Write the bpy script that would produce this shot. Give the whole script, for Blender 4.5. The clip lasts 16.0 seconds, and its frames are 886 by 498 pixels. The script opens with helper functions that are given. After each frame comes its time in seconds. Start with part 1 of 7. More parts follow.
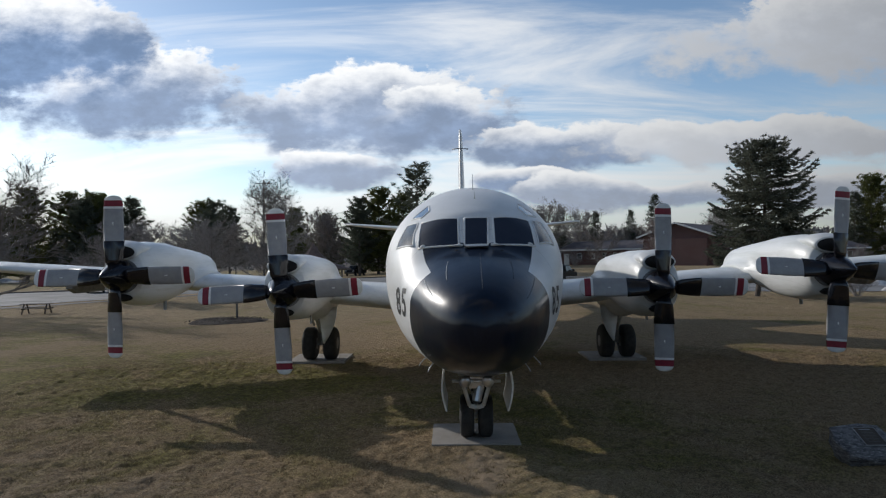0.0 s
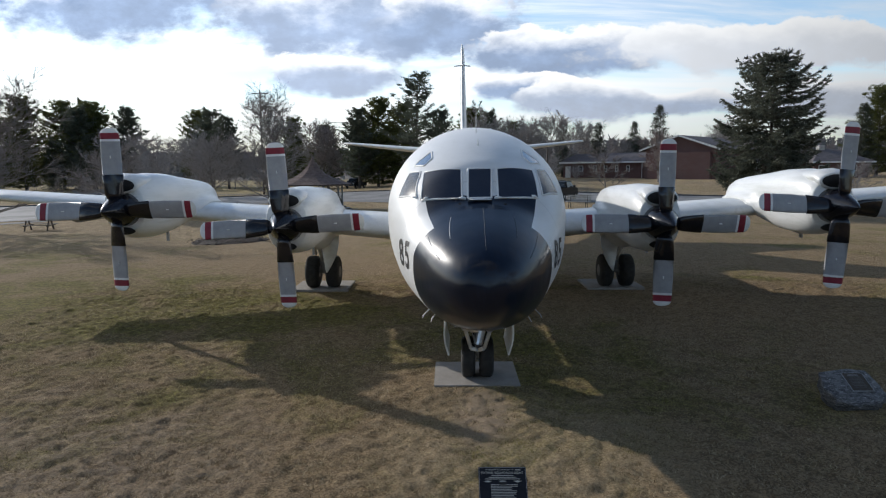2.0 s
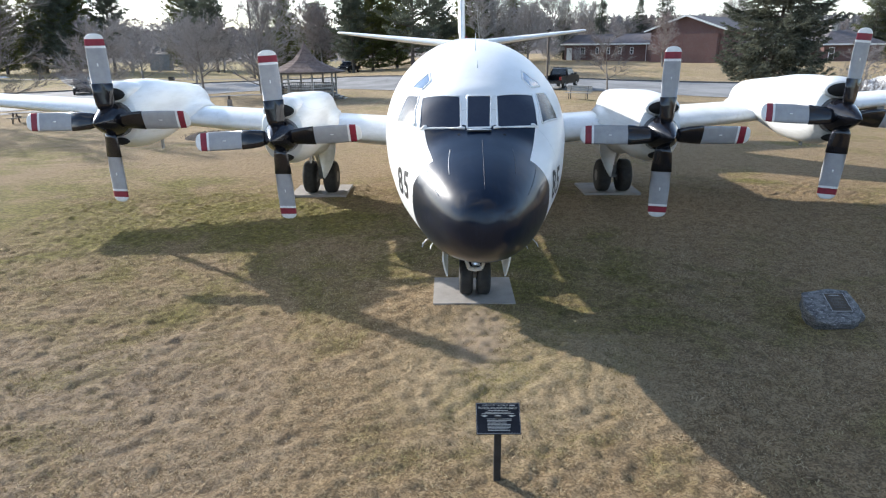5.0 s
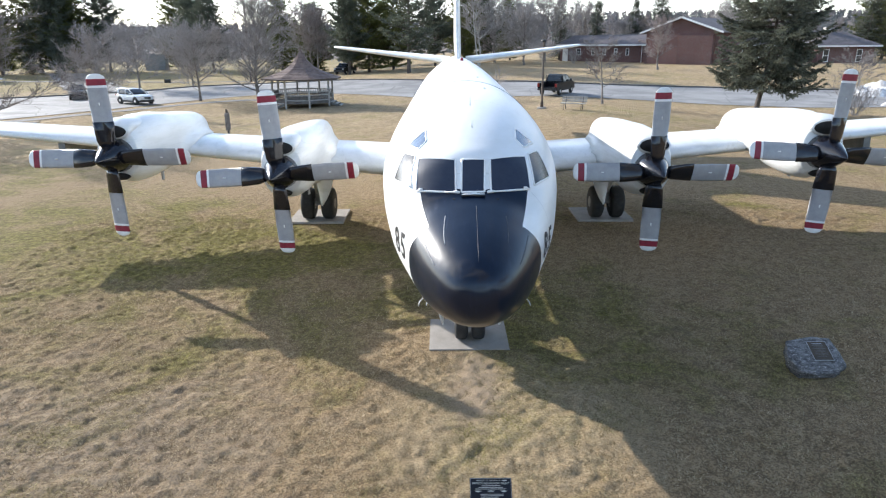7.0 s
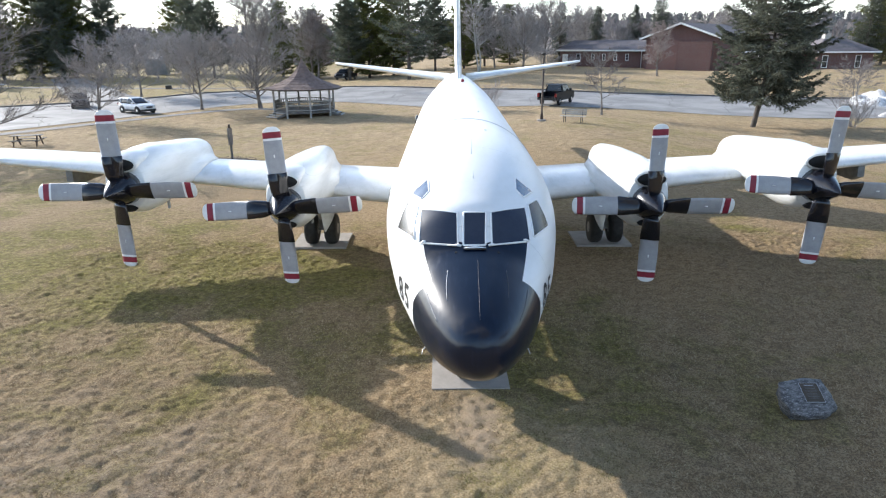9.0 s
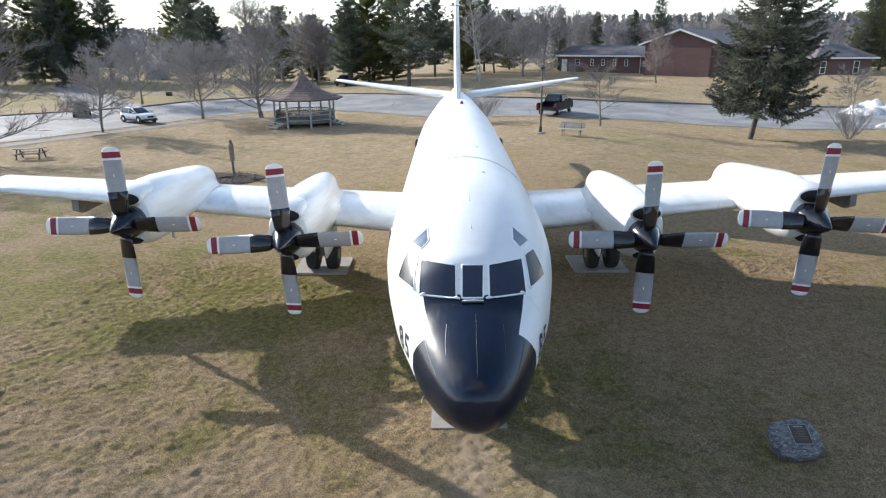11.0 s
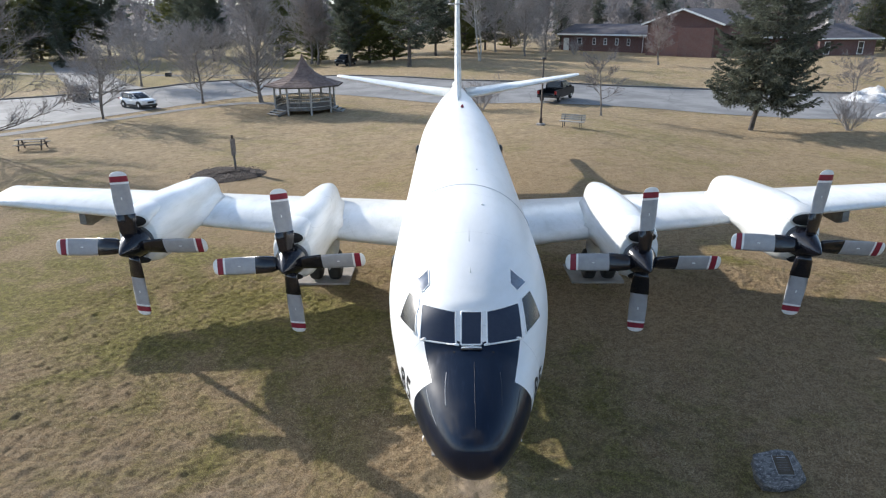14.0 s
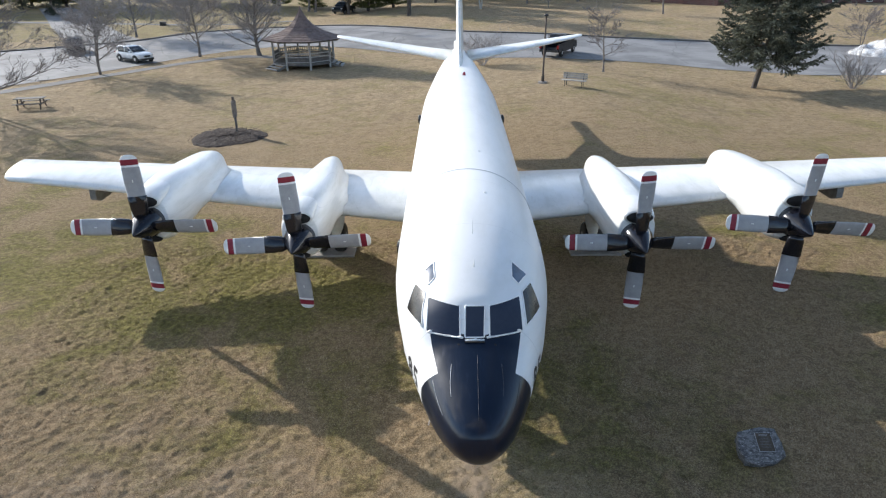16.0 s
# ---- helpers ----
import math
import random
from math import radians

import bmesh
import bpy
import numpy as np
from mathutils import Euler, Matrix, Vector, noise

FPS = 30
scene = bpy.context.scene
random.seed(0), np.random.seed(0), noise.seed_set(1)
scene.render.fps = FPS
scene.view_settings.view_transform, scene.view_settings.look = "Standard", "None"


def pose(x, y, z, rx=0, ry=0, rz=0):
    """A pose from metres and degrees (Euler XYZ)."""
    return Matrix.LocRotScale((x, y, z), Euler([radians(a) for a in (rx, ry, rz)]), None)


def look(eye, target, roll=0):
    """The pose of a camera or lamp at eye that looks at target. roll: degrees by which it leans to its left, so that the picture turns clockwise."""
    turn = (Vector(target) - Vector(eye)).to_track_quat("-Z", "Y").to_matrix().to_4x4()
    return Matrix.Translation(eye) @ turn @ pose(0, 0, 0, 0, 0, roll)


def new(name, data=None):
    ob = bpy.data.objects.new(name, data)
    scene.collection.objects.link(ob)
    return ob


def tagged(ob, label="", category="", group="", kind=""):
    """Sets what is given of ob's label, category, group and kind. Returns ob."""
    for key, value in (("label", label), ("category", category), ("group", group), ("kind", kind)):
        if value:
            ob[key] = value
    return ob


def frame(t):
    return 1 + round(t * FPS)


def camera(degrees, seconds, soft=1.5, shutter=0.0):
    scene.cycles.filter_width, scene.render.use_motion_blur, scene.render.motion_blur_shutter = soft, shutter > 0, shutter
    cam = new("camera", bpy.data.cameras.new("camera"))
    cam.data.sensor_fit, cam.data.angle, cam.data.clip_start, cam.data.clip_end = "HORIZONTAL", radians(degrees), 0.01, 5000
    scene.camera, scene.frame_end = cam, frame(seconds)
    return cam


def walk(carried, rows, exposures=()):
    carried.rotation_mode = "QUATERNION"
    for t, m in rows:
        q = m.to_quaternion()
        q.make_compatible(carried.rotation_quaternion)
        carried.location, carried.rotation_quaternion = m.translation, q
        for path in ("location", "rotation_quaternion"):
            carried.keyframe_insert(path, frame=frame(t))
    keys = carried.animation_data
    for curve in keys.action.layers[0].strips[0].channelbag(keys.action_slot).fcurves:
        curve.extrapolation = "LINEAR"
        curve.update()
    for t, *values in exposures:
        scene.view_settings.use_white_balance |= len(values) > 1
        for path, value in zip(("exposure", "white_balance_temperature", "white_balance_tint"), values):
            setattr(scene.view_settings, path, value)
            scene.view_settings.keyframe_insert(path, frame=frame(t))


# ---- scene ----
cam = camera(69.9, 16.0, soft=1.2)
PATH = [
    (0, (-0.453, -15.634, 3.138), (-0.474, -13.635, 3.174), -0.7),
    (0.5, (-0.429, -15.609, 3.324), (-0.45, -13.609, 3.358), -0.6),
    (1, (-0.428, -15.604, 3.505), (-0.449, -13.605, 3.447), -0.6),
    (1.5, (-0.457, -15.591, 3.697), (-0.481, -13.605, 3.461), -0.6),
    (2, (-0.491, -15.595, 3.786), (-0.515, -13.61, 3.537), -0.5),
    (2.5, (-0.491, -15.589, 3.84), (-0.514, -13.606, 3.586), -0.6),
    (3, (-0.485, -15.593, 3.905), (-0.51, -13.619, 3.587), -0.6),
    (3.5, (-0.482, -15.6, 4.037), (-0.508, -13.643, 3.627), -0.6),
    (4, (-0.485, -15.605, 4.15), (-0.51, -13.673, 3.634), -0.6),
    (4.2, (-0.491, -15.612, 4.19), (-0.515, -13.694, 3.625), -0.6),
    (6.3, (-0.538, -15.605, 5.204), (-0.541, -13.702, 4.586), -0.5),
    (6.5, (-0.515, -15.598, 5.308), (-0.52, -13.696, 4.69), -0.6),
    (7, (-0.495, -15.632, 5.52), (-0.5, -13.729, 4.902), -0.5),
    (7.5, (-0.485, -15.668, 5.729), (-0.49, -13.766, 5.111), -0.5),
    (8, (-0.481, -15.672, 5.949), (-0.485, -13.769, 5.332), -0.5),
    (8.5, (-0.509, -15.665, 6.147), (-0.514, -13.762, 5.531), -0.5),
    (9, (-0.526, -15.689, 6.378), (-0.531, -13.786, 5.762), -0.5),
    (11.5, (-0.505, -15.75, 7.509), (-0.509, -13.847, 6.896), -0.5),
    (12, (-0.506, -15.729, 7.728), (-0.511, -13.825, 7.117), -0.4),
    (12.5, (-0.497, -15.714, 7.94), (-0.501, -13.81, 7.33), -0.4),
    (13, (-0.494, -15.703, 8.162), (-0.499, -13.798, 7.553), -0.4),
    (13.5, (-0.481, -15.72, 8.388), (-0.486, -13.815, 7.777), -0.4),
    (14, (-0.493, -15.748, 8.626), (-0.499, -13.872, 7.934), -0.4),
    (14.5, (-0.516, -15.768, 8.879), (-0.522, -13.935, 8.079), -0.4),
    (15, (-0.531, -15.809, 9.151), (-0.539, -13.998, 8.302), -0.4),
    (15.5, (-0.556, -15.869, 9.41), (-0.563, -14.058, 8.562), -0.4),
    (16, (-0.584, -15.906, 9.66), (-0.59, -14.094, 8.815), -0.4),
]
EXPOSURE = [(0.0, -1.06), (1.0, -1.04), (1.5, -0.78), (3.0, -0.44), (3.5, -0.24), (4.2, 0.32), (6.3, 0.84), (9.0, 0.78), (11.5, 0.55), (13.5, 0.42), (16.0, 0.36)]
walk(cam, [(t, look(eye, target, roll)) for t, eye, target, roll in PATH], EXPOSURE)

# ---- sun, sky and exposure ----
SUN_AZ = math.atan2(-0.775, 0.633)  # bearing of the sun from +y, clockwise
SUN_EL = radians(23.0)
SUN_DIR = Vector((math.sin(SUN_AZ) * math.cos(SUN_EL), math.cos(SUN_AZ) * math.cos(SUN_EL), math.sin(SUN_EL)))
sun = new("sun", bpy.data.lights.new("sun", "SUN"))
sun.data.energy, sun.data.angle, sun.data.color = 5.0, radians(0.6), (1.0, 0.955, 0.895)
sun.matrix_world = look(SUN_DIR * 200, (0, 0, 0))


class Graph:
    """A short way to write node trees."""

    def __init__(self, tree):
        self.t = tree

    def n(self, kind, ins=None, **props):
        node = self.t.nodes.new(kind)
        for k, v in props.items():
            if k == "operation":
                node.operation = v
            elif k == "blend":
                node.blend_type = v
            elif k == "data":
                node.data_type = v
            elif k == "interp":
                node.interpolation_type = v
            elif k == "feature":
                node.feature = v
            elif k == "noise_type":
                node.noise_type = v
            elif k == "bands":
                node.bands_direction = v
        for k, v in (ins or {}).items():
            if isinstance(v, bpy.types.NodeSocket):
                self.t.links.new(v, node.inputs[k])
            else:
                node.inputs[k].default_value = v
        return node

    def math(self, op, a, b=0.0, clamp=False):
        node = self.n("ShaderNodeMath", {0: a, 1: b}, operation=op)
        node.use_clamp = clamp
        return node.outputs[0]

    def step(self, v, lo, hi):
        return self.n("ShaderNodeMapRange", {0: v, 1: lo, 2: hi, 3: 0.0, 4: 1.0}, interp="SMOOTHSTEP").outputs[0]

    def mix(self, f, a, b, blend="MIX"):
        node = self.n("ShaderNodeMix", data="RGBA", blend=blend)
        for k, v in ((0, f), (6, a), (7, b)):
            if isinstance(v, bpy.types.NodeSocket):
                self.t.links.new(v, node.inputs[k])
            else:
                node.inputs[k].default_value = v if k == 0 else (*v, 1.0)
        return node.outputs[2]

    def noise(self, vec, scale, detail=4.0, rough=0.55, distort=0.0):
        return self.n("ShaderNodeTexNoise", {"Vector": vec, "Scale": scale, "Detail": detail, "Roughness": rough, "Distortion": distort}).outputs[0]

    def join(self, a, b):
        self.t.links.new(a, b)


CLOUDS = [  # bearing, height, half width, half height of the cumulus heaps ahead (tangents), darkness of the base
    (-0.53, 0.285, 0.19, 0.075, 0.9), (-0.66, 0.365, 0.18, 0.095, 1.0), (-0.13, 0.250, 0.20, 0.078, 0.85), (-0.01, 0.235, 0.10, 0.050, 0.9), (0.20, 0.182, 0.16, 0.038, 0.9),
    (-0.19, 0.150, 0.10, 0.030, 0.8), (0.12, 0.125, 0.10, 0.020, 0.9), (0.64, 0.37, 0.26, 0.085, 0.35), (0.50, 0.185, 0.26, 0.036, 0.30), (0.34, 0.10, 0.12, 0.018, 0.8), (0.22, 0.108, 0.12, 0.030, 0.75), (0.58, 0.105, 0.14, 0.030, 0.55)]


def make_world():
    world = bpy.data.worlds.new("sky")
    scene.world = world
    world.use_nodes = True
    world.node_tree.nodes.clear()
    g = Graph(world.node_tree)
    sky = g.n("ShaderNodeTexSky")
    sky.sky_type, sky.sun_disc = "NISHITA", False
    sky.sun_elevation, sky.sun_rotation = SUN_EL, SUN_AZ
    sky.air_density, sky.dust_density, sky.ozone_density = 1.0, 0.3, 2.0
    way = g.n("ShaderNodeTexCoord").outputs["Generated"]
    s = g.n("ShaderNodeSeparateXYZ", {0: way})
    up = g.math("MAXIMUM", s.outputs[2], 0.0)
    ahead = g.math("MAXIMUM", s.outputs[1], 0.05)
    front = g.step(s.outputs[1], 0.1, 0.3)
    u, v = g.math("DIVIDE", s.outputs[0], ahead), g.math("DIVIDE", s.outputs[2], ahead)
    lift = g.math("ADD", up, 0.16)
    flat = g.n("ShaderNodeCombineXYZ", {0: g.math("DIVIDE", s.outputs[0], lift), 1: g.math("DIVIDE", s.outputs[1], lift), 2: 0.0}).outputs[0]
    uv = g.n("ShaderNodeCombineXYZ", {0: u, 1: g.math("MULTIPLY", v, 1.7), 2: 0.0}).outputs[0]
    curl = g.noise(uv, 7.0, 7.0, 0.58)
    fluff = g.noise(uv, 22.0, 5.0, 0.6)
    ruffle = g.math("ADD", g.math("MULTIPLY", g.math("SUBTRACT", curl, 0.5), 2.2), g.math("MULTIPLY", g.math("SUBTRACT", fluff, 0.5), 0.6))
    near = g.math("ADD", 0.5, g.math("MULTIPLY", 0.5, g.n("ShaderNodeVectorMath", {0: way, 1: SUN_DIR}, operation="DOT_PRODUCT").outputs["Value"]))
    glow = g.step(near, 0.35, 1.0)
    base = g.n("ShaderNodeVectorMath", {0: sky.outputs[0], "Scale": 0.27}, operation="SCALE").outputs[0]
    white = g.mix(glow, (0.46, 0.48, 0.51), (2.3, 2.33, 2.35))
    grey = g.mix(glow, (0.155, 0.205, 0.295), (0.40, 0.59, 0.95))
    # thin streaks of high cloud, thicker towards the horizon
    veil = g.noise(g.n("ShaderNodeMapping", {0: flat, 2: (0, 0, 0.5), 3: (0.5, 1.5, 1.0)}).outputs[0], 1.3, 7.0, 0.6, 0.7)
    low = g.math("SUBTRACT", 1.0, g.step(up, 0.06, 0.42))
    thin = g.math("MULTIPLY", g.step(g.math("ADD", veil, g.math("MULTIPLY", low, 0.16)), 0.47, 0.78), 0.85)
    c = g.mix(thin, base, white)
    # scattered heaps all round
    heap = g.noise(flat, 0.8, 8.0, 0.55, 0.3)
    back = g.math("SUBTRACT", 1.0, front)
    c = g.mix(g.math("MULTIPLY", g.step(heap, 0.52, 0.62), back), c, white)
    c = g.mix(g.math("MULTIPLY", g.step(heap, 0.58, 0.72), back), c, grey)
    tone = g.math("ADD", 0.95, g.math("MULTIPLY", g.step(g.math("ADD", g.math("MULTIPLY", curl, 0.6), g.math("MULTIPLY", fluff, 0.4)), 0.38, 0.64), 0.45))
    grey = g.n("ShaderNodeVectorMath", {0: grey, "Scale": tone}, operation="SCALE").outputs[0]
    # the heaps ahead: bright crowns, blue-grey bases
    for u0, v0, a, b, dark in CLOUDS:
        du, dv = g.math("DIVIDE", g.math("SUBTRACT", u, u0), a), g.math("DIVIDE", g.math("SUBTRACT", v, v0), b)
        d = g.math("SQRT", g.math("ADD", g.math("MULTIPLY", du, du), g.math("MULTIPLY", dv, dv)))
        soft = g.math("ADD", 0.98, g.math("MULTIPLY", g.step(dv, 0.3, -0.5), 0.35))
        m = g.math("MULTIPLY", g.math("SUBTRACT", 1.0, g.step(g.math("ADD", d, ruffle), 0.80, soft)), front)
        lit = g.step(g.math("ADD", g.math("ADD", dv, g.math("MULTIPLY", d, 0.35)), g.math("MULTIPLY", ruffle, 1.15)), -0.15, 1.15)
        body = g.mix(g.math("MULTIPLY", g.math("SUBTRACT", 1.0, lit), dark), white, grey)
        c = g.mix(m, c, body)
    haze = g.math("SUBTRACT", 1.0, g.step(up, 0.0, 0.13))
    c = g.mix(g.math("MULTIPLY", haze, 0.58), c, g.mix(glow, (0.25, 0.28, 0.33), (1.12, 1.16, 1.22)))
    # behind the sun the sky is deep and dim
    dim = g.math("ADD", 0.62, g.math("MULTIPLY", 0.38, g.math("SUBTRACT", 1.0, g.step(up, 0.25, 0.75))))
    c = g.n("ShaderNodeVectorMath", {0: c, "Scale": dim}, operation="SCALE").outputs[0]
    bg = g.n("ShaderNodeBackground", {0: c, 1: 1.0})
    out = g.n("ShaderNodeOutputWorld")
    g.join(bg.outputs[0], out.inputs[0])


make_world()

# ---- materials ----
MATS = {}


def principled(name, build):
    m = bpy.data.materials.new(name)
    m.use_nodes = True
    g = Graph(m.node_tree)
    p = m.node_tree.nodes["Principled BSDF"]
    build(g, p, g.n("ShaderNodeTexCoord").outputs["Object"])
    MATS[name] = m
    return m


def bump(g, p, h, strength, dist):
    g.join(g.n("ShaderNodeBump", {"Strength": strength, "Distance": dist, "Height": h}).outputs[0], p.inputs["Normal"])


def surface(name, a, b, scale=3.0, fine=60.0, rough=0.6, metal=0.0, relief=0.15, dist=0.01, spread=0.5, coat=0.0, random_tone=0.0):
    """Two tones mixed by broad and fine noise, with a little relief."""
    def build(g, p, co):
        broad = g.noise(co, scale, 5.0, 0.6)
        small = g.noise(co, fine, 3.0, 0.6)
        f = g.step(g.math("ADD", g.math("MULTIPLY", broad, 0.7), g.math("MULTIPLY", small, 0.3)), 0.5 - spread * 0.3, 0.5 + spread * 0.3)
        c = g.mix(f, a, b)
        if random_tone:
            r = g.n("ShaderNodeObjectInfo").outputs["Random"]
            c = g.mix(g.math("MULTIPLY", r, random_tone), c, tuple(v * 0.45 for v in a))
        g.join(c, p.inputs["Base Color"])
        p.inputs["Metallic"].default_value = metal
        p.inputs["Coat Weight"].default_value = coat
        g.join(g.math("ADD", rough - 0.08, g.math("MULTIPLY", broad, 0.16)), p.inputs["Roughness"])
        if relief:
            bump(g, p, small, relief, dist)
    return principled(name, build)


def aircraft_white(g, p, co):
    s = g.n("ShaderNodeSeparateXYZ", {0: co})
    x, y, z = s.outputs
    wash = g.noise(g.n("ShaderNodeMapping", {0: co, 3: (1.0, 0.35, 3.0)}).outputs[0], 1.6, 6.0, 0.65)
    fine = g.noise(co, 22.0, 4.0, 0.65)
    white = g.mix(g.step(wash, 0.38, 0.72), (0.76, 0.765, 0.75), (0.62, 0.63, 0.60))
    white = g.mix(g.math("MULTIPLY", g.step(fine, 0.55, 0.8), 0.25), white, (0.52, 0.50, 0.45))
    lines = g.n("ShaderNodeTexBrick", {"Vector": g.n("ShaderNodeCombineXYZ", {0: g.math("ADD", y, g.math("MULTIPLY", z, 0.2)), 1: g.math("ADD", x, g.math("MULTIPLY", z, 0.9)), 2: 0.0}).outputs[0], "Scale": 1.0, "Mortar Size": 0.004, "Mortar Smooth": 0.3, "Brick Width": 1.3, "Row Height": 0.72}).outputs[1]
    white = g.mix(g.math("MULTIPLY", lines, 0.22), white, (0.30, 0.30, 0.30))
    streak = g.noise(g.n("ShaderNodeMapping", {0: co, 3: (6.0, 0.5, 6.0)}).outputs[0], 1.0, 5.0, 0.7)
    white = g.mix(g.math("MULTIPLY", g.step(streak, 0.54, 0.76), 0.42), white, (0.50, 0.48, 0.42))
    g.join(white, p.inputs["Base Color"])
    p.inputs["Roughness"].default_value = 0.36
    p.inputs["Coat Weight"].default_value = 0.25
    bump(g, p, g.noise(co, 2.2, 2.0), 0.08, 0.05)


def fuselage_paint(g, p, co):
    """White body with a black radome and anti-glare panel."""
    s = g.n("ShaderNodeSeparateXYZ", {0: co})
    x, y, z = s.outputs
    ax = g.math("ABSOLUTE", x)
    wash = g.noise(g.n("ShaderNodeMapping", {0: co, 3: (1.0, 0.3, 2.0)}).outputs[0], 1.4, 6.0, 0.65)
    fine = g.noise(co, 18.0, 4.0, 0.65)
    white = g.mix(g.step(wash, 0.4, 0.75), (0.77, 0.77, 0.76), (0.70, 0.70, 0.68))
    white = g.mix(g.math("MULTIPLY", g.step(fine, 0.58, 0.8), 0.15), white, (0.55, 0.53, 0.48))
    ring = g.math("LESS_THAN", g.math("ABSOLUTE", g.math("SUBTRACT", g.math("FRACT", g.math("MULTIPLY", y, 0.42)), 0.5)), 0.0022)
    white = g.mix(g.math("MULTIPLY", ring, 0.30), white, (0.35, 0.35, 0.36))
    wave = g.math("MULTIPLY", g.math("SUBTRACT", g.noise(co, 9.0, 2.0), 0.5), 0.03)
    # radome edge: a slanted ring, further forward at the crown
    edge = g.math("ADD", g.math("ADD", y, wave), g.math("MULTIPLY", g.math("SUBTRACT", z, RADOME_Z), RADOME_SLANT))
    dome = g.math("LESS_THAN", edge, RADOME_Y)
    panel = g.math("MULTIPLY", g.math("LESS_THAN", g.math("ADD", ax, g.math("MULTIPLY", g.math("ADD", y, 6.0), PANEL_TAPER)), PANEL_X), g.math("LESS_THAN", y, g.math("ADD", -6.22, g.math("MULTIPLY", ax, 0.36))))
    panel = g.math("MULTIPLY", panel, g.math("GREATER_THAN", z, 2.5))
    black = g.math("MAXIMUM", dome, panel)
    scuff = g.step(g.noise(g.n("ShaderNodeMapping", {0: co, 3: (4.0, 0.8, 1.0)}).outputs[0], 3.0, 6.0, 0.7), 0.5, 0.8)
    # black tinted navy: blue sky reflection put into the base colour
    dark = g.mix(g.math("MULTIPLY", scuff, 0.7), (0.0035, 0.0085, 0.021), (0.012, 0.022, 0.046))
    g.join(g.mix(black, white, dark), p.inputs["Base Color"])
    g.join(g.math("ADD", g.math("MULTIPLY", black, -0.06), g.math("ADD", 0.36, g.math("MULTIPLY", scuff, 0.14))), p.inputs["Roughness"])
    # worn clear gloss over the black, duller where scuffed
    g.join(g.math("MULTIPLY", black, 0.45), p.inputs["Coat Weight"])
    g.join(g.math("SUBTRACT", 0.5, g.math("MULTIPLY", black, 0.31)), p.inputs["Specular IOR Level"])
    g.join(g.math("ADD", 0.09, g.math("MULTIPLY", scuff, 0.16)), p.inputs["Coat Roughness"])
    bump(g, p, g.math("ADD", g.noise(co, 2.6, 2.0), g.math("MULTIPLY", g.noise(co, 11.0, 3.0), 0.12)), 0.06, 0.05)


RADOME_Y, RADOME_Z, RADOME_SLANT, PANEL_X, PANEL_TAPER = -6.62, 2.5, 0.25, 0.83, -0.2
principled("aircraft_white", aircraft_white)
principled("fuselage_paint", fuselage_paint)
surface("seam_grey", (0.30, 0.31, 0.32), (0.42, 0.42, 0.42), 8, 60, 0.6)
surface("strip_dark", (0.028, 0.032, 0.04), (0.05, 0.055, 0.065), 5, 50, 0.5)
surface("pylon_grey", (0.13, 0.13, 0.125), (0.21, 0.21, 0.20), 5, 50, 0.6)
surface("black_gloss", (0.005, 0.005, 0.008), (0.012, 0.012, 0.016), 6, 50, 0.13, 0, 0.03, 0.002, coat=0.15)
surface("black_matte", (0.012, 0.012, 0.012), (0.03, 0.03, 0.03), 6, 60, 0.65)
surface("blade_grey", (0.30, 0.30, 0.31), (0.38, 0.38, 0.385), 4, 70, 0.45, 0, 0.05, 0.003)
surface("stripe_red", (0.19, 0.010, 0.025), (0.27, 0.018, 0.038), 8, 60, 0.5)
surface("stripe_white", (0.74, 0.74, 0.72), (0.82, 0.82, 0.8), 8, 60, 0.5)
surface("bare_metal", (0.55, 0.55, 0.56), (0.75, 0.75, 0.76), 9, 80, 0.3, 1.0, 0.04, 0.002)
surface("rim_grey", (0.10, 0.10, 0.10), (0.20, 0.20, 0.195), 6, 50, 0.5)
surface("gear_white", (0.55, 0.55, 0.52), (0.72, 0.72, 0.69), 6, 50, 0.5)
surface("rubber", (0.014, 0.014, 0.014), (0.035, 0.034, 0.032), 8, 70, 0.8, 0, 0.3, 0.004)
# near-black for openings, bays and load bed: their inner shade put into colour
surface("dark_inside", (0.01, 0.01, 0.01), (0.02, 0.02, 0.02), 8, 60, 0.9)
surface("concrete", (0.215, 0.195, 0.175), (0.345, 0.318, 0.288), 2.5, 45, 0.85, 0, 0.35, 0.008, 0.9)
surface("digit_black", (0.015, 0.015, 0.018), (0.03, 0.03, 0.032), 8, 60, 0.5)
surface("cockpit_glass", (0.026, 0.036, 0.060), (0.036, 0.046, 0.070), 2, 20, 0.5, 0, 0.0, 0)
surface("cabin_pane", (0.016, 0.015, 0.015), (0.03, 0.028, 0.027), 3, 20, 0.22, 0, 0.0, 0)
MATS["cabin_pane"].node_tree.nodes["Principled BSDF"].inputs["Specular IOR Level"].default_value = 0.32
# bluish base stands in for sky reflected in the upper panes
surface("eyebrow_pane", (0.035, 0.052, 0.085), (0.075, 0.105, 0.155), 3, 20, 0.14, 0, 0.0, 0, coat=0.6)

MATS["cockpit_glass"].node_tree.nodes["Principled BSDF"].inputs["Specular IOR Level"].default_value = 0.16


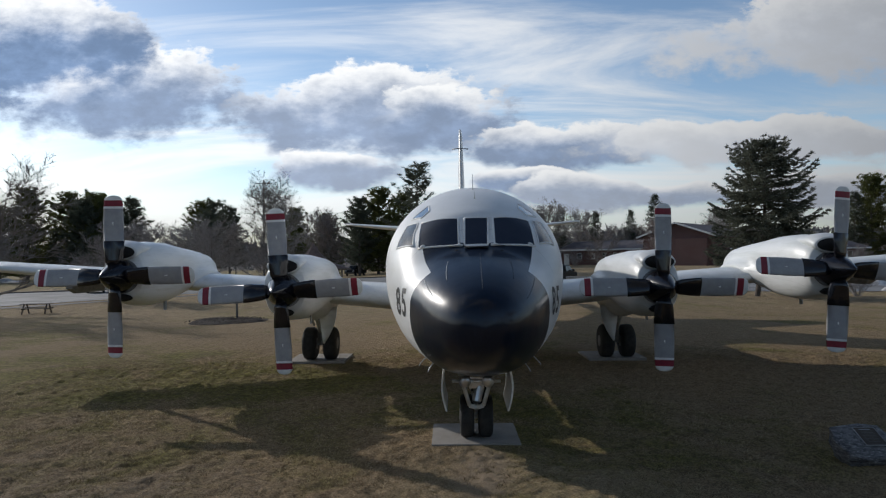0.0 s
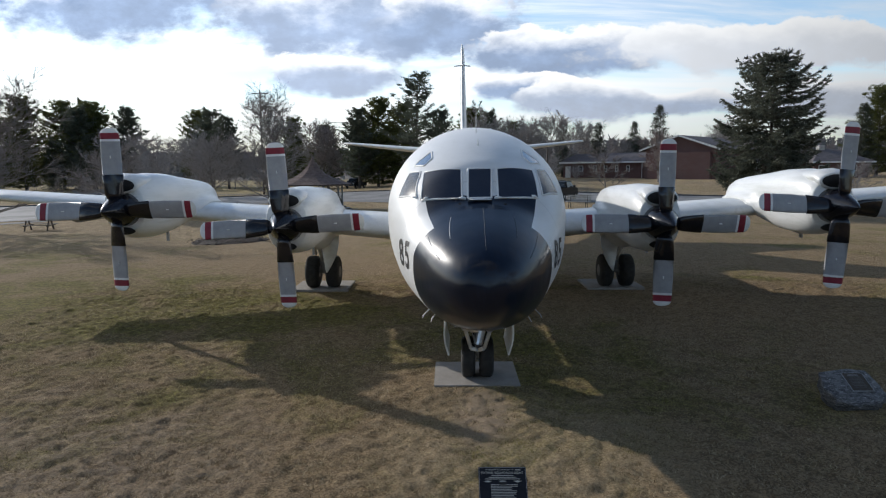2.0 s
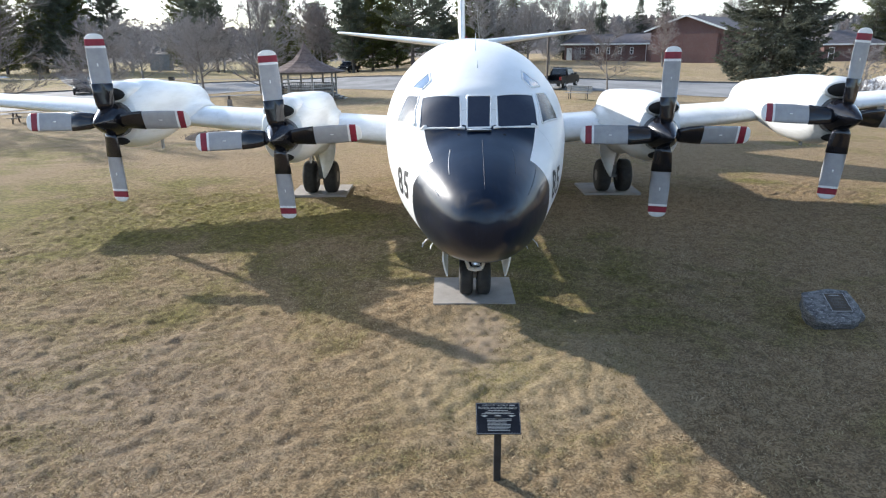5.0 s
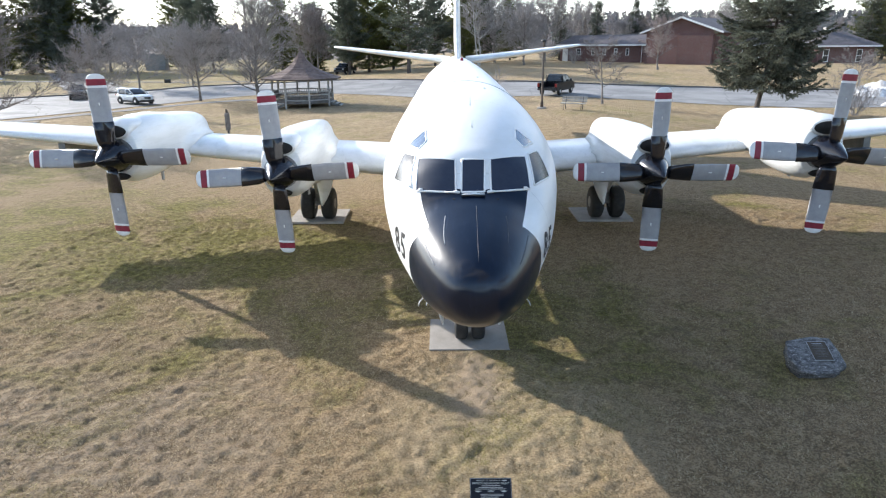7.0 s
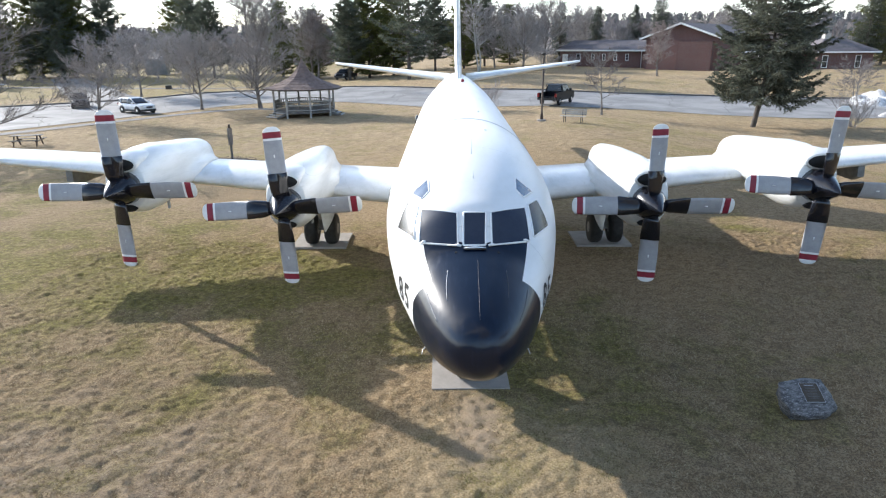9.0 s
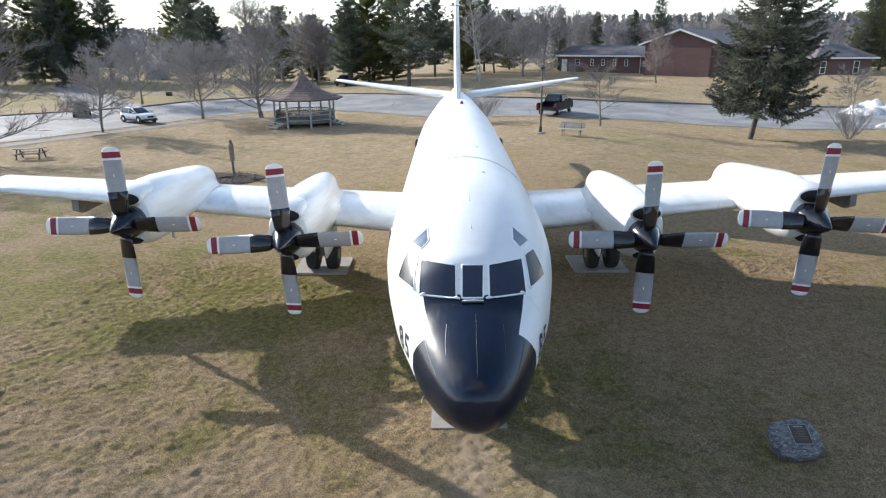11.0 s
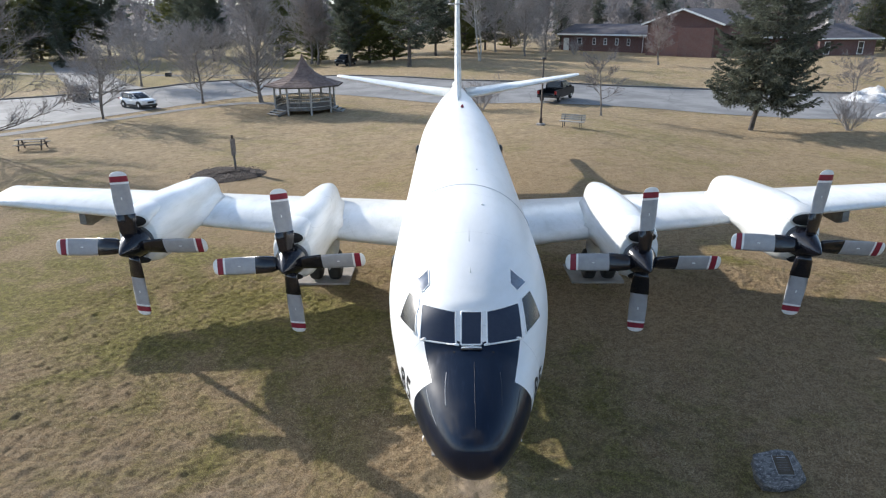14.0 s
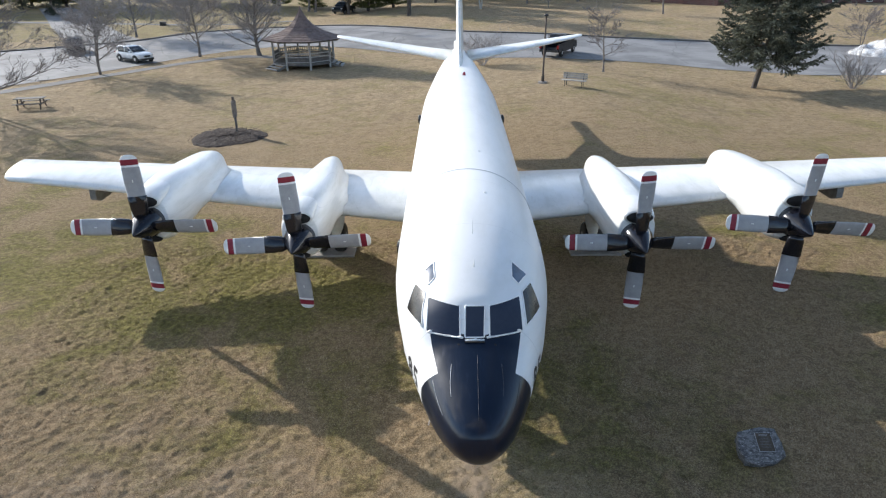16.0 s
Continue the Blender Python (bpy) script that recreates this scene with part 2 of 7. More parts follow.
def lawn(g, p, co):
    wide = g.noise(co, 0.11, 6.0, 0.62, 0.4)
    patch = g.noise(co, 0.45, 6.0, 0.70, 0.6)
    tuft = g.noise(co, 6.0, 6.0, 0.75)
    blade = g.noise(co, 34.0, 4.0, 0.8)
    s = g.n("ShaderNodeSeparateXYZ", {0: co})
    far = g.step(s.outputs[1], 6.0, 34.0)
    straw = g.mix(g.step(tuft, 0.25, 0.75), (0.20, 0.142, 0.080), (0.43, 0.330, 0.200))
    green = g.mix(g.step(tuft, 0.32, 0.70), (0.085, 0.080, 0.022), (0.30, 0.275, 0.085))
    # greener strip under and before the wings
    spread = g.math("MULTIPLY", g.step(s.outputs[1], -5.6, -2.2), g.math("SUBTRACT", 1.0, g.step(s.outputs[1], 4.0, 10.0)))
    spread = g.math("MULTIPLY", spread, g.math("SUBTRACT", 1.0, g.math("MULTIPLY", g.step(s.outputs[0], 1.5, 6.0), 1.3)))
    dull = g.math("MULTIPLY", g.math("SUBTRACT", 1.0, g.step(s.outputs[1], -8.0, -4.5)), -0.03)
    lush = g.math("MULTIPLY", g.math("SUBTRACT", 1.0, g.step(s.outputs[0], -40.0, -12.0)), g.step(s.outputs[1], 62.0, 78.0))
    f = g.step(g.math("ADD", g.math("ADD", g.math("MULTIPLY", patch, 0.5), g.math("MULTIPLY", wide, 0.5)), g.math("ADD", g.math("MULTIPLY", lush, 0.13), g.math("ADD", dull, g.math("MULTIPLY", spread, 0.058)))), 0.47, 0.64)
    c = g.mix(f, straw, green)
    c = g.mix(g.math("MULTIPLY", g.step(g.noise(co, 0.9, 5.0, 0.7), 0.56, 0.72), 0.45), c, (0.19, 0.145, 0.11))
    c = g.mix(g.math("MULTIPLY", g.step(blade, 0.52, 0.72), 0.6), c, (0.58, 0.48, 0.33))
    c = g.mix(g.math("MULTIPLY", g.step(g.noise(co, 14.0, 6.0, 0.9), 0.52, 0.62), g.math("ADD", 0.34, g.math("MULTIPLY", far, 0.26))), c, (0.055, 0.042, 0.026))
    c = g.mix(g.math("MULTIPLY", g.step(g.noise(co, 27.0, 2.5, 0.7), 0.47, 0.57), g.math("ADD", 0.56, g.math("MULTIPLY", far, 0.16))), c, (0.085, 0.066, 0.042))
    # further off: paler straw mixed in, the lit far lawn's brightness in its colour
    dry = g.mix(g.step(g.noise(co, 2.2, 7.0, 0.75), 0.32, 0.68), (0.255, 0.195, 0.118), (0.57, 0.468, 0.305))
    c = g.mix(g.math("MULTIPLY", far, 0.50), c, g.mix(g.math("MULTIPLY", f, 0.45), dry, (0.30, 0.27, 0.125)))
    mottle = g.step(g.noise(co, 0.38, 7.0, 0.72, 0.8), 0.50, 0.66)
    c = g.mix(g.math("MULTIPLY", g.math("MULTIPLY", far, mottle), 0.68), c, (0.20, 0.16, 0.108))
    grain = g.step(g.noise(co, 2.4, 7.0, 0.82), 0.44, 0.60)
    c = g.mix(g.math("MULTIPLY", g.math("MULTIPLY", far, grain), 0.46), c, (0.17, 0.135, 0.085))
    # greyer thatch on the open side of the lawn
    gu, gv = g.math("DIVIDE", g.math("ADD", s.outputs[0], 7.5), 5.0), g.math("DIVIDE", g.math("ADD", s.outputs[1], 8.5), 4.0)
    thatch = g.math("SUBTRACT", 1.0, g.step(g.math("ADD", g.math("ADD", g.math("MULTIPLY", gu, gu), g.math("MULTIPLY", gv, gv)), g.math("MULTIPLY", g.math("SUBTRACT", patch, 0.5), 3.0)), 0.2, 1.4))
    c = g.mix(g.math("MULTIPLY", thatch, 0.24), c, g.mix(g.step(g.noise(co, 9.0, 5.0, 0.8), 0.40, 0.62), (0.15, 0.125, 0.105), (0.44, 0.39, 0.335)))
    # paler straw on the stretch before the nose
    pu, pv = g.math("DIVIDE", g.math("SUBTRACT", s.outputs[0], 0.5), 2.3), g.math("DIVIDE", g.math("ADD", s.outputs[1], 7.2), 2.4)
    pale = g.math("SUBTRACT", 1.0, g.step(g.math("ADD", g.math("ADD", g.math("MULTIPLY", pu, pu), g.math("MULTIPLY", pv, pv)), g.math("MULTIPLY", g.math("SUBTRACT", patch, 0.5), 2.4)), 0.1, 1.3))
    c = g.mix(g.math("MULTIPLY", pale, 0.40), c, g.mix(g.step(g.noise(co, 26.0, 4.0, 0.8), 0.40, 0.62), (0.27, 0.215, 0.125), (0.66, 0.555, 0.375)))
    # leaf litter under the far woods
    c = g.mix(g.step(s.outputs[1], 215.0, 260.0), c, (0.13, 0.115, 0.105))
    # trodden bare strip before the nose wheels
    du, dv = g.math("DIVIDE", g.math("SUBTRACT", s.outputs[0], 0.0), 0.55), g.math("DIVIDE", g.math("ADD", s.outputs[1], 6.0), 1.5)
    worn = g.math("SUBTRACT", 1.0, g.step(g.math("ADD", g.math("ADD", g.math("MULTIPLY", du, du), g.math("MULTIPLY", dv, dv)), g.math("MULTIPLY", tuft, 0.8)), 0.5, 1.5))
    c = g.mix(g.math("MULTIPLY", worn, 0.7), c, (0.36, 0.29, 0.215))
    c = g.n("ShaderNodeVectorMath", {0: c, 1: (1.25, 1.20, 1.19)}, operation="MULTIPLY").outputs[0]
    g.join(c, p.inputs["Base Color"])
    p.inputs["Roughness"].default_value = 0.95
    p.inputs["Specular IOR Level"].default_value = 0.1
    bump(g, p, g.math("ADD", g.math("MULTIPLY", g.noise(co, 17.0, 6.0, 0.76), 1.0), g.math("MULTIPLY", blade, 0.45)), 1.0, 0.09)


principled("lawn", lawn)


def asphalt(g, p, co):
    wide = g.noise(co, 0.25, 5.0, 0.6)
    grit = g.noise(co, 40.0, 4.0, 0.7)
    crack = g.n("ShaderNodeTexVoronoi", {"Vector": co, "Scale": 0.22, "Randomness": 1.0}, feature="DISTANCE_TO_EDGE").outputs[0]
    c = g.mix(g.step(wide, 0.38, 0.64), (0.165, 0.163, 0.163), (0.255, 0.252, 0.248))
    c = g.mix(g.math("MULTIPLY", g.step(grit, 0.4, 0.75), 0.35), c, (0.17, 0.17, 0.17))
    c = g.mix(g.math("MULTIPLY", g.math("LESS_THAN", crack, 0.008), 0.6), c, (0.10, 0.10, 0.10))
    g.join(c, p.inputs["Base Color"])
    p.inputs["Roughness"].default_value = 0.85
    bump(g, p, grit, 0.3, 0.01)


principled("asphalt", asphalt)
surface("bark", (0.13, 0.112, 0.098), (0.27, 0.24, 0.215), 3, 18, 0.95, 0, 0.6, 0.03)
surface("birch_bark", (0.32, 0.31, 0.29), (0.55, 0.54, 0.51), 2, 14, 0.8, 0, 0.3, 0.01)
surface("twig", (0.25, 0.228, 0.218), (0.38, 0.350, 0.338), 2, 12, 0.95, 0, 0.2, 0.01)
surface("pine_bark", (0.060, 0.050, 0.043), (0.135, 0.115, 0.10), 3, 18, 0.95, 0, 0.6, 0.03)
surface("twig_dark", (0.155, 0.137, 0.129), (0.255, 0.228, 0.216), 2, 12, 0.95, 0, 0.2, 0.01)
surface("twig_red", (0.25, 0.205, 0.19), (0.38, 0.32, 0.30), 2, 12, 0.95, 0, 0.2, 0.01)
surface("mulch", (0.022, 0.015, 0.011), (0.062, 0.042, 0.032), 6, 30, 0.95, 0, 0.9, 0.04)
surface("weathered_wood", (0.10, 0.093, 0.086), (0.19, 0.178, 0.16), 3, 40, 0.85, 0, 0.3, 0.006)
surface("white_wood", (0.30, 0.29, 0.27), (0.44, 0.42, 0.39), 3, 40, 0.7, 0, 0.2, 0.006)
surface("dark_wood", (0.06, 0.045, 0.035), (0.12, 0.09, 0.07), 3, 40, 0.85, 0, 0.3, 0.006)
surface("brown_shingle", (0.12, 0.084, 0.073), (0.21, 0.152, 0.132), 3, 30, 0.9, 0, 0.4, 0.01)
surface("grey_shingle", (0.10, 0.088, 0.092), (0.16, 0.142, 0.147), 1, 25, 0.9, 0, 0.4, 0.01)
surface("kerb_stone", (0.09, 0.085, 0.08), (0.16, 0.15, 0.145), 2, 30, 0.9, 0, 0.3, 0.01)
surface("path_grey", (0.11, 0.107, 0.103), (0.17, 0.162, 0.155), 1.5, 35, 0.9, 0, 0.4, 0.01)
surface("snow", (0.30, 0.285, 0.27), (0.80, 0.81, 0.82), 1.6, 9, 0.8, 0, 0.8, 0.06, 0.55)
surface("car_white", (0.72, 0.73, 0.74), (0.80, 0.80, 0.80), 2, 20, 0.25, 0, 0, 0, coat=0.6)
surface("car_black", (0.005, 0.006, 0.008), (0.010, 0.011, 0.014), 2, 20, 0.3, 0, 0, 0)
MATS["car_black"].node_tree.nodes["Principled BSDF"].inputs["Specular IOR Level"].default_value = 0.1
surface("car_glass", (0.010, 0.012, 0.016), (0.022, 0.026, 0.032), 2, 20, 0.12, 0, 0, 0)
surface("plastic_black", (0.02, 0.02, 0.02), (0.04, 0.04, 0.04), 4, 40, 0.6)
surface("lamp_red", (0.25, 0.012, 0.012), (0.35, 0.02, 0.02), 4, 40, 0.3)
surface("lamp_clear", (0.6, 0.6, 0.6), (0.75, 0.75, 0.75), 4, 40, 0.15)


def split_stone(g, p, co):
    """Blue-grey split rock: pale broken edges, dark seams in slanting layers."""
    lay = g.n("ShaderNodeMapping", {0: co, 2: (0.5, 0.25, 0.3), 3: (2.2, 2.2, 9.0)}).outputs[0]
    seam = g.noise(lay, 3.2, 7.0, 0.72, 0.5)
    crack = g.n("ShaderNodeTexVoronoi", {"Vector": lay, "Scale": 1.7, "Randomness": 1.0}, feature="DISTANCE_TO_EDGE").outputs[0]
    fine = g.noise(co, 42.0, 5.0, 0.7)
    c = g.mix(g.step(seam, 0.34, 0.68), (0.030, 0.029, 0.029), (0.19, 0.184, 0.182))
    c = g.mix(g.math("MULTIPLY", g.step(g.noise(lay, 9.0, 6.0, 0.8), 0.54, 0.66), 0.75), c, (0.58, 0.565, 0.55))
    c = g.mix(g.math("MULTIPLY", g.math("SUBTRACT", 1.0, g.step(crack, 0.0, 0.03)), 0.55), c, (0.030, 0.034, 0.040))
    g.join(c, p.inputs["Base Color"])
    p.inputs["Roughness"].default_value = 0.62
    bump(g, p, g.math("ADD", g.math("ADD", seam, g.math("MULTIPLY", g.step(crack, 0.0, 0.05), 0.25)), g.math("MULTIPLY", fine, 0.3)), 1.0, 0.022)


principled("stone_blue", split_stone)
surface("plaque_bronze", (0.07, 0.055, 0.04), (0.12, 0.095, 0.07), 5, 60, 0.5, 0.5)
surface("plaque_black", (0.010, 0.011, 0.016), (0.018, 0.019, 0.026), 5, 60, 0.45)
MATS["plaque_black"].node_tree.nodes["Principled BSDF"].inputs["Specular IOR Level"].default_value = 0.2
surface("bar_light", (0.50, 0.48, 0.42), (0.6, 0.58, 0.52), 8, 60, 0.6)
surface("white_paint", (0.70, 0.70, 0.68), (0.80, 0.80, 0.78), 3, 30, 0.6)
surface("window_dark", (0.02, 0.022, 0.026), (0.05, 0.055, 0.06), 2, 10, 0.1, coat=0.4)
surface("grey_metal", (0.22, 0.23, 0.24), (0.32, 0.33, 0.34), 2, 30, 0.5, 0.4)


def brick_wall(name, a, b):
    def build(g, p, co):
        s = g.n("ShaderNodeSeparateXYZ", {0: co})
        flat = g.n("ShaderNodeCombineXYZ", {0: g.math("ADD", s.outputs[0], s.outputs[1]), 1: s.outputs[2], 2: 0.0}).outputs[0]
        tex = g.n("ShaderNodeTexBrick", {"Vector": flat, "Color1": (*a, 1), "Color2": (*b, 1), "Mortar": (0.16, 0.14, 0.13, 1), "Scale": 1.0, "Mortar Size": 0.008, "Brick Width": 0.22, "Row Height": 0.075})
        wide = g.noise(co, 0.35, 5.0, 0.6)
        g.join(g.mix(g.math("MULTIPLY", g.step(wide, 0.4, 0.7), 0.35), tex.outputs[0], tuple(v * 0.6 for v in a)), p.inputs["Base Color"])
        p.inputs["Roughness"].default_value = 0.9
        bump(g, p, tex.outputs[1], -0.4, 0.01)
    return principled(name, build)


brick_wall("brick_dark", (0.155, 0.072, 0.062), (0.115, 0.055, 0.05))
# lighter copy of the brick: raking sun on the gable put into colour
brick_wall("brick_light", (0.24, 0.115, 0.095), (0.18, 0.088, 0.075))


def foliage(name, a, b, thin=0.4, random_tone=0.3, scale=0.7):
    """Thin needles or blades that let some light through."""
    m = bpy.data.materials.new(name)
    m.use_nodes = True
    m.node_tree.nodes.clear()
    g = Graph(m.node_tree)
    co = g.n("ShaderNodeTexCoord").outputs["Object"]
    isl = g.n("ShaderNodeNewGeometry").outputs["Random Per Island"]
    f = g.math("ADD", g.math("MULTIPLY", g.step(g.noise(co, scale, 5.0, 0.65), 0.35, 0.68), 0.55), g.math("MULTIPLY", isl, 0.45))
    c = g.mix(f, a, b)
    r = g.n("ShaderNodeObjectInfo").outputs["Random"]
    c = g.mix(g.math("MULTIPLY", r, random_tone), c, tuple(v * 0.5 for v in a))
    d, t = g.n("ShaderNodeBsdfDiffuse", {0: c}), g.n("ShaderNodeBsdfTranslucent", {0: c})
    out = g.n("ShaderNodeOutputMaterial")
    g.join(g.n("ShaderNodeMixShader", {0: thin, 1: d.outputs[0], 2: t.outputs[0]}).outputs[0], out.inputs[0])
    MATS[name] = m


# park-edge needles lightened and greyed: some air haze put into their colour
foliage("pine_needle", (0.062, 0.076, 0.060), (0.172, 0.188, 0.142), 0.4, 0.2)
foliage("pine_needle_yellow", (0.065, 0.075, 0.028), (0.165, 0.175, 0.07), 0.45, 0.1)
foliage("spruce_needle", (0.034, 0.041, 0.032), (0.26, 0.27, 0.21), 0.22, 0.05)
# far woods: distance haze put into the colour, paler, bluer and nearly even
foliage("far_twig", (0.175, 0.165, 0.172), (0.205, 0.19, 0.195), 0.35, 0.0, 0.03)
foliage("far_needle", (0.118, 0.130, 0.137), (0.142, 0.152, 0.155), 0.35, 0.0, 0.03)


def grass_blade():
    m = bpy.data.materials.new("grass_blade")
    m.use_nodes = True
    m.node_tree.nodes.clear()
    g = Graph(m.node_tree)
    co = g.n("ShaderNodeTexCoord").outputs["Object"]
    r = g.n("ShaderNodeNewGeometry").outputs["Random Per Island"]
    patch = g.noise(co, 0.45, 6.0, 0.70, 0.6)
    wide = g.noise(co, 0.11, 6.0, 0.62, 0.4)
    f = g.step(g.math("ADD", g.math("MULTIPLY", patch, 0.5), g.math("MULTIPLY", wide, 0.5)), 0.47, 0.64)
    c = g.mix(f, g.mix(r, (0.14, 0.10, 0.056), (0.68, 0.55, 0.37)), g.mix(r, (0.08, 0.074, 0.022), (0.38, 0.345, 0.125)))
    d, t = g.n("ShaderNodeBsdfDiffuse", {0: c}), g.n("ShaderNodeBsdfTranslucent", {0: c})
    out = g.n("ShaderNodeOutputMaterial")
    g.join(g.n("ShaderNodeMixShader", {0: 0.4, 1: d.outputs[0], 2: t.outputs[0]}).outputs[0], out.inputs[0])
    MATS["grass_blade"] = m


grass_blade()

# ---- building helpers ----
def mesh_of(name, verts, faces, smooth=False):
    me = bpy.data.meshes.new(name)
    me.from_pydata([tuple(v) for v in verts], [], faces)
    if smooth:
        me.polygons.foreach_set("use_smooth", [True] * len(me.polygons))
    me.update()
    return me


def place(name, me, mats, parent=None, label=""):
    ob = new(name, me)
    if not me.materials:
        for m in (mats if isinstance(mats, (list, tuple)) else [mats]):
            me.materials.append(MATS[m])
    if parent is not None:
        ob.parent = parent
    if label:
        tagged(ob, label)
    return ob


def part(name, bm, mat, parent=None, label="", smooth=False, bevel=0.0):
    """Links a bmesh as one mesh object."""
    if bevel:
        edges = [e for e in bm.edges if len(e.link_faces) == 2 and e.calc_face_angle(0.0) > 0.6]
        bmesh.ops.bevel(bm, geom=edges, offset=bevel, segments=2, profile=0.6, affect="EDGES", clamp_overlap=True)
    bmesh.ops.recalc_face_normals(bm, faces=bm.faces)
    me = bpy.data.meshes.new(name)
    bm.to_mesh(me)
    bm.free()
    if smooth:
        me.polygons.foreach_set("use_smooth", [True] * len(me.polygons))
    return place(name, me, mat, parent, label)


def box(bm, lo, hi, m=None):
    v = [bm.verts.new((x, y, z)) for x in (lo[0], hi[0]) for y in (lo[1], hi[1]) for z in (lo[2], hi[2])]
    if m is not None:
        for q in v:
            q.co = m @ q.co
    for f in ((0, 1, 3, 2), (4, 6, 7, 5), (0, 4, 5, 1), (2, 3, 7, 6), (0, 2, 6, 4), (1, 5, 7, 3)):
        bm.faces.new([v[i] for i in f])
    return bm


def loft(bm, rings, closed=True, cap=True, mats=None):
    rows = [[bm.verts.new(p) for p in ring] for ring in rings]
    n = len(rows[0])
    for k, (a, b) in enumerate(zip(rows, rows[1:])):
        for i in range(n if closed else n - 1):
            f = bm.faces.new((a[i], a[(i + 1) % n], b[(i + 1) % n], b[i]))
            if mats:
                f.material_index = mats[k]
    if cap and closed:
        f = bm.faces.new(rows[0][::-1])
        e = bm.faces.new(rows[-1])
        if mats:
            f.material_index, e.material_index = mats[0], mats[-1]
    return bm


def frame_at(d):
    d = d.normalized()
    u = d.cross(Vector((0, 0, 1)) if abs(d.z) < 0.95 else Vector((1, 0, 0))).normalized()
    return u, d.cross(u)


def tube(bm, pts, radii, n=8, cap=True):
    """A round bar along the points."""
    pts = [Vector(p) for p in pts]
    if not isinstance(radii, (list, tuple)):
        radii = [radii] * len(pts)
    rings = []
    for i, p in enumerate(pts):
        d = pts[min(i + 1, len(pts) - 1)] - pts[max(i - 1, 0)]
        u, v = frame_at(d)
        rings.append([p + (u * math.cos(2 * math.pi * k / n) + v * math.sin(2 * math.pi * k / n)) * radii[i] for k in range(n)])
    return loft(bm, rings, True, cap)


def lathe(bm, profile, origin, axis, n=24, cap=True):
    """Turns (distance along the axis, radius) pairs about an axis."""
    o, a = Vector(origin), Vector(axis).normalized()
    u, v = frame_at(a)
    return loft(bm, [[o + a * s + (u * math.cos(2 * math.pi * k / n) + v * math.sin(2 * math.pi * k / n)) * max(r, 0.001) for k in range(n)] for s, r in profile], True, cap)


def root(name, x=0, y=0, z=0, rz=0, label="", category="", group="", kind=""):
    ob = new(name)
    ob.matrix_basis = pose(x, y, z, 0, 0, rz)
    return tagged(ob, label, category, group, kind)


def smooth_step(a, b, v):
    """0 at a, 1 at b, eased; a may lie above b."""
    t = min(max((v - a) / (b - a), 0.0), 1.0)
    return t * t * (3 - 2 * t)


def ground_z(x, y):
    """Height of the lawn: level round the aircraft, a low rise behind it, gently up beyond the road."""
    s = np.interp(y, (10, 30, 42, 54, 80, 120, 400), (0, 1.0, 0.6, 0.75, 1.6, 1.9, 2.4))
    near = math.exp(-((x - 9) / 9.0) ** 2) - 0.25 * smooth_step(-4, -16, x) * smooth_step(8, 22, y)
    far = smooth_step(-30, 8, x) * 0.95 + 0.05
    return float(s * (near + (far - near) * smooth_step(42, 75, y))) + (27.0 + 12.0 * smooth_step(-250, 330, x)) * smooth_step(380, 1150, y) - 0.14 * smooth_step(-0.8, -4.5, x) * smooth_step(60, 30, y) - (0.05 + 0.04 * smooth_step(1.0, 6.0, x)) * smooth_step(40, 15, y) + (0.14 if x < 0 else 0.03) * math.exp(-((abs(x) - 4.72) / 1.5) ** 4 - ((y - 4.9) / 1.6) ** 4) + 0.05 * math.exp(-((x + 0.04) / 1.4) ** 4 - ((y + 4.14) / 1.3) ** 4)


# ---- the aircraft ----
FUS = [  # y, crown z, keel z, half width, height of the widest line
    (-8.02, 2.33, 2.27, 0.04, 2.30), (-7.97, 2.56, 2.07, 0.24, 2.31), (-7.82, 2.73, 1.90, 0.43, 2.33), (-7.55, 2.88, 1.74, 0.61, 2.37),
    (-7.15, 3.04, 1.60, 0.80, 2.43), (-6.65, 3.20, 1.50, 0.98, 2.52), (-6.20, 3.36, 1.45, 1.12, 2.60), (-5.95, 3.62, 1.43, 1.20, 2.65),
    (-5.70, 3.88, 1.42, 1.28, 2.70), (-5.40, 4.01, 1.41, 1.37, 2.76), (-4.90, 4.19, 1.40, 1.47, 2.85), (-4.20, 4.38, 1.40, 1.59, 2.95),
    (-3.40, 4.53, 1.40, 1.67, 3.02), (-2.40, 4.63, 1.37, 1.70, 3.06), (-1.20, 4.67, 1.30, 1.705, 3.08), (0.0, 4.69, 1.27, 1.705, 3.09),
    (4.0, 4.75, 1.27, 1.705, 3.09), (9.0, 4.80, 1.40, 1.705, 3.10), (12.0, 4.81, 1.60, 1.66, 3.2), (15.0, 4.84, 2.10, 1.42, 3.45), (18.0, 4.88, 2.75, 1.06, 3.80), (21.0, 4.85, 3.45, 0.60, 4.15), (23.2, 4.60, 3.95, 0.25, 4.25)]


def pchip(xs, ys, x):
    """Monotone cubic through the points."""
    h, d = np.diff(xs), np.diff(ys) / np.diff(xs)
    m = np.zeros(len(xs))
    for i in range(1, len(xs) - 1):
        if d[i - 1] * d[i] > 0:
            a, b = 2 * h[i] + h[i - 1], h[i] + 2 * h[i - 1]
            m[i] = (a + b) / (a / d[i - 1] + b / d[i])
    m[0], m[-1] = d[0], d[-1]
    i = int(min(max(np.searchsorted(xs, x) - 1, 0), len(xs) - 2))
    t = (x - xs[i]) / h[i]
    return float((1 + 2 * t) * (1 - t) ** 2 * ys[i] + t * (1 - t) ** 2 * h[i] * m[i] + t * t * (3 - 2 * t) * ys[i + 1] + t * t * (t - 1) * h[i] * m[i + 1])


FUS_A = np.array(FUS)


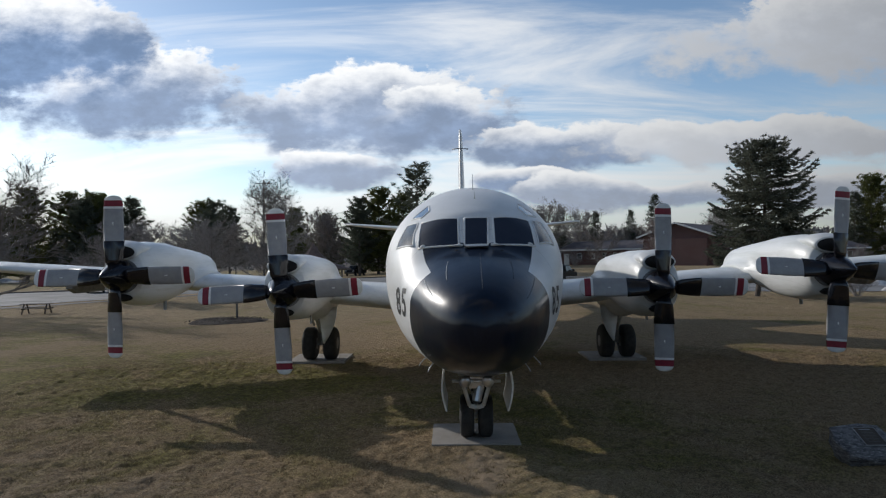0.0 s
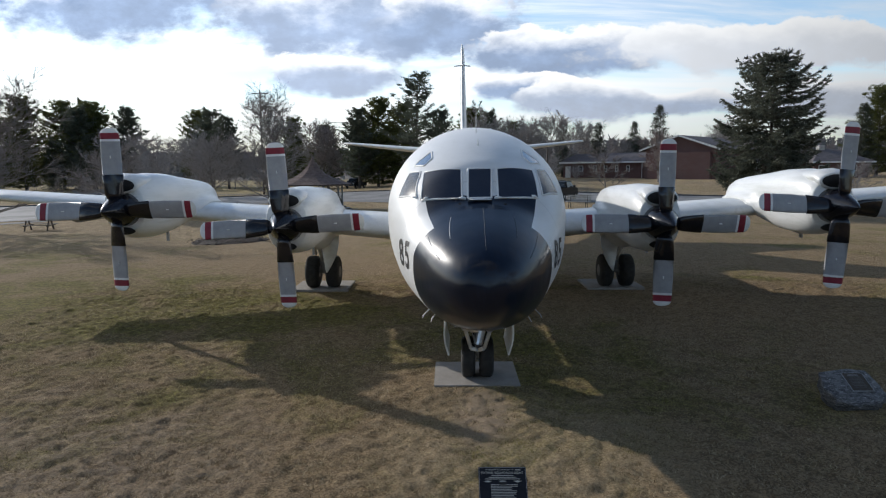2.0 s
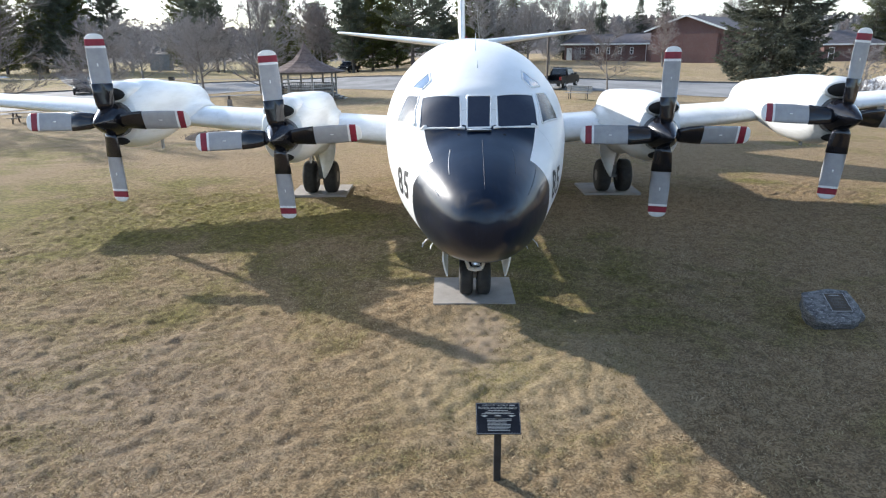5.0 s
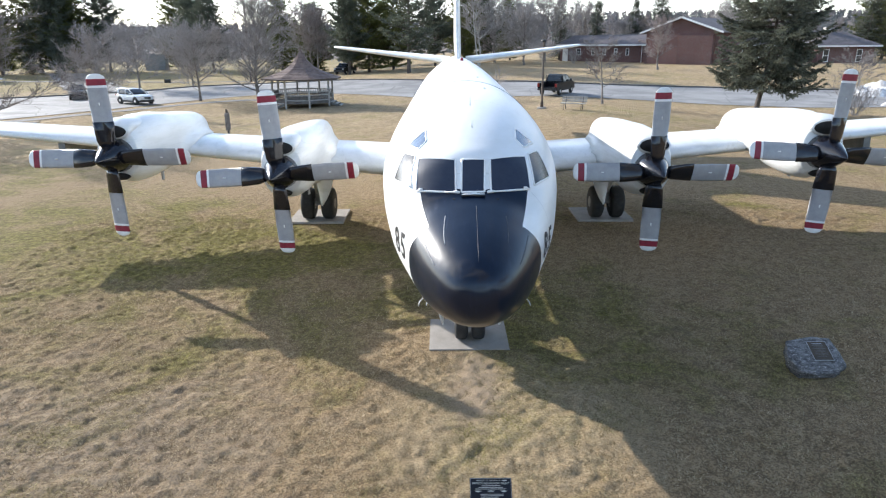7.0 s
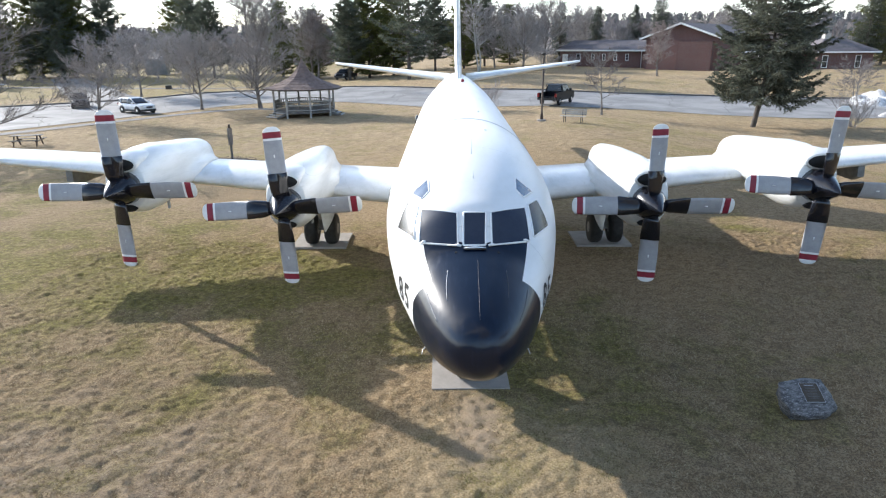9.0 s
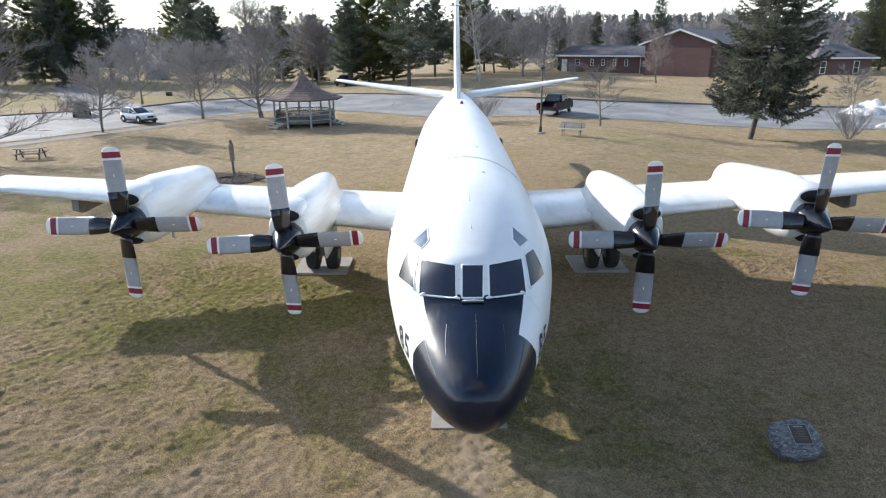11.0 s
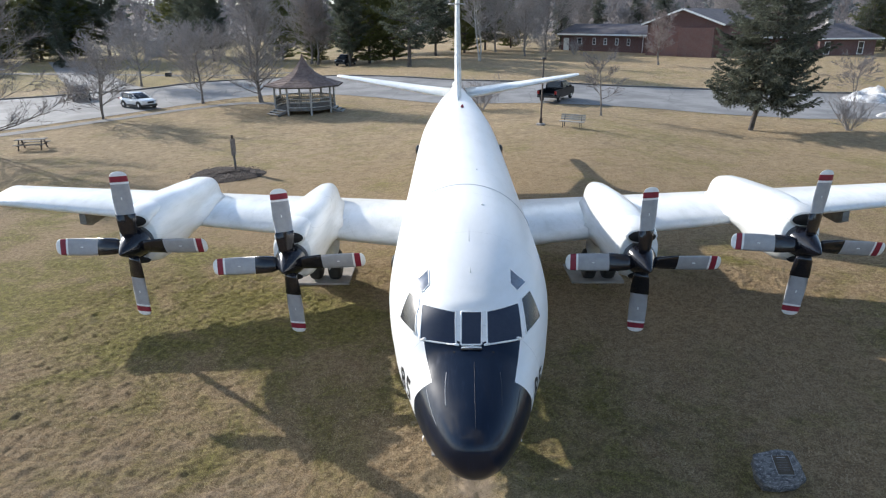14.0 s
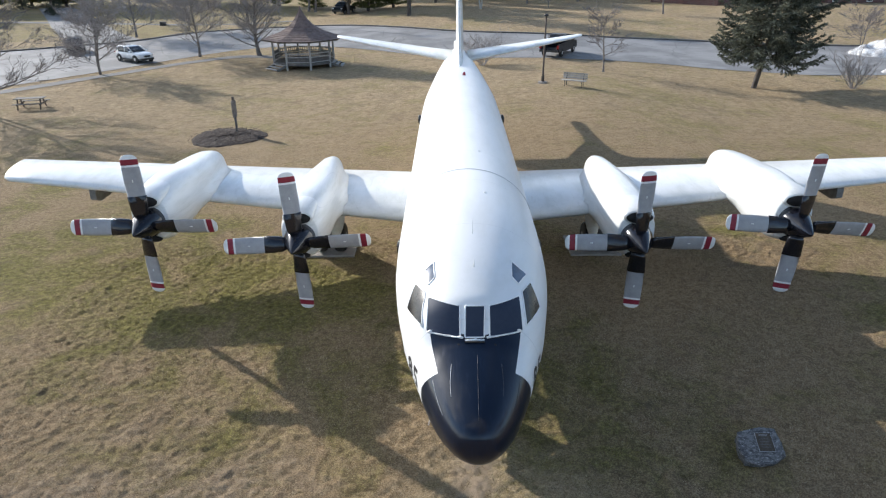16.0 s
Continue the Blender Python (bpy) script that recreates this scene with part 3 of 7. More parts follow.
def hull(y, deg, out=0.0):
    """A point of the fuselage skin at station y, deg round the section (0: starboard as seen from ahead, 90: crown)."""
    top, bot, w, zc = (pchip(FUS_A[:, 0], FUS_A[:, k], y) for k in (1, 2, 3, 4))
    c, s = math.cos(radians(deg)), math.sin(radians(deg))
    if s < 0:  # fuller lower cheeks at the nose
        e = 2.0 / (2.0 + 0.38 * smooth_step(-7.9, -6.8, y) * (1 - smooth_step(-4.5, -2.0, y)) + 0.5 * smooth_step(-3.2, -1.5, y) * (1 - smooth_step(5.0, 8.0, y)))
        c, s = math.copysign(abs(c) ** e, c), -abs(s) ** e
    hz = top - zc if s > 0 else zc - bot
    return Vector(((w + out) * c, y, zc + (hz + out) * s))


def hull_deg(x, y, z):
    top, bot, w, zc = (pchip(FUS_A[:, 0], FUS_A[:, k], y) for k in (1, 2, 3, 4))
    return math.degrees(math.atan2((z - zc) / ((top - zc) if z > zc else (zc - bot)), x / w))


aircraft = root("patrol_aircraft", 0.02, 0, 0, -0.5, "white four-engined propeller aircraft with black nose on concrete pads", "aircraft")


def build_fuselage():
    bm = bmesh.new()
    ys = list(np.unique(np.concatenate([np.linspace(-8.02, -7.5, 12), np.linspace(-7.5, -3.0, 46), np.linspace(-3, 9, 25), np.linspace(9, 23.2, 30)])))
    loft(bm, [[hull(y, 360 * k / 96) for k in range(96)] for y in ys])
    part("fuselage", bm, "fuselage_paint", aircraft, "white painted fuselage with black radome and anti-glare panel", True)


def on_skin(corners, fu, fv, out):
    """The point of the skin nearest to a straight-sided quad, at fractions fu across and fv down."""
    a, b, c, d = [hull(*q) for q in corners]
    p = a.lerp(b, fu).lerp(d.lerp(c, fu), fv)
    if abs(p.x) > 0.95:
        return hull(p.y, hull_deg(*p), out)
    # slide forward and up to the skin, so that the sides stay straight from ahead
    way = Vector((0.0, -0.95, 0.31))
    lo, hi = -0.12, 0.25
    for _ in range(18):
        t = (lo + hi) / 2
        q = p + way * t
        top, bot, w, zc = (pchip(FUS_A[:, 0], FUS_A[:, k], q.y) for k in (1, 2, 3, 4))
        if (q.x / w) ** 2 + ((q.z - zc) / (top - zc)) ** 2 < 1:
            lo = t
        else:
            hi = t
    return p + way * lo + Vector((0, -0.75, 0.66)) * out


def patch(name, corners, mat, parent, label="", out=0.010, n=8, thick=0.03):
    """A pane that follows the skin between four (y, deg) corners, with straight sides."""
    bm = bmesh.new()
    grid = [[[bm.verts.new(on_skin(corners, j / n, i / n, o)) for j in range(n + 1)] for i in range(n + 1)] for o in (out, out - thick)]
    for i in range(n):
        for j in range(n):
            bm.faces.new((grid[0][i][j], grid[0][i][j + 1], grid[0][i + 1][j + 1], grid[0][i + 1][j]))
    rim = [(0, j) for j in range(n)] + [(i, n) for i in range(n)] + [(n, n - j) for j in range(n)] + [(n - i, 0) for i in range(n)]
    for p, q in zip(rim, rim[1:] + rim[:1]):
        bm.faces.new((grid[0][p[0]][p[1]], grid[1][p[0]][p[1]], grid[1][q[0]][q[1]], grid[0][q[0]][q[1]]))
    for f in bm.faces:
        f.smooth = True
    for p, q in zip(rim, rim[1:] + rim[:1]):
        bm.edges.get((grid[0][p[0]][p[1]], grid[0][q[0]][q[1]])).smooth = False
    return part(name, bm, mat, parent, label)


def rim_of(corners, parent, name="window_frame", w=0.034):
    """A thin painted frame round a pane, four bars on the skin."""
    bm = bmesh.new()
    for a, b in (((0, 0), (1, 0)), ((1, 0), (1, 1)), ((1, 1), (0, 1)), ((0, 1), (0, 0))):
        tube(bm, [on_skin(corners, a[0] + (b[0] - a[0]) * k / 8, a[1] + (b[1] - a[1]) * k / 8, 0.0) for k in range(9)], w * 0.5, 8)
    return part(name, bm, "stripe_white", parent, "", True)


def windows():
    panes = [("windscreen", [(-5.79, 98.5), (-5.79, 82.0), (-6.185, 82.2), (-6.185, 100.0)])]
    for s in (0, 1):
        f = (lambda d: 181.5 - d) if s else (lambda d: d)
        panes += [("windscreen", [(-5.78, f(78.3)), (-5.36, f(52)), (-5.92, f(43.2)), (-6.175, f(77))]),
                  ("side_window", [(-5.22, f(49.6)), (-4.82, f(41.6)), (-5.13, f(25.5)), (-5.82, f(39.8))]),
                  ("eyebrow_window", [(-4.58, f(60.6)), (-4.70, f(46)), (-5.10, f(53.6)), (-5.0, f(60))])]
    for name, c in panes:
        glass = {"windscreen": "cockpit_glass", "side_window": "cabin_pane"}.get(name, "eyebrow_pane")
        pane = patch(name, c, glass, aircraft, {"windscreen": "dark tinted flat cockpit pane", "side_window": "dark brown glossy curved cockpit pane"}.get(name, "small blue-grey glossy pane above the cockpit"))
        rim_of(c, pane)


def digits():
    """The side number on both cheeks of the nose, wrapped on the skin."""
    for side in (-1, 1):
        for ch, off in (("8", -0.165), ("5", 0.165)):
            cu = bpy.data.curves.new("digit", "FONT")
            cu.body, cu.size, cu.align_x, cu.align_y, cu.offset = ch, 0.66, "CENTER", "CENTER", 0.014
            tmp = bpy.data.objects.new("digit", cu)
            scene.collection.objects.link(tmp)
            bpy.context.view_layer.update()
            me = bpy.data.meshes.new_from_object(tmp.evaluated_get(bpy.context.evaluated_depsgraph_get()))
            bpy.data.objects.remove(tmp)
            bm = bmesh.new()
            bm.from_mesh(me)
            for k in range(-6, 7):
                bmesh.ops.bisect_plane(bm, geom=bm.verts[:] + bm.edges[:] + bm.faces[:], plane_co=(0, k * 0.045, 0), plane_no=(0, 1, 0))
            ext = max(v.co.y for v in bm.verts) - min(v.co.y for v in bm.verts)
            for v in bm.verts:
                u, h = v.co.x * 0.86 + off * 1.05, v.co.y * 0.42 / ext
                y, z = -6.06 + side * u, 2.50 + h
                top, bot, w, zc = (pchip(FUS_A[:, 0], FUS_A[:, k], y) for k in (1, 2, 3, 4))
                k = max(-1.0, min(1.0, (z - zc) / (top - zc if z > zc else zc - bot)))
                e = 1.0 if k > 0 else 1.0 + 0.19 * smooth_step(-7.9, -6.8, y) * (1 - smooth_step(-4.5, -2.0, y))
                d = math.degrees(math.asin(math.copysign(abs(k) ** e, k)))
                v.co = hull(y, d if side > 0 else 180 - d, 0.006)
            part("digit", bm, "digit_black", aircraft, "black painted number on the nose")


def airfoil(t, n=14):
    """Closed outline of a section of unit chord, from the nose over the top to the tail and back."""
    xs = [0.5 - 0.5 * math.cos(math.pi * k / n) for k in range(n + 1)]
    th = [5 * t * (0.2969 * math.sqrt(x) - 0.126 * x - 0.3516 * x * x + 0.2843 * x ** 3 - 0.1036 * x ** 4) for x in xs]
    return [(x, h * 1.25 + 0.012 * math.sin(math.pi * x)) for x, h in zip(xs, th)] + [(x, -h * 1.15 + 0.012 * math.sin(math.pi * x)) for x, h in zip(xs[-2:0:-1], th[-2:0:-1])]


def wing_z(x):
    return 1.67 + 0.089 * abs(x)


def wing_edges(x):
    """Leading and trailing edge y at span x."""
    ax = abs(x)
    le = 2.86 + 0.045 * ax if ax < 14.8 else 2.86 + 0.045 * 14.8 + 1.4 * ((ax - 14.8) / 0.6) ** 2
    te = 8.1 - 0.158 * ax
    return le, max(te, le + 0.25)


def build_wing(side):
    bm = bmesh.new()
    rings = []
    for ax in [1.2, 2, 3, 4, 4.75, 5.5, 7, 8.2, 9.1, 10, 11.5, 13, 14, 14.8, 15.0, 15.15, 15.28, 15.4, 15.47]:
        le, te = wing_edges(ax)
        t = 0.14 - 0.02 * ax / 15
        rings.append([(side * ax, le + (te - le) * u, wing_z(ax) + 0.10 + (te - le) * v) for u, v in airfoil(t)])
    loft(bm, rings)
    wing = part("wing", bm, "aircraft_white", aircraft, "white painted wing with rounded tip", True)
    # hinge brackets under the trailing edge and pylons under the outer wing
    for ax in (10.75, 12.15):
        b = bmesh.new()
        le, te = wing_edges(ax)
        z = wing_z(ax)
        loft(b, [[(side * ax - 0.10, le + 0.15, z + 0.06), (side * ax + 0.10, le + 0.15, z + 0.06), (side * ax + 0.10, le + 2.1, z + 0.02), (side * ax - 0.10, le + 2.1, z + 0.02)],
                 [(side * ax - 0.10, le + 0.12, z - 0.34), (side * ax + 0.10, le + 0.12, z - 0.34), (side * ax + 0.10, le + 1.9, z - 0.48), (side * ax - 0.10, le + 1.9, z - 0.48)],
                 [(side * ax - 0.07, le + 0.45, z - 0.50), (side * ax + 0.07, le + 0.45, z - 0.50), (side * ax + 0.07, le + 1.6, z - 0.48), (side * ax - 0.07, le + 1.6, z - 0.48)]])
        part("pylon", b, "pylon_grey", wing, "grey stores pylon", bevel=0.02)


NAC_HUB = [(-8.97, 0.25, 2.83, 0.6, True), (-4.69, 0.0, 2.42, 3.0, False), (4.755, 0.0, 2.42, -0.5, False), (9.17, 0.25, 2.80, -3.6, True)]


def wing_top(x, y):
    """Height of the wing's upper skin, and the fraction of the chord."""
    le, te = wing_edges(x)
    u = (y - le) / (te - le)
    top = airfoil(0.14 - 0.02 * abs(x) / 15)[:15]
    return wing_z(x) + 0.10 + (te - le) * float(np.interp(u, [q[0] for q in top], [q[1] for q in top])), u


def build_nacelle(hx, hy, hz, outer):
    """Deep engine cowl with intake on top and oil-cooler mouth below, faired over the wing."""
    st = [(0.42, 0.62, -0.55, 0.50, 2.6), (0.6, 0.74, -0.68, 0.56, 2.5), (1.0, 0.86, -0.80, 0.62, 2.5), (1.6, 0.93, -0.84, 0.66, 2.5), (2.4, 0.91, -0.78, 0.68, 2.6), (3.2, 0.82, -0.62, 0.69, 2.7),
          (4.0, 0.75, -0.46, 0.66, 2.7), (4.7, 0.69, -0.32, 0.61, 2.6), (5.3, 0.62, -0.24, 0.54, 2.5), (5.7, 0.52, -0.2, 0.45, 2.3), (5.92, 0.38, -0.15, 0.34, 2.1), (6.02, 0.20, -0.1, 0.2, 2.0)]
    if not outer:
        st = [(y + 0.16 * max(y - 2.4, 0), top + 0.10 * smooth_step(1.5, 4.5, y), bot, w * (1 - 0.22 * smooth_step(2.8, 5.0, y)), e) for y, top, bot, w, e in st]
    bm = bmesh.new()
    rings = []
    for y, top, bot, w, e in [tuple(np.interp(f, range(len(st)), [q[k] for q in st]) for k in range(5)) for f in np.linspace(0, len(st) - 1, 34)]:
        mid = 0.05
        ring = []
        for k in range(72):
            a = 2 * math.pi * k / 72
            c, s = math.cos(a), math.sin(a)
            cc = math.copysign(abs(c) ** (2 / e), c)
            ss = math.copysign(abs(s) ** (2 / e), s)
            z = hz + mid + (top - mid if s > 0 else mid - bot) * ss
            zt, u = wing_top(hx, hy + y)
            flare = 0.24 * math.exp(-max(z - zt, 0.0) / 0.11) * smooth_step(-0.12, 0.06, u) * smooth_step(6.1 if outer else 6.6, 5.2, y) * smooth_step(zt - 0.35, zt - 0.05, z)
            ring.append((hx + w * cc + math.copysign(flare, c) * min(1.0, abs(c) * 2.5), hy + y, z))
        rings.append(ring)
    loft(bm, rings)
    nac = part("engine_nacelle", bm, "aircraft_white", aircraft, "white deep engine cowling with stained panels", True)
    # air intake above the spinner
    b = bmesh.new()
    tube_pts = []
    for y, sx, sz in ((0.30, 0.40, 0.185), (0.36, 0.43, 0.215), (0.6, 0.44, 0.235), (1.4, 0.41, 0.20), (2.2, 0.3, 0.12)):
        tube_pts.append([(hx + sx * math.cos(2 * math.pi * k / 24), hy + y, hz + 0.62 + (0.08 if y > 0.5 else 0) + sz * math.sin(2 * math.pi * k / 24)) for k in range(24)])
    loft(b, tube_pts)
    part("intake_cowl", b, "aircraft_white", nac, "", True)
    # black discs fill both mouths, drawn for the shade inside
    b = bmesh.new()
    lathe(b, [(-0.012, 0.01), (-0.012, 1.0), (0.08, 0.95)], (0, 0, 0), (0, 1, 0), 24)
    for v in b.verts:
        v.co = Vector((hx + v.co.x * 0.37, hy + 0.30 + v.co.y, hz + 0.62 + v.co.z * 0.165))
    part("intake_mouth", b, "dark_inside", nac, "black disc standing in for the shaded air intake opening", True)
    b = bmesh.new()
    lathe(b, [(-0.015, 0.01), (-0.015, 1.0), (0.08, 0.95)], (0, 0, 0), (0, 1, 0), 24)
    for v in b.verts:
        v.co = Vector((hx + v.co.x * 0.24, hy + 0.44 + v.co.y + (v.co.z + 1) * -0.03, hz - 0.56 + v.co.z * 0.10))
    part("cooler_mouth", b, "dark_inside", nac, "black disc standing in for the shaded oil cooler opening", True)
    # drain mast
    b = bmesh.new()
    box(b, (hx + 0.25 - 0.02, hy + 2.2, hz - 1.02), (hx + 0.25 + 0.02, hy + 2.32, hz - 0.7))
    part("drain_mast", b, "seam_grey", nac, bevel=0.008)


def build_propeller(hx, hy, hz, lean):
    prop = root("propeller")
    prop.parent = aircraft
    prop.matrix_basis = pose(hx, hy, hz, 0, 0, 0)
    tagged(prop, "black spinner with four grey blades banded red and white")
    bm = bmesh.new()
    lathe(bm, [(-0.66, 0.005), (-0.63, 0.04), (-0.52, 0.11), (-0.32, 0.21), (-0.05, 0.33), (0.2, 0.41), (0.42, 0.44), (0.44, 0.42)], (0, 0, 0), (0, 1, 0), 32)
    part("spinner", bm, "black_gloss", prop, "glossy black pointed spinner", True)
    prof = [(0.30, 0.180, 0.10, 36), (0.42, 0.225, 0.085, 31), (0.68, 0.243, 0.065, 26), (0.90, 0.252, 0.05, 23), (0.902, 0.236, 0.05, 23), (1.3, 0.243, 0.035, 20), (1.72, 0.232, 0.026, 18), (1.722, 0.232, 0.026, 18), (1.775, 0.230, 0.024, 18), (1.777, 0.230, 0.024, 18),
            (1.93, 0.221, 0.022, 16), (1.932, 0.221, 0.022, 16), (1.98, 0.200, 0.02, 16), (2.02, 0.162, 0.016, 15), (2.05, 0.097, 0.01, 15), (2.057, 0.032, 0.006, 15)]
    mats = [0, 0, 0, 0, 1, 1, 1, 2, 2, 3, 3, 2, 2, 2, 2]
    b = bmesh.new()
    rings = []
    for r, c, t, tw in prof:
        a = radians(tw)
        ring = []
        for k in range(12):
            q = 2 * math.pi * k / 12
            u, v = c * math.cos(q), t * math.sin(q)
            ring.append((u * math.cos(a) + v * math.sin(a), u * math.sin(a) * 0.8 - v * math.cos(a), r))
        rings.append(ring)
    loft(b, rings, mats=mats)
    old = set(b.faces)
    box(b, (-0.012, -0.05, 1.30), (0.012, -0.015, 1.37))
    for f in b.faces:
        if f not in old:
            f.material_index = 2
    bmesh.ops.recalc_face_normals(b, faces=b.faces)
    me = bpy.data.meshes.new("blade")
    b.to_mesh(me)
    b.free()
    me.polygons.foreach_set("use_smooth", [True] * len(me.polygons))
    for m in ("black_gloss", "blade_grey", "stripe_white", "stripe_red"):
        me.materials.append(MATS[m])
    for k in range(4):
        ob = new("blade", me)
        ob.parent = prop
        ob.matrix_basis = pose(0, 0, 0, 0, 90 * k - lean, 0)
        tagged(ob, "grey blade with black root and red-and-white banded tip")


def wheel(parent, x, y, z, r, w, hub=0.5):
    b = bmesh.new()
    lathe(b, [(-w / 2, r * 0.55), (-w / 2, r * 0.8), (-w * 0.42, r * 0.93), (-w * 0.25, r), (w * 0.25, r), (w * 0.42, r * 0.93), (w / 2, r * 0.8), (w / 2, r * 0.55)], (x, y, z), (1, 0, 0), 36)
    part("tyre", b, "rubber", parent, "black rubber aircraft tyre", True)
    b = bmesh.new()
    lathe(b, [(-w * 0.52, r * 0.15), (-w * 0.52, r * 0.3), (-w * 0.44, r * 0.5), (-w * 0.5, r * 0.56), (w * 0.5, r * 0.56), (w * 0.44, r * 0.5), (w * 0.52, r * 0.3), (w * 0.52, r * 0.15)], (x, y, z), (1, 0, 0), 24)
    part("rim", b, "rim_grey", parent, "", True)


def build_main_gear(hx):
    gear = root("main_landing_gear")
    gear.parent = aircraft
    tagged(gear, "twin-wheel main landing gear on a concrete pad")
    gy = 4.75
    s = 1 if hx > 0 else -1
    for dx in (-0.33, 0.33):
        wheel(gear, hx + dx, gy, 0.52, 0.52, 0.40)
    b = bmesh.new()
    tube(b, [(hx, gy, 0.55), (hx, gy - 0.1, 2.2)], [0.10, 0.13], 16)
    tube(b, [(hx - 0.5, gy, 0.52), (hx + 0.5, gy, 0.52)], 0.07, 12)
    part("strut", b, "seam_grey", gear, "grey oleo strut and axle", True)
    b = bmesh.new()
    tube(b, [(hx, gy - 0.15, 0.9), (hx, gy - 1.1, 1.75)], 0.05, 10)
    tube(b, [(hx - 0.2, gy - 0.1, 1.1), (hx - 0.2, gy - 0.8, 1.8)], 0.035, 8)
    part("drag_brace", b, "gear_white", gear, smooth=True)
    # front door hanging ahead of the strut, curled
    b = bmesh.new()
    rings = []
    for k in range(7):
        f = k / 6
        c0, c1, yy, zz = hx - s * (0.08 + 0.12 * f), hx - s * (0.68 - 0.42 * f ** 2), gy - 0.78 + 0.12 * f, 1.75 - f * 1.15
        rings.append([(c0, yy, zz), (c1, yy - 0.10, zz), (c1, yy - 0.07, zz), (c0, yy + 0.03, zz)])
    loft(b, rings)
    part("gear_door", b, "aircraft_white", gear, "", True)
    # keel of the wheel bay
    b = bmesh.new()
    rr = []
    for y, w, zb in ((2.4, 0.3, 1.9), (3.0, 0.58, 1.52), (3.8, 0.66, 1.36), (4.8, 0.66, 1.34), (5.8, 0.52, 1.55), (7.0, 0.2, 2.0)):
        rr.append([(hx + w * math.cos(2 * math.pi * k / 20), y, 2.2 + (2.2 - zb) * math.sin(2 * math.pi * k / 20) * (1.0 if k > 10 else 0.25)) for k in range(20)])
    loft(b, rr)
    part("wheel_bay", b, "aircraft_white", gear, "", True)


def build_nose_gear():
    gear = root("nose_landing_gear")
    gear.parent = aircraft
    tagged(gear, "twin-wheel nose landing gear with open doors")
    gy = -4.28
    for dx in (-0.165, 0.165):
        wheel(gear, dx, gy, 0.375, 0.375, 0.25)
    b = bmesh.new()
    tube(b, [(0, gy, 0.40), (0, gy + 0.05, 1.6)], [0.07, 0.10], 16)
    tube(b, [(-0.27, gy, 0.36), (0.27, gy, 0.36)], 0.05, 12)
    part("strut", b, "gear_white", gear, "", True)
    b = bmesh.new()
    for sx in (-1, 1):
        tube(b, [(sx * 0.12, gy - 0.32, 0.62), (sx * 0.30, gy - 0.42, 1.25)], 0.035, 8)
        tube(b, [(sx * 0.12, gy - 0.32, 0.62), (0, gy - 0.30, 0.58)], 0.04, 8)
    tube(b, [(-0.42, gy - 0.38, 1.05), (0.42, gy - 0.38, 1.05)], 0.03, 8)
    part("steering_link", b, "gear_white", gear, "", True)
    for sx in (-1, 1):
        b = bmesh.new()
        lathe(b, [(-0.1, 0.02), (-0.1, 0.10), (0.0, 0.11), (0.06, 0.05)], (sx * 0.20, gy - 0.4, 1.06), (0, 1, 0), 16)
        part("taxi_lamp", b, "bare_metal", gear, "", True)
    b = bmesh.new()
    tube(b, [(0, gy - 0.36, 0.7), (0.06, gy - 0.30, 0.95)], 0.08, 10)
    box(b, (-0.13, gy - 0.36, 0.92), (0.13, gy - 0.25, 1.12))
    part("steering_actuator", b, "bare_metal", gear)
    # torque link ahead of the strut, hoses and the collar they run to
    b = bmesh.new()
    for sx in (-1, 1):
        tube(b, [(sx * 0.10, gy - 0.10, 0.98), (sx * 0.04, gy - 0.27, 0.74), (sx * 0.08, gy - 0.09, 0.50)], [0.028, 0.034, 0.026], 8)
    part("torque_link", b, "seam_grey", gear, "grey scissor link", True)
    b = bmesh.new()
    lathe(b, [(-0.09, 0.11), (-0.08, 0.145), (0.08, 0.145), (0.09, 0.11)], (0, gy + 0.02, 0.98), (0, 0, 1), 18)
    part("strut_collar", b, "gear_white", gear, "", True)
    for x0, x1, bow in ((-0.13, -0.05, -0.16), (0.12, 0.07, -0.13), (0.02, 0.10, -0.2)):
        b = bmesh.new()
        tube(b, [(x0, gy - 0.12, 1.38), (x0 * 1.5, gy + bow - 0.1, 1.18), (x1 * 1.6, gy + bow - 0.12, 0.92), (x1, gy - 0.06, 0.66)], 0.014, 7)
        part("hose", b, "rubber", gear, "black hydraulic hose", True)
    for sx in (-1, 1):
        b = bmesh.new()
        rings = []
        for f in np.linspace(0, 1, 9):  # a thin shell, bowed outwards, its lower edge rising aft
            x, z = 0.50 + 0.07 * math.sin(math.pi * f), 1.44 - 0.82 * f
            y0, y1 = gy - 0.92 + 0.16 * f ** 2, gy + 0.62 - 0.35 * f
            rings.append([(sx * x, y0, z), (sx * (x + 0.028), y0, z), (sx * (x + 0.028), y1, z + 0.05 * f), (sx * x, y1, z + 0.05 * f)])
        loft(b, rings)
        part("gear_door", b, "aircraft_white", gear)
    # dark slab on the keel, the open bay's shade as colour
    b = bmesh.new()
    box(b, (-0.42, gy - 0.9, 1.37), (0.42, gy + 0.6, 1.46))
    part("gear_bay", b, "dark_inside", gear)


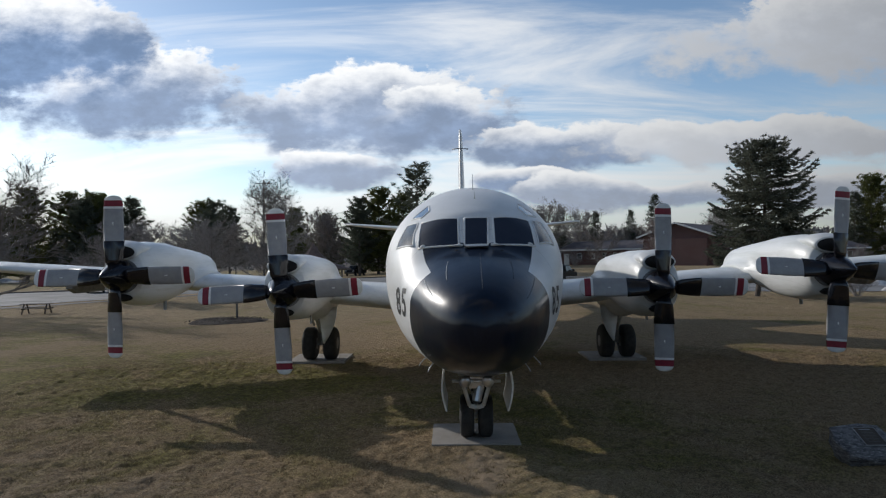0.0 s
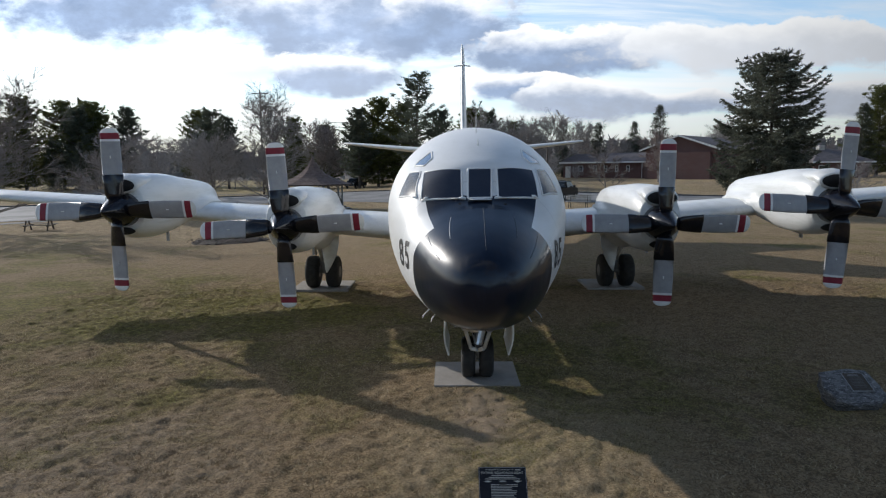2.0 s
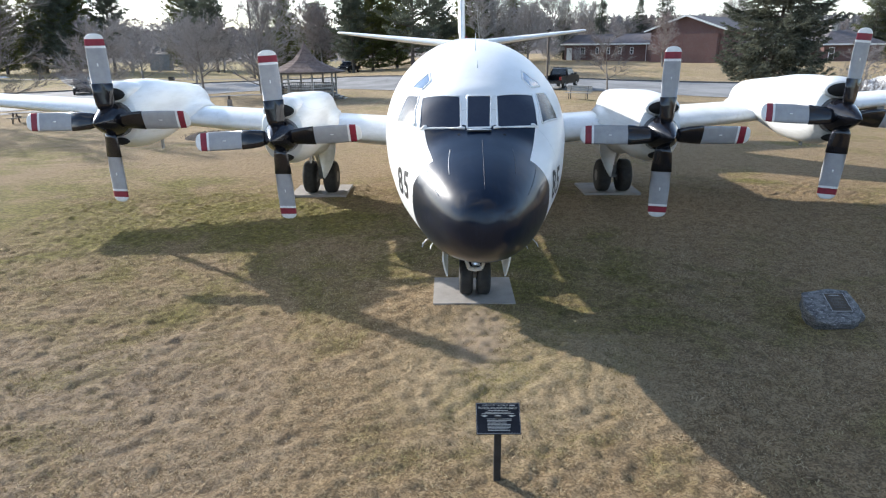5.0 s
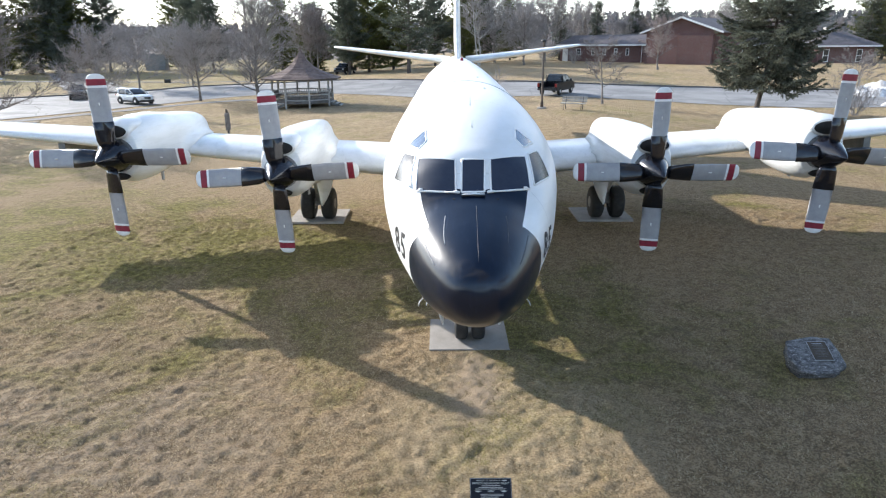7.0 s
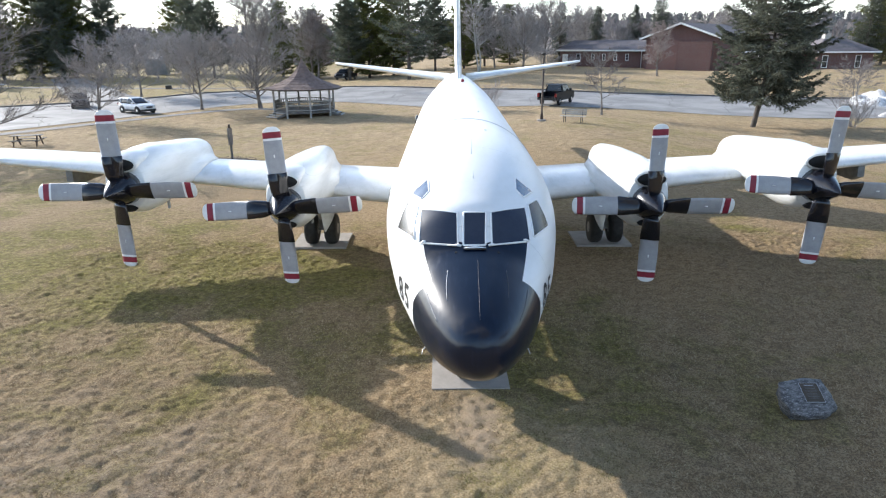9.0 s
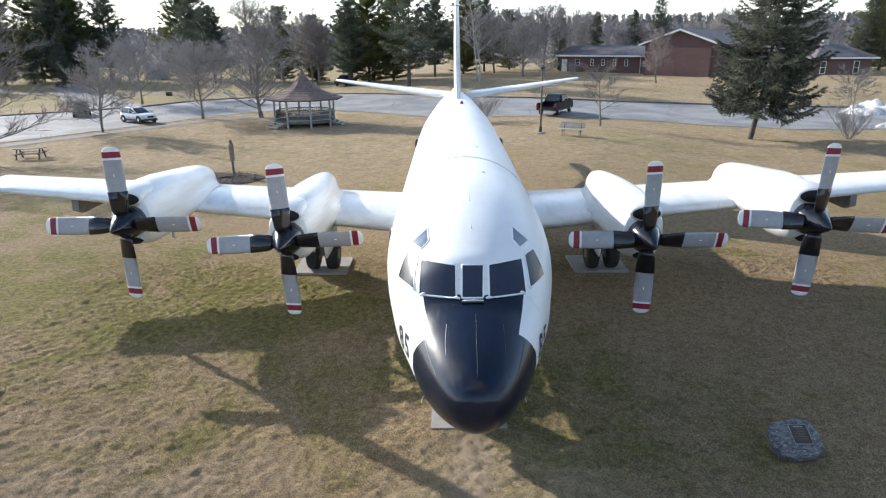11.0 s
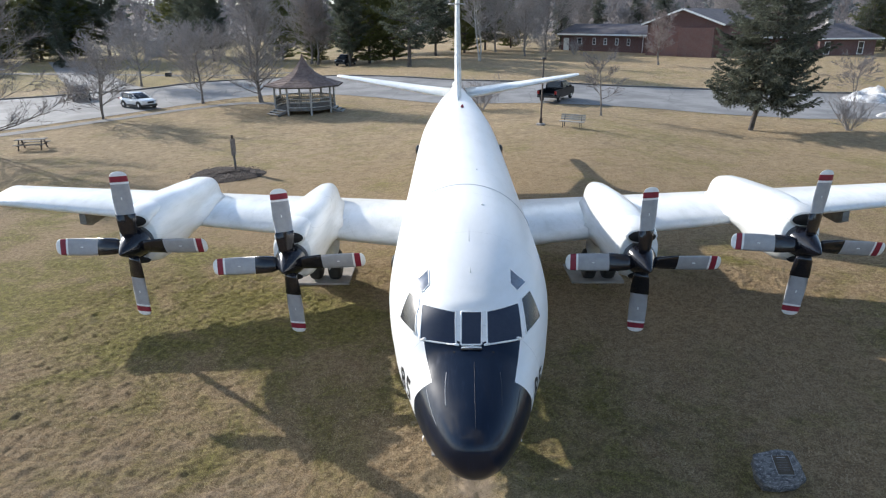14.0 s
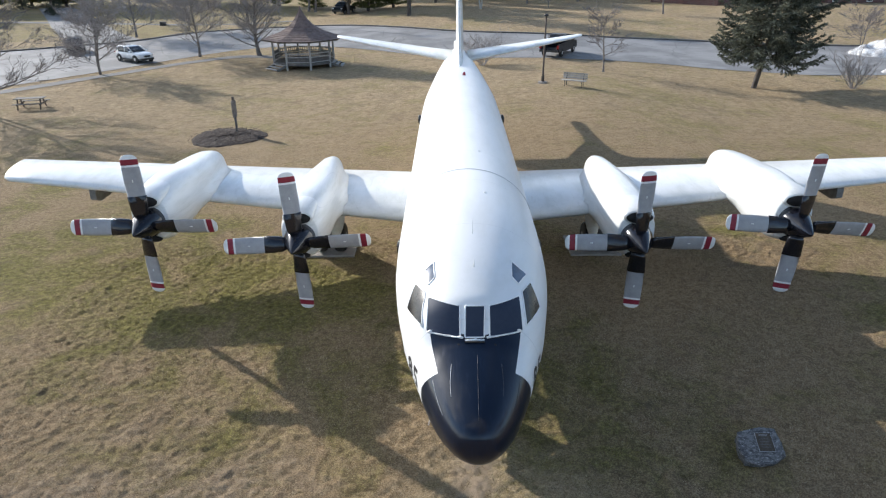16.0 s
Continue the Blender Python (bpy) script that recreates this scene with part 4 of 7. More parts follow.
def build_tail():
    for side in (-1, 1):
        bm = bmesh.new()
        rings = []
        for ax, le, te, z in ((0.4, 18.3, 22.0, 4.62), (1.2, 18.6, 22.05, 4.70), (3.5, 20.0, 22.5, 4.98), (5.8, 21.4, 22.95, 5.27), (6.25, 21.75, 23.0, 5.33), (6.42, 22.0, 22.98, 5.35), (6.5, 22.4, 22.9, 5.36)):
            rings.append([(0.1 + side * ax * 1.085, le + (te - le) * u, z + (te - le) * v) for u, v in airfoil(0.09)])
        loft(bm, rings)
        part("tailplane", bm, "aircraft_white", aircraft, "white tailplane with upward dihedral", True)
    bm = bmesh.new()
    rings = []
    for z, le, te, t in ((4.5, 14.2, 22.6, 0.035), (4.95, 14.9, 22.6, 0.035), (5.25, 16.0, 22.6, 0.05), (5.8, 17.0, 22.55, 0.06), (7.5, 17.75, 22.2, 0.066), (9.3, 18.55, 21.8, 0.07), (10.0, 18.85, 21.65, 0.07), (10.32, 19.1, 21.5, 0.06), (10.47, 19.6, 21.2, 0.04)):
        rings.append([((te - le) * v * 0.9, le + (te - le) * u, z) for u, v in [(p, q) for p, q in airfoil(t)]])
    loft(bm, rings)
    fin = part("fin", bm, "aircraft_white", aircraft, "tall white tail fin", True)
    b = bmesh.new()
    tube(b, [(-0.42, 18.6, 9.15), (-0.2, 18.45, 9.15), (0.2, 18.45, 9.15), (0.42, 18.6, 9.15)], 0.03, 8)
    part("fin_antenna", b, "seam_grey", fin, smooth=True)
    b = bmesh.new()
    tube(b, [(0, 22.6, 4.3), (0, 24.5, 4.35), (0, 27.2, 4.35), (0, 27.5, 4.35)], [0.32, 0.2, 0.2, 0.05], 20)
    part("tail_boom", b, "aircraft_white", aircraft, "", True)


def small_fittings():
    bm = bmesh.new()
    tube(bm, [hull(-0.42, d, 0.002) for d in range(18, 142, 3)], 0.009, 6)
    part("skin_seam", bm, "seam_grey", aircraft, "dark seam round the fuselage crown", True)
    for y, h, r in ((-3.95, 0.30, 0.008), (-4.95, 0.12, 0.012)):
        b = bmesh.new()
        p = hull(y, 90)
        tube(b, [p - Vector((0, 0, 0.02)), p + Vector((0, 0.04, h))], [r, r * 0.6], 8)
        part("whip_antenna", b, "aircraft_white", aircraft, "", True)
    for y, x in ((-2.0, 0.35), (1.2, 0.5)):
        b = bmesh.new()
        p = hull(y, 78)
        lathe(b, [(-0.02, 0.04), (0.01, 0.04), (0.025, 0.02), (0.03, 0.005)], p, (0.15, 0, 1), 12)
        part("crown_fitting", b, "stripe_white", aircraft, "", True)
    b = bmesh.new()
    p = hull(12.6, 84)
    lathe(b, [(-0.02, 0.07), (0.06, 0.07), (0.12, 0.04), (0.14, 0.005)], p, (0.05, 0, 1), 12)
    part("beacon", b, "stripe_red", aircraft, "red beacon on the spine", True)
    for side in (-1, 1):
        for y, z, r in ((-1.8, 3.12, 0.22), (9.8, 3.5, 0.2)):
            b = bmesh.new()
            bmesh.ops.create_uvsphere(b, u_segments=20, v_segments=12, radius=1.0)
            c = hull(y, 0 if side > 0 else 180)
            for v in b.verts:
                v.co = Vector((c.x - side * 0.03 + v.co.x * 0.10, y + v.co.y * r, z + v.co.z * r))
            part("bubble_window", b, "black_gloss", aircraft, "dark domed observer window", True)
        # pitot probes under the cheeks
        for y, d in ((-6.40, -46), (-6.02, -58)):
            b = bmesh.new()
            dd = d if side > 0 else 180 - d
            p, q = hull(y, dd, -0.01), hull(y, dd, 0.11)
            tube(b, [p, q, q + Vector((side * 0.01, -0.12, -0.02))], [0.011, 0.009, 0.006], 8)
            part("probe", b, "bare_metal", aircraft, "small silver probe", True)
        # wiper arms at the foot of the screen
        b = bmesh.new()
        f = (lambda d: 181.5 - d) if side < 0 else (lambda d: d)
        tube(b, [hull(-6.21, f(79), 0.02), hull(-6.19, f(75), 0.03), hull(-6.16, f(69), 0.03)], 0.009, 6)
        part("wiper", b, "stripe_white", aircraft, "", True)
    for f in (lambda d: d, lambda d: 181.5 - d):
        for y0, d0, y1, d1 in ((-6.20, 80, -6.17, 74.5), (-5.98, 50, -5.95, 45.5)):
            b = bmesh.new()
            p, q = hull(y0, f(d0), 0.012), hull(y1, f(d1), 0.012)
            tube(b, [p, p.lerp(q, 0.5) + Vector((0, 0, 0.008)), q], [0.02, 0.026, 0.016], 8)
            part("wiper_mount", b, "stripe_white", aircraft, "", True)
    # lightning strips on the radome, and the seam down its middle
    for d0, d1, y0, y1, r, mat in ((117, 127, -6.68, -7.28, 0.007, "seam_grey"), (146, 153, -6.80, -7.45, 0.006, "seam_grey"), (63, 55, -6.68, -7.28, 0.004, "strip_dark"), (35, 28, -6.80, -7.45, 0.004, "strip_dark"), (89, 90, -6.55, -7.75, 0.003, "strip_dark")):
        b = bmesh.new()
        n = 12
        tube(b, [hull(y0 + (y1 - y0) * k / n, d0 + (d1 - d0) * k / n, 0.001) for k in range(n + 1)], r, 6)
        part("lightning_strip", b, mat, aircraft, "", True)
    # drain holes under the screens, black discs for the shade in them
    for x in (-0.32, 0.36):
        b = bmesh.new()
        q = hull(-6.30, 90 - 52 * x, 0.002)
        lathe(b, [(-0.01, 0.022), (0.004, 0.022), (0.004, 0.002)], q, (0, -0.4, 0.9), 10)
        part("drain_hole", b, "dark_inside", aircraft)
    # sill below the centre screen
    b = bmesh.new()
    tube(b, [hull(-6.24, 100, 0.0), hull(-6.24, 91, 0.004), hull(-6.24, 82, 0.0)], 0.018, 8)
    part("screen_sill", b, "stripe_white", aircraft, "", True)
    # black strip put in for the shaded gap below the sill
    b = bmesh.new()
    box(b, (-0.2, -6.31, 3.325), (0.16, -6.27, 3.342))
    part("vent", b, "black_matte", aircraft)


build_fuselage()
windows()
digits()
for s in (-1, 1):
    build_wing(s)
for hx, hy, hz, lean, outer in NAC_HUB:
    build_nacelle(hx, hy, hz, outer)
    build_propeller(hx, hy, hz, lean)
    if not outer:
        build_main_gear(hx)
build_nose_gear()
build_tail()
small_fittings()

# ---- ground ----
def build_ground():
    def axis(lo, hi, fine_lo, fine_hi, fine, coarse):
        a = list(np.arange(fine_lo, fine_hi + 1e-6, fine))
        v, s = fine_lo, fine
        while v > lo:
            s = min(s * 1.25, 1.6 if v > -105 else coarse)
            v -= s
            a.insert(0, v)
        v, s = fine_hi, fine
        while v < hi:
            s = min(s * 1.25, 1.6 if v < 130 else coarse)
            v += s
            a.append(v)
        return a
    xs, ys = axis(-1500, 1500, -14, 14, 0.06, 150), axis(-600, 2500, -12.5, 8, 0.06, 150)
    n = len(xs)
    gx, gy = np.meshgrid(np.array(xs), np.array(ys))
    rng = np.random.default_rng(4)

    def lumps(size):
        """Smooth random hummocks of about that width."""
        t = rng.random((256, 256))
        u, v = gx / size, gy / size
        i, j = np.floor(u).astype(int), np.floor(v).astype(int)
        a, b = u - i, v - j
        a, b = a * a * (3 - 2 * a), b * b * (3 - 2 * b)
        p, q, i1, j1 = i % 256, j % 256, (i + 1) % 256, (j + 1) % 256
        return (t[p, q] * (1 - a) + t[i1, q] * a) * (1 - b) + (t[p, j1] * (1 - a) + t[i1, j1] * a) * b - 0.5
    near = np.clip((14 - np.abs(gx)) / 2, 0, 1) * np.clip((8 - gy) / 3, 0, 1) * np.clip((gy + 12.5) / 0.5, 0, 1)
    pads = ((np.abs(gx + 0.04) < 0.9) & (np.abs(gy + 4.14) < 0.8)) | ((np.abs(np.abs(gx) - 4.72) < 1.05) & (np.abs(gy - 4.85) < 1.15))
    rough = (lumps(0.115) * 0.072 + lumps(0.22) * 0.022 + lumps(0.8) * 0.03) * near * ~pads
    base = np.vectorize(ground_z)(gx, gy)
    gz = base + rough
    verts = np.stack([gx.ravel(), gy.ravel(), gz.ravel()], 1)
    faces = [(j * n + i, j * n + i + 1, (j + 1) * n + i + 1, (j + 1) * n + i) for j in range(len(ys) - 1) for i in range(n - 1)]
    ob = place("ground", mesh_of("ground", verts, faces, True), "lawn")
    tagged(ob, "dry winter lawn, straw-brown with green patches", "ground", kind="structure")


def pad(name, cx, cy, wx, wy, rz, label):
    bm = bmesh.new()
    box(bm, (-wx / 2, -wy / 2, -0.32), (wx / 2, wy / 2, 0.022))
    ob = part(name, bm, "concrete", bevel=0.015)
    ob.matrix_basis = pose(cx, cy, -0.004, 0, 0, rz)
    tagged(ob, label, "concrete pad", "pads under the wheels")


build_ground()
pad("concrete_pad", -0.04, -4.14, 1.52, 1.38, 0, "square concrete pad under the nose wheels")
pad("concrete_pad", -4.69, 5.1, 1.8, 1.65, 0, "concrete pad under the main wheels")
pad("concrete_pad", 4.76, 5.1, 1.8, 1.65, 0, "concrete pad under the main wheels")

# ---- trees ----
class Soup:
    """Gathers many small pieces into one mesh."""

    def __init__(self):
        self.v, self.f = [], []

    def bar(self, p, q, r0, r1, n):
        u, w = frame_at(q - p)
        b = len(self.v)
        for c, r in ((p, r0), (q, r1)):
            for k in range(n):
                a = 2 * math.pi * k / n
                d = u * math.cos(a) + w * math.sin(a)
                self.v.append((c.x + d.x * r, c.y + d.y * r, c.z + d.z * r))
        for k in range(n):
            self.f.append((b + k, b + (k + 1) % n, b + n + (k + 1) % n, b + n + k))

    def leaf(self, p, d, side, length, width):
        """A slim needle spray: a bent pair of triangles."""
        b = len(self.v)
        m, t = p + d * (length * 0.45), p + d * length
        self.v += [tuple(p), tuple(m + side * width), tuple(m - side * width), tuple(t)]
        self.f += [(b, b + 1, b + 2), (b + 1, b + 3, b + 2)]

    def spike(self, p, d, side, length, width):
        """One slim pointed blade."""
        b = len(self.v)
        self.v += [tuple(p + side * width), tuple(p - side * width), tuple(p + d * length)]
        self.f.append((b, b + 1, b + 2))

    def strip(self, pts, side, w0, w1):
        """A flat twig along the points, narrowing to its tip."""
        b, n = len(self.v), len(pts)
        for k, p in enumerate(pts):
            w = w0 + (w1 - w0) * k / (n - 1)
            self.v += [tuple(p + side * w), tuple(p - side * w)]
        for k in range(n - 1):
            self.f.append((b + 2 * k, b + 2 * k + 1, b + 2 * k + 3, b + 2 * k + 2))

    def mesh(self, name, smooth=False):
        return mesh_of(name, self.v, self.f, smooth)


def rand_dir(r, z=0.0):
    a = r.uniform(0, 2 * math.pi)
    return Vector((math.cos(a), math.sin(a), z)).normalized()


def bare_tree_meshes(seed, h, spread=0.42, lean=0.06, fork=0.28, levels=5, lowest=0.2, twig_len=0.5, stems=1, wide=1.0, lift=0.22, bushy=2):
    """Leafless broad tree: trunk and limbs in one mesh, fine twigs in another."""
    r = random.Random(seed)
    wood, twigs = Soup(), Soup()

    def grow(p, d, length, rad, level):
        n = (5, 5, 3, 3, 2, 1)[level]
        for k in range(n):
            d = (d + Vector((r.uniform(-1, 1), r.uniform(-1, 1), r.uniform(-0.3, 0.8))) * (0.06 + 0.026 * level)).normalized()
            q = p + d * (length / n)
            r1 = rad * (1 - 0.55 / n)
            (wood if level < 3 else twigs).bar(p, q, rad, r1, 7 if level == 0 else 5 if level < 2 else 3)
            if level < levels and (level > 0 or (k + 1) / n > lowest):
                for _ in range(bushy if level < 2 else r.choice((1, 2, 2))):
                    a = wide * (r.uniform(0.5, 1.05) if level < 2 else r.uniform(0.4, 0.9))
                    u, w = frame_at(d)
                    b = r.uniform(0, 2 * math.pi)
                    nd = (d * math.cos(a) + (u * math.cos(b) + w * math.sin(b)) * math.sin(a)) + Vector((0, 0, lift))
                    nl = length * (r.uniform(0.42, 0.68) if level else spread * r.uniform(0.8, 1.35) * (1.15 - 0.5 * k / n))
                    grow(q, nd.normalized(), max(nl, twig_len * 0.6), max(r1 * r.uniform(0.42, 0.62), 0.009), level + 1)
            p, rad = q, r1
    for s in range(stems):
        d = Vector((r.uniform(-lean, lean), r.uniform(-lean, lean), 1)) if stems == 1 else rand_dir(r, r.uniform(0.9, 2.2))
        grow(Vector((r.uniform(-0.1, 0.1) * (stems > 1), r.uniform(-0.1, 0.1) * (stems > 1), -0.15)), d.normalized(), h * (0.72 if stems == 1 else r.uniform(0.5, 0.8)), h * 0.021 if stems == 1 else h * 0.012, 0 if stems == 1 else 2)
    return wood.mesh("trunk", True), twigs.mesh("crown")


def hardwood_meshes(seed, h, radius, low=0.15, shape="oval", stems=1, lean=0.05, limbs=26, fine=1.0, rise=1.0, stout=1.0):
    """Leafless tree: a trunk with a leader, rising limbs and three orders of ever finer twigs that fill the crown."""
    r = random.Random(seed)
    wood, twigs = Soup(), Soup()
    per = limbs // stems
    for s in range(stems):
        tip = Vector((r.uniform(-lean, lean) * h, r.uniform(-lean, lean) * h, h * (1 if s == 0 else r.uniform(0.75, 0.95))))
        if stems > 1:
            tip += rand_dir(r) * h * 0.13
        bend = Vector((r.uniform(-1, 1), r.uniform(-1, 1), 0)) * h * 0.025
        spine = [Vector((0, 0, -0.2)).lerp(tip, k / 9) + bend * math.sin(math.pi * k / 4.5) for k in range(10)]
        r0 = h * 0.0165 * stout / math.sqrt(stems)
        rad = lambda t: r0 * (1.0 - t) ** 0.8 + 0.012 + r0 * 0.5 * max(0.0, 0.06 - t) / 0.06

        def at(t):
            k = min(int(t * 9), 8)
            return spine[k].lerp(spine[k + 1], t * 9 - k)
        for k in range(9):
            wood.bar(spine[k], spine[k + 1], rad(k / 9), rad((k + 1) / 9), 8)
        for i in range(per):
            t = low + (0.97 - low) * ((i + r.uniform(0.1, 0.9)) / per) ** 0.85
            f = (t - low) / (1 - low)
            if shape == "cone":
                reach = h * radius * (1.05 - f)
            elif shape == "vase":
                reach = h * radius * (1.1 - 0.55 * f)
            else:
                reach = h * radius * (0.35 + 1.1 * math.sin(math.pi * min(0.28 + f * 0.66, 1.0)) ** 1.2) * (1.0 - 0.35 * f)
            az = i * 2.39996 + r.uniform(-0.5, 0.5) + s
            el = (0.45 + 0.55 * f + r.uniform(-0.15, 0.2)) * rise
            length = reach * r.uniform(0.75, 1.2) / max(math.cos(el * 0.9), 0.45)
            d = Vector((math.cos(az) * math.cos(el), math.sin(az) * math.cos(el), math.sin(el)))
            pts = [at(t)]
            for k in range(5):
                d = (d + Vector((r.uniform(-1, 1), r.uniform(-1, 1), r.uniform(-0.4, 1.0) * rise)) * 0.13).normalized()
                pts.append(pts[-1] + d * length / 5)
            lr = max(rad(t) * r.uniform(0.38, 0.6), 0.022)
            for k in range(5):
                wood.bar(pts[k], pts[k + 1], lr * (1 - 0.17 * k), lr * (1 - 0.17 * (k + 1)), 4)
            for j in range(int(12 * fine)):
                u = r.uniform(0.15, 1.0)
                k = min(int(u * 5), 4)
                p, dl = pts[k].lerp(pts[k + 1], u * 5 - k), (pts[k + 1] - pts[k]).normalized()
                a, b = frame_at(dl)
                q = r.uniform(0, 2 * math.pi)
                ds = (dl * r.uniform(0.5, 1.0) + (a * math.cos(q) + b * math.sin(q)) * r.uniform(0.5, 0.9) + Vector((0, 0, 0.22 * rise))).normalized()
                ls = length * r.uniform(0.22, 0.42) * (1.2 - 0.55 * u)
                mid = p + ds * ls * 0.5
                end = mid + (ds + Vector((r.uniform(-0.3, 0.3), r.uniform(-0.3, 0.3), 0.18))).normalized() * ls * 0.5
                twigs.bar(p, mid, 0.026, 0.019, 3)
                twigs.bar(mid, end, 0.019, 0.012, 3)
                for m in range(int(9 * fine)):
                    v = r.uniform(0.1, 1.0)
                    c = p.lerp(mid, v * 2) if v < 0.5 else mid.lerp(end, v * 2 - 1)
                    dt = (ds + rand_dir(r, r.uniform(-0.5, 0.9)) * 0.85).normalized()
                    lt = ls * r.uniform(0.3, 0.6)
                    e = c + dt * lt
                    sd = dt.cross(rand_dir(r, r.uniform(-1, 1))).normalized()
                    twigs.strip([c, e], sd, 0.014, 0.009)
                    for _ in range(3):
                        dq = (dt + rand_dir(r, r.uniform(-0.4, 0.9)) * 0.8).normalized()
                        twigs.spike(c.lerp(e, r.uniform(0.2, 1.0)), dq, dq.cross(sd).normalized(), lt * r.uniform(0.5, 0.95), 0.013)
    # the crown's top is the tree's height
    k = h / max(v[2] for v in twigs.v)
    side = min(1.0, k * 1.15)
    for soup in (wood, twigs):
        soup.v = [(v[0] * side, v[1] * side, v[2] * k) for v in soup.v]
    return wood.mesh("trunk", True), twigs.mesh("crown")


def pine_meshes(seed, h, width=0.26, bare=0.25, density=1.0, open_tiers=0.0):
    """White pine: straight trunk, tiers of near level limbs that carry flat, soft plumes of fine needles."""
    r = random.Random(seed)
    wood, green = Soup(), Soup()
    p = Vector((0, 0, -0.2))
    top = Vector((r.uniform(-0.03, 0.03) * h, r.uniform(-0.03, 0.03) * h, h))
    for k in range(8):
        a, b = p.lerp(top, k / 8), p.lerp(top, (k + 1) / 8)
        wood.bar(a, b, h * 0.017 * (1 - k / 8) + 0.03, h * 0.017 * (1 - (k + 1) / 8) + 0.03, 8)
    z = h * bare
    while z < h * 0.98:
        f = (z / h - bare) / (1 - bare)
        reach = h * width * min(0.62 + f * 1.3, 1.0) * (1 - max(f - 0.25, 0) / 0.75 * 0.98) ** 0.5
        for _ in range(r.randint(5, 7)):
            d = rand_dir(r, r.uniform(-0.05, 0.25) + 0.55 * f)
            length = reach * r.uniform(0.5, 1.18) + 0.25
            a = p.lerp(top, z / h)
            b = a + d * length * 0.6
            e = b + (d + Vector((0, 0, 0.22 + 0.3 * f))).normalized() * length * 0.4
            wood.bar(a, b, 0.05 * h / 15, 0.035 * h / 15, 4)
            wood.bar(b, e, 0.035 * h / 15, 0.012, 3)
            side = Vector((-d.y, d.x, 0)).normalized()
            for _ in range(max(4, int(length * 3.6 * density))):
                t = r.uniform(0.22, 1.05)
                spread = 0.16 + 0.24 * length * (1.0 - 0.6 * t) * 0.5
                c = (a.lerp(b, t / 0.6) if t < 0.6 else b.lerp(e, (t - 0.6) / 0.4)) + side * r.gauss(0, spread) + Vector((0, 0, r.gauss(0.05, 0.10)))
                for _ in range(14):
                    n = (rand_dir(r, r.uniform(-0.15, 0.9)) + d * 0.55).normalized()
                    green.spike(c + Vector((r.gauss(0, 0.17), r.gauss(0, 0.17), r.gauss(0, 0.07))), n, n.cross(rand_dir(r, r.uniform(-1, 1))).normalized(), r.uniform(0.26, 0.50), r.uniform(0.030, 0.058))
        z += h * (r.uniform(0.018, 0.036) + open_tiers * (0.6 + 0.4 * f))
    return wood.mesh("trunk", True), green.mesh("crown")


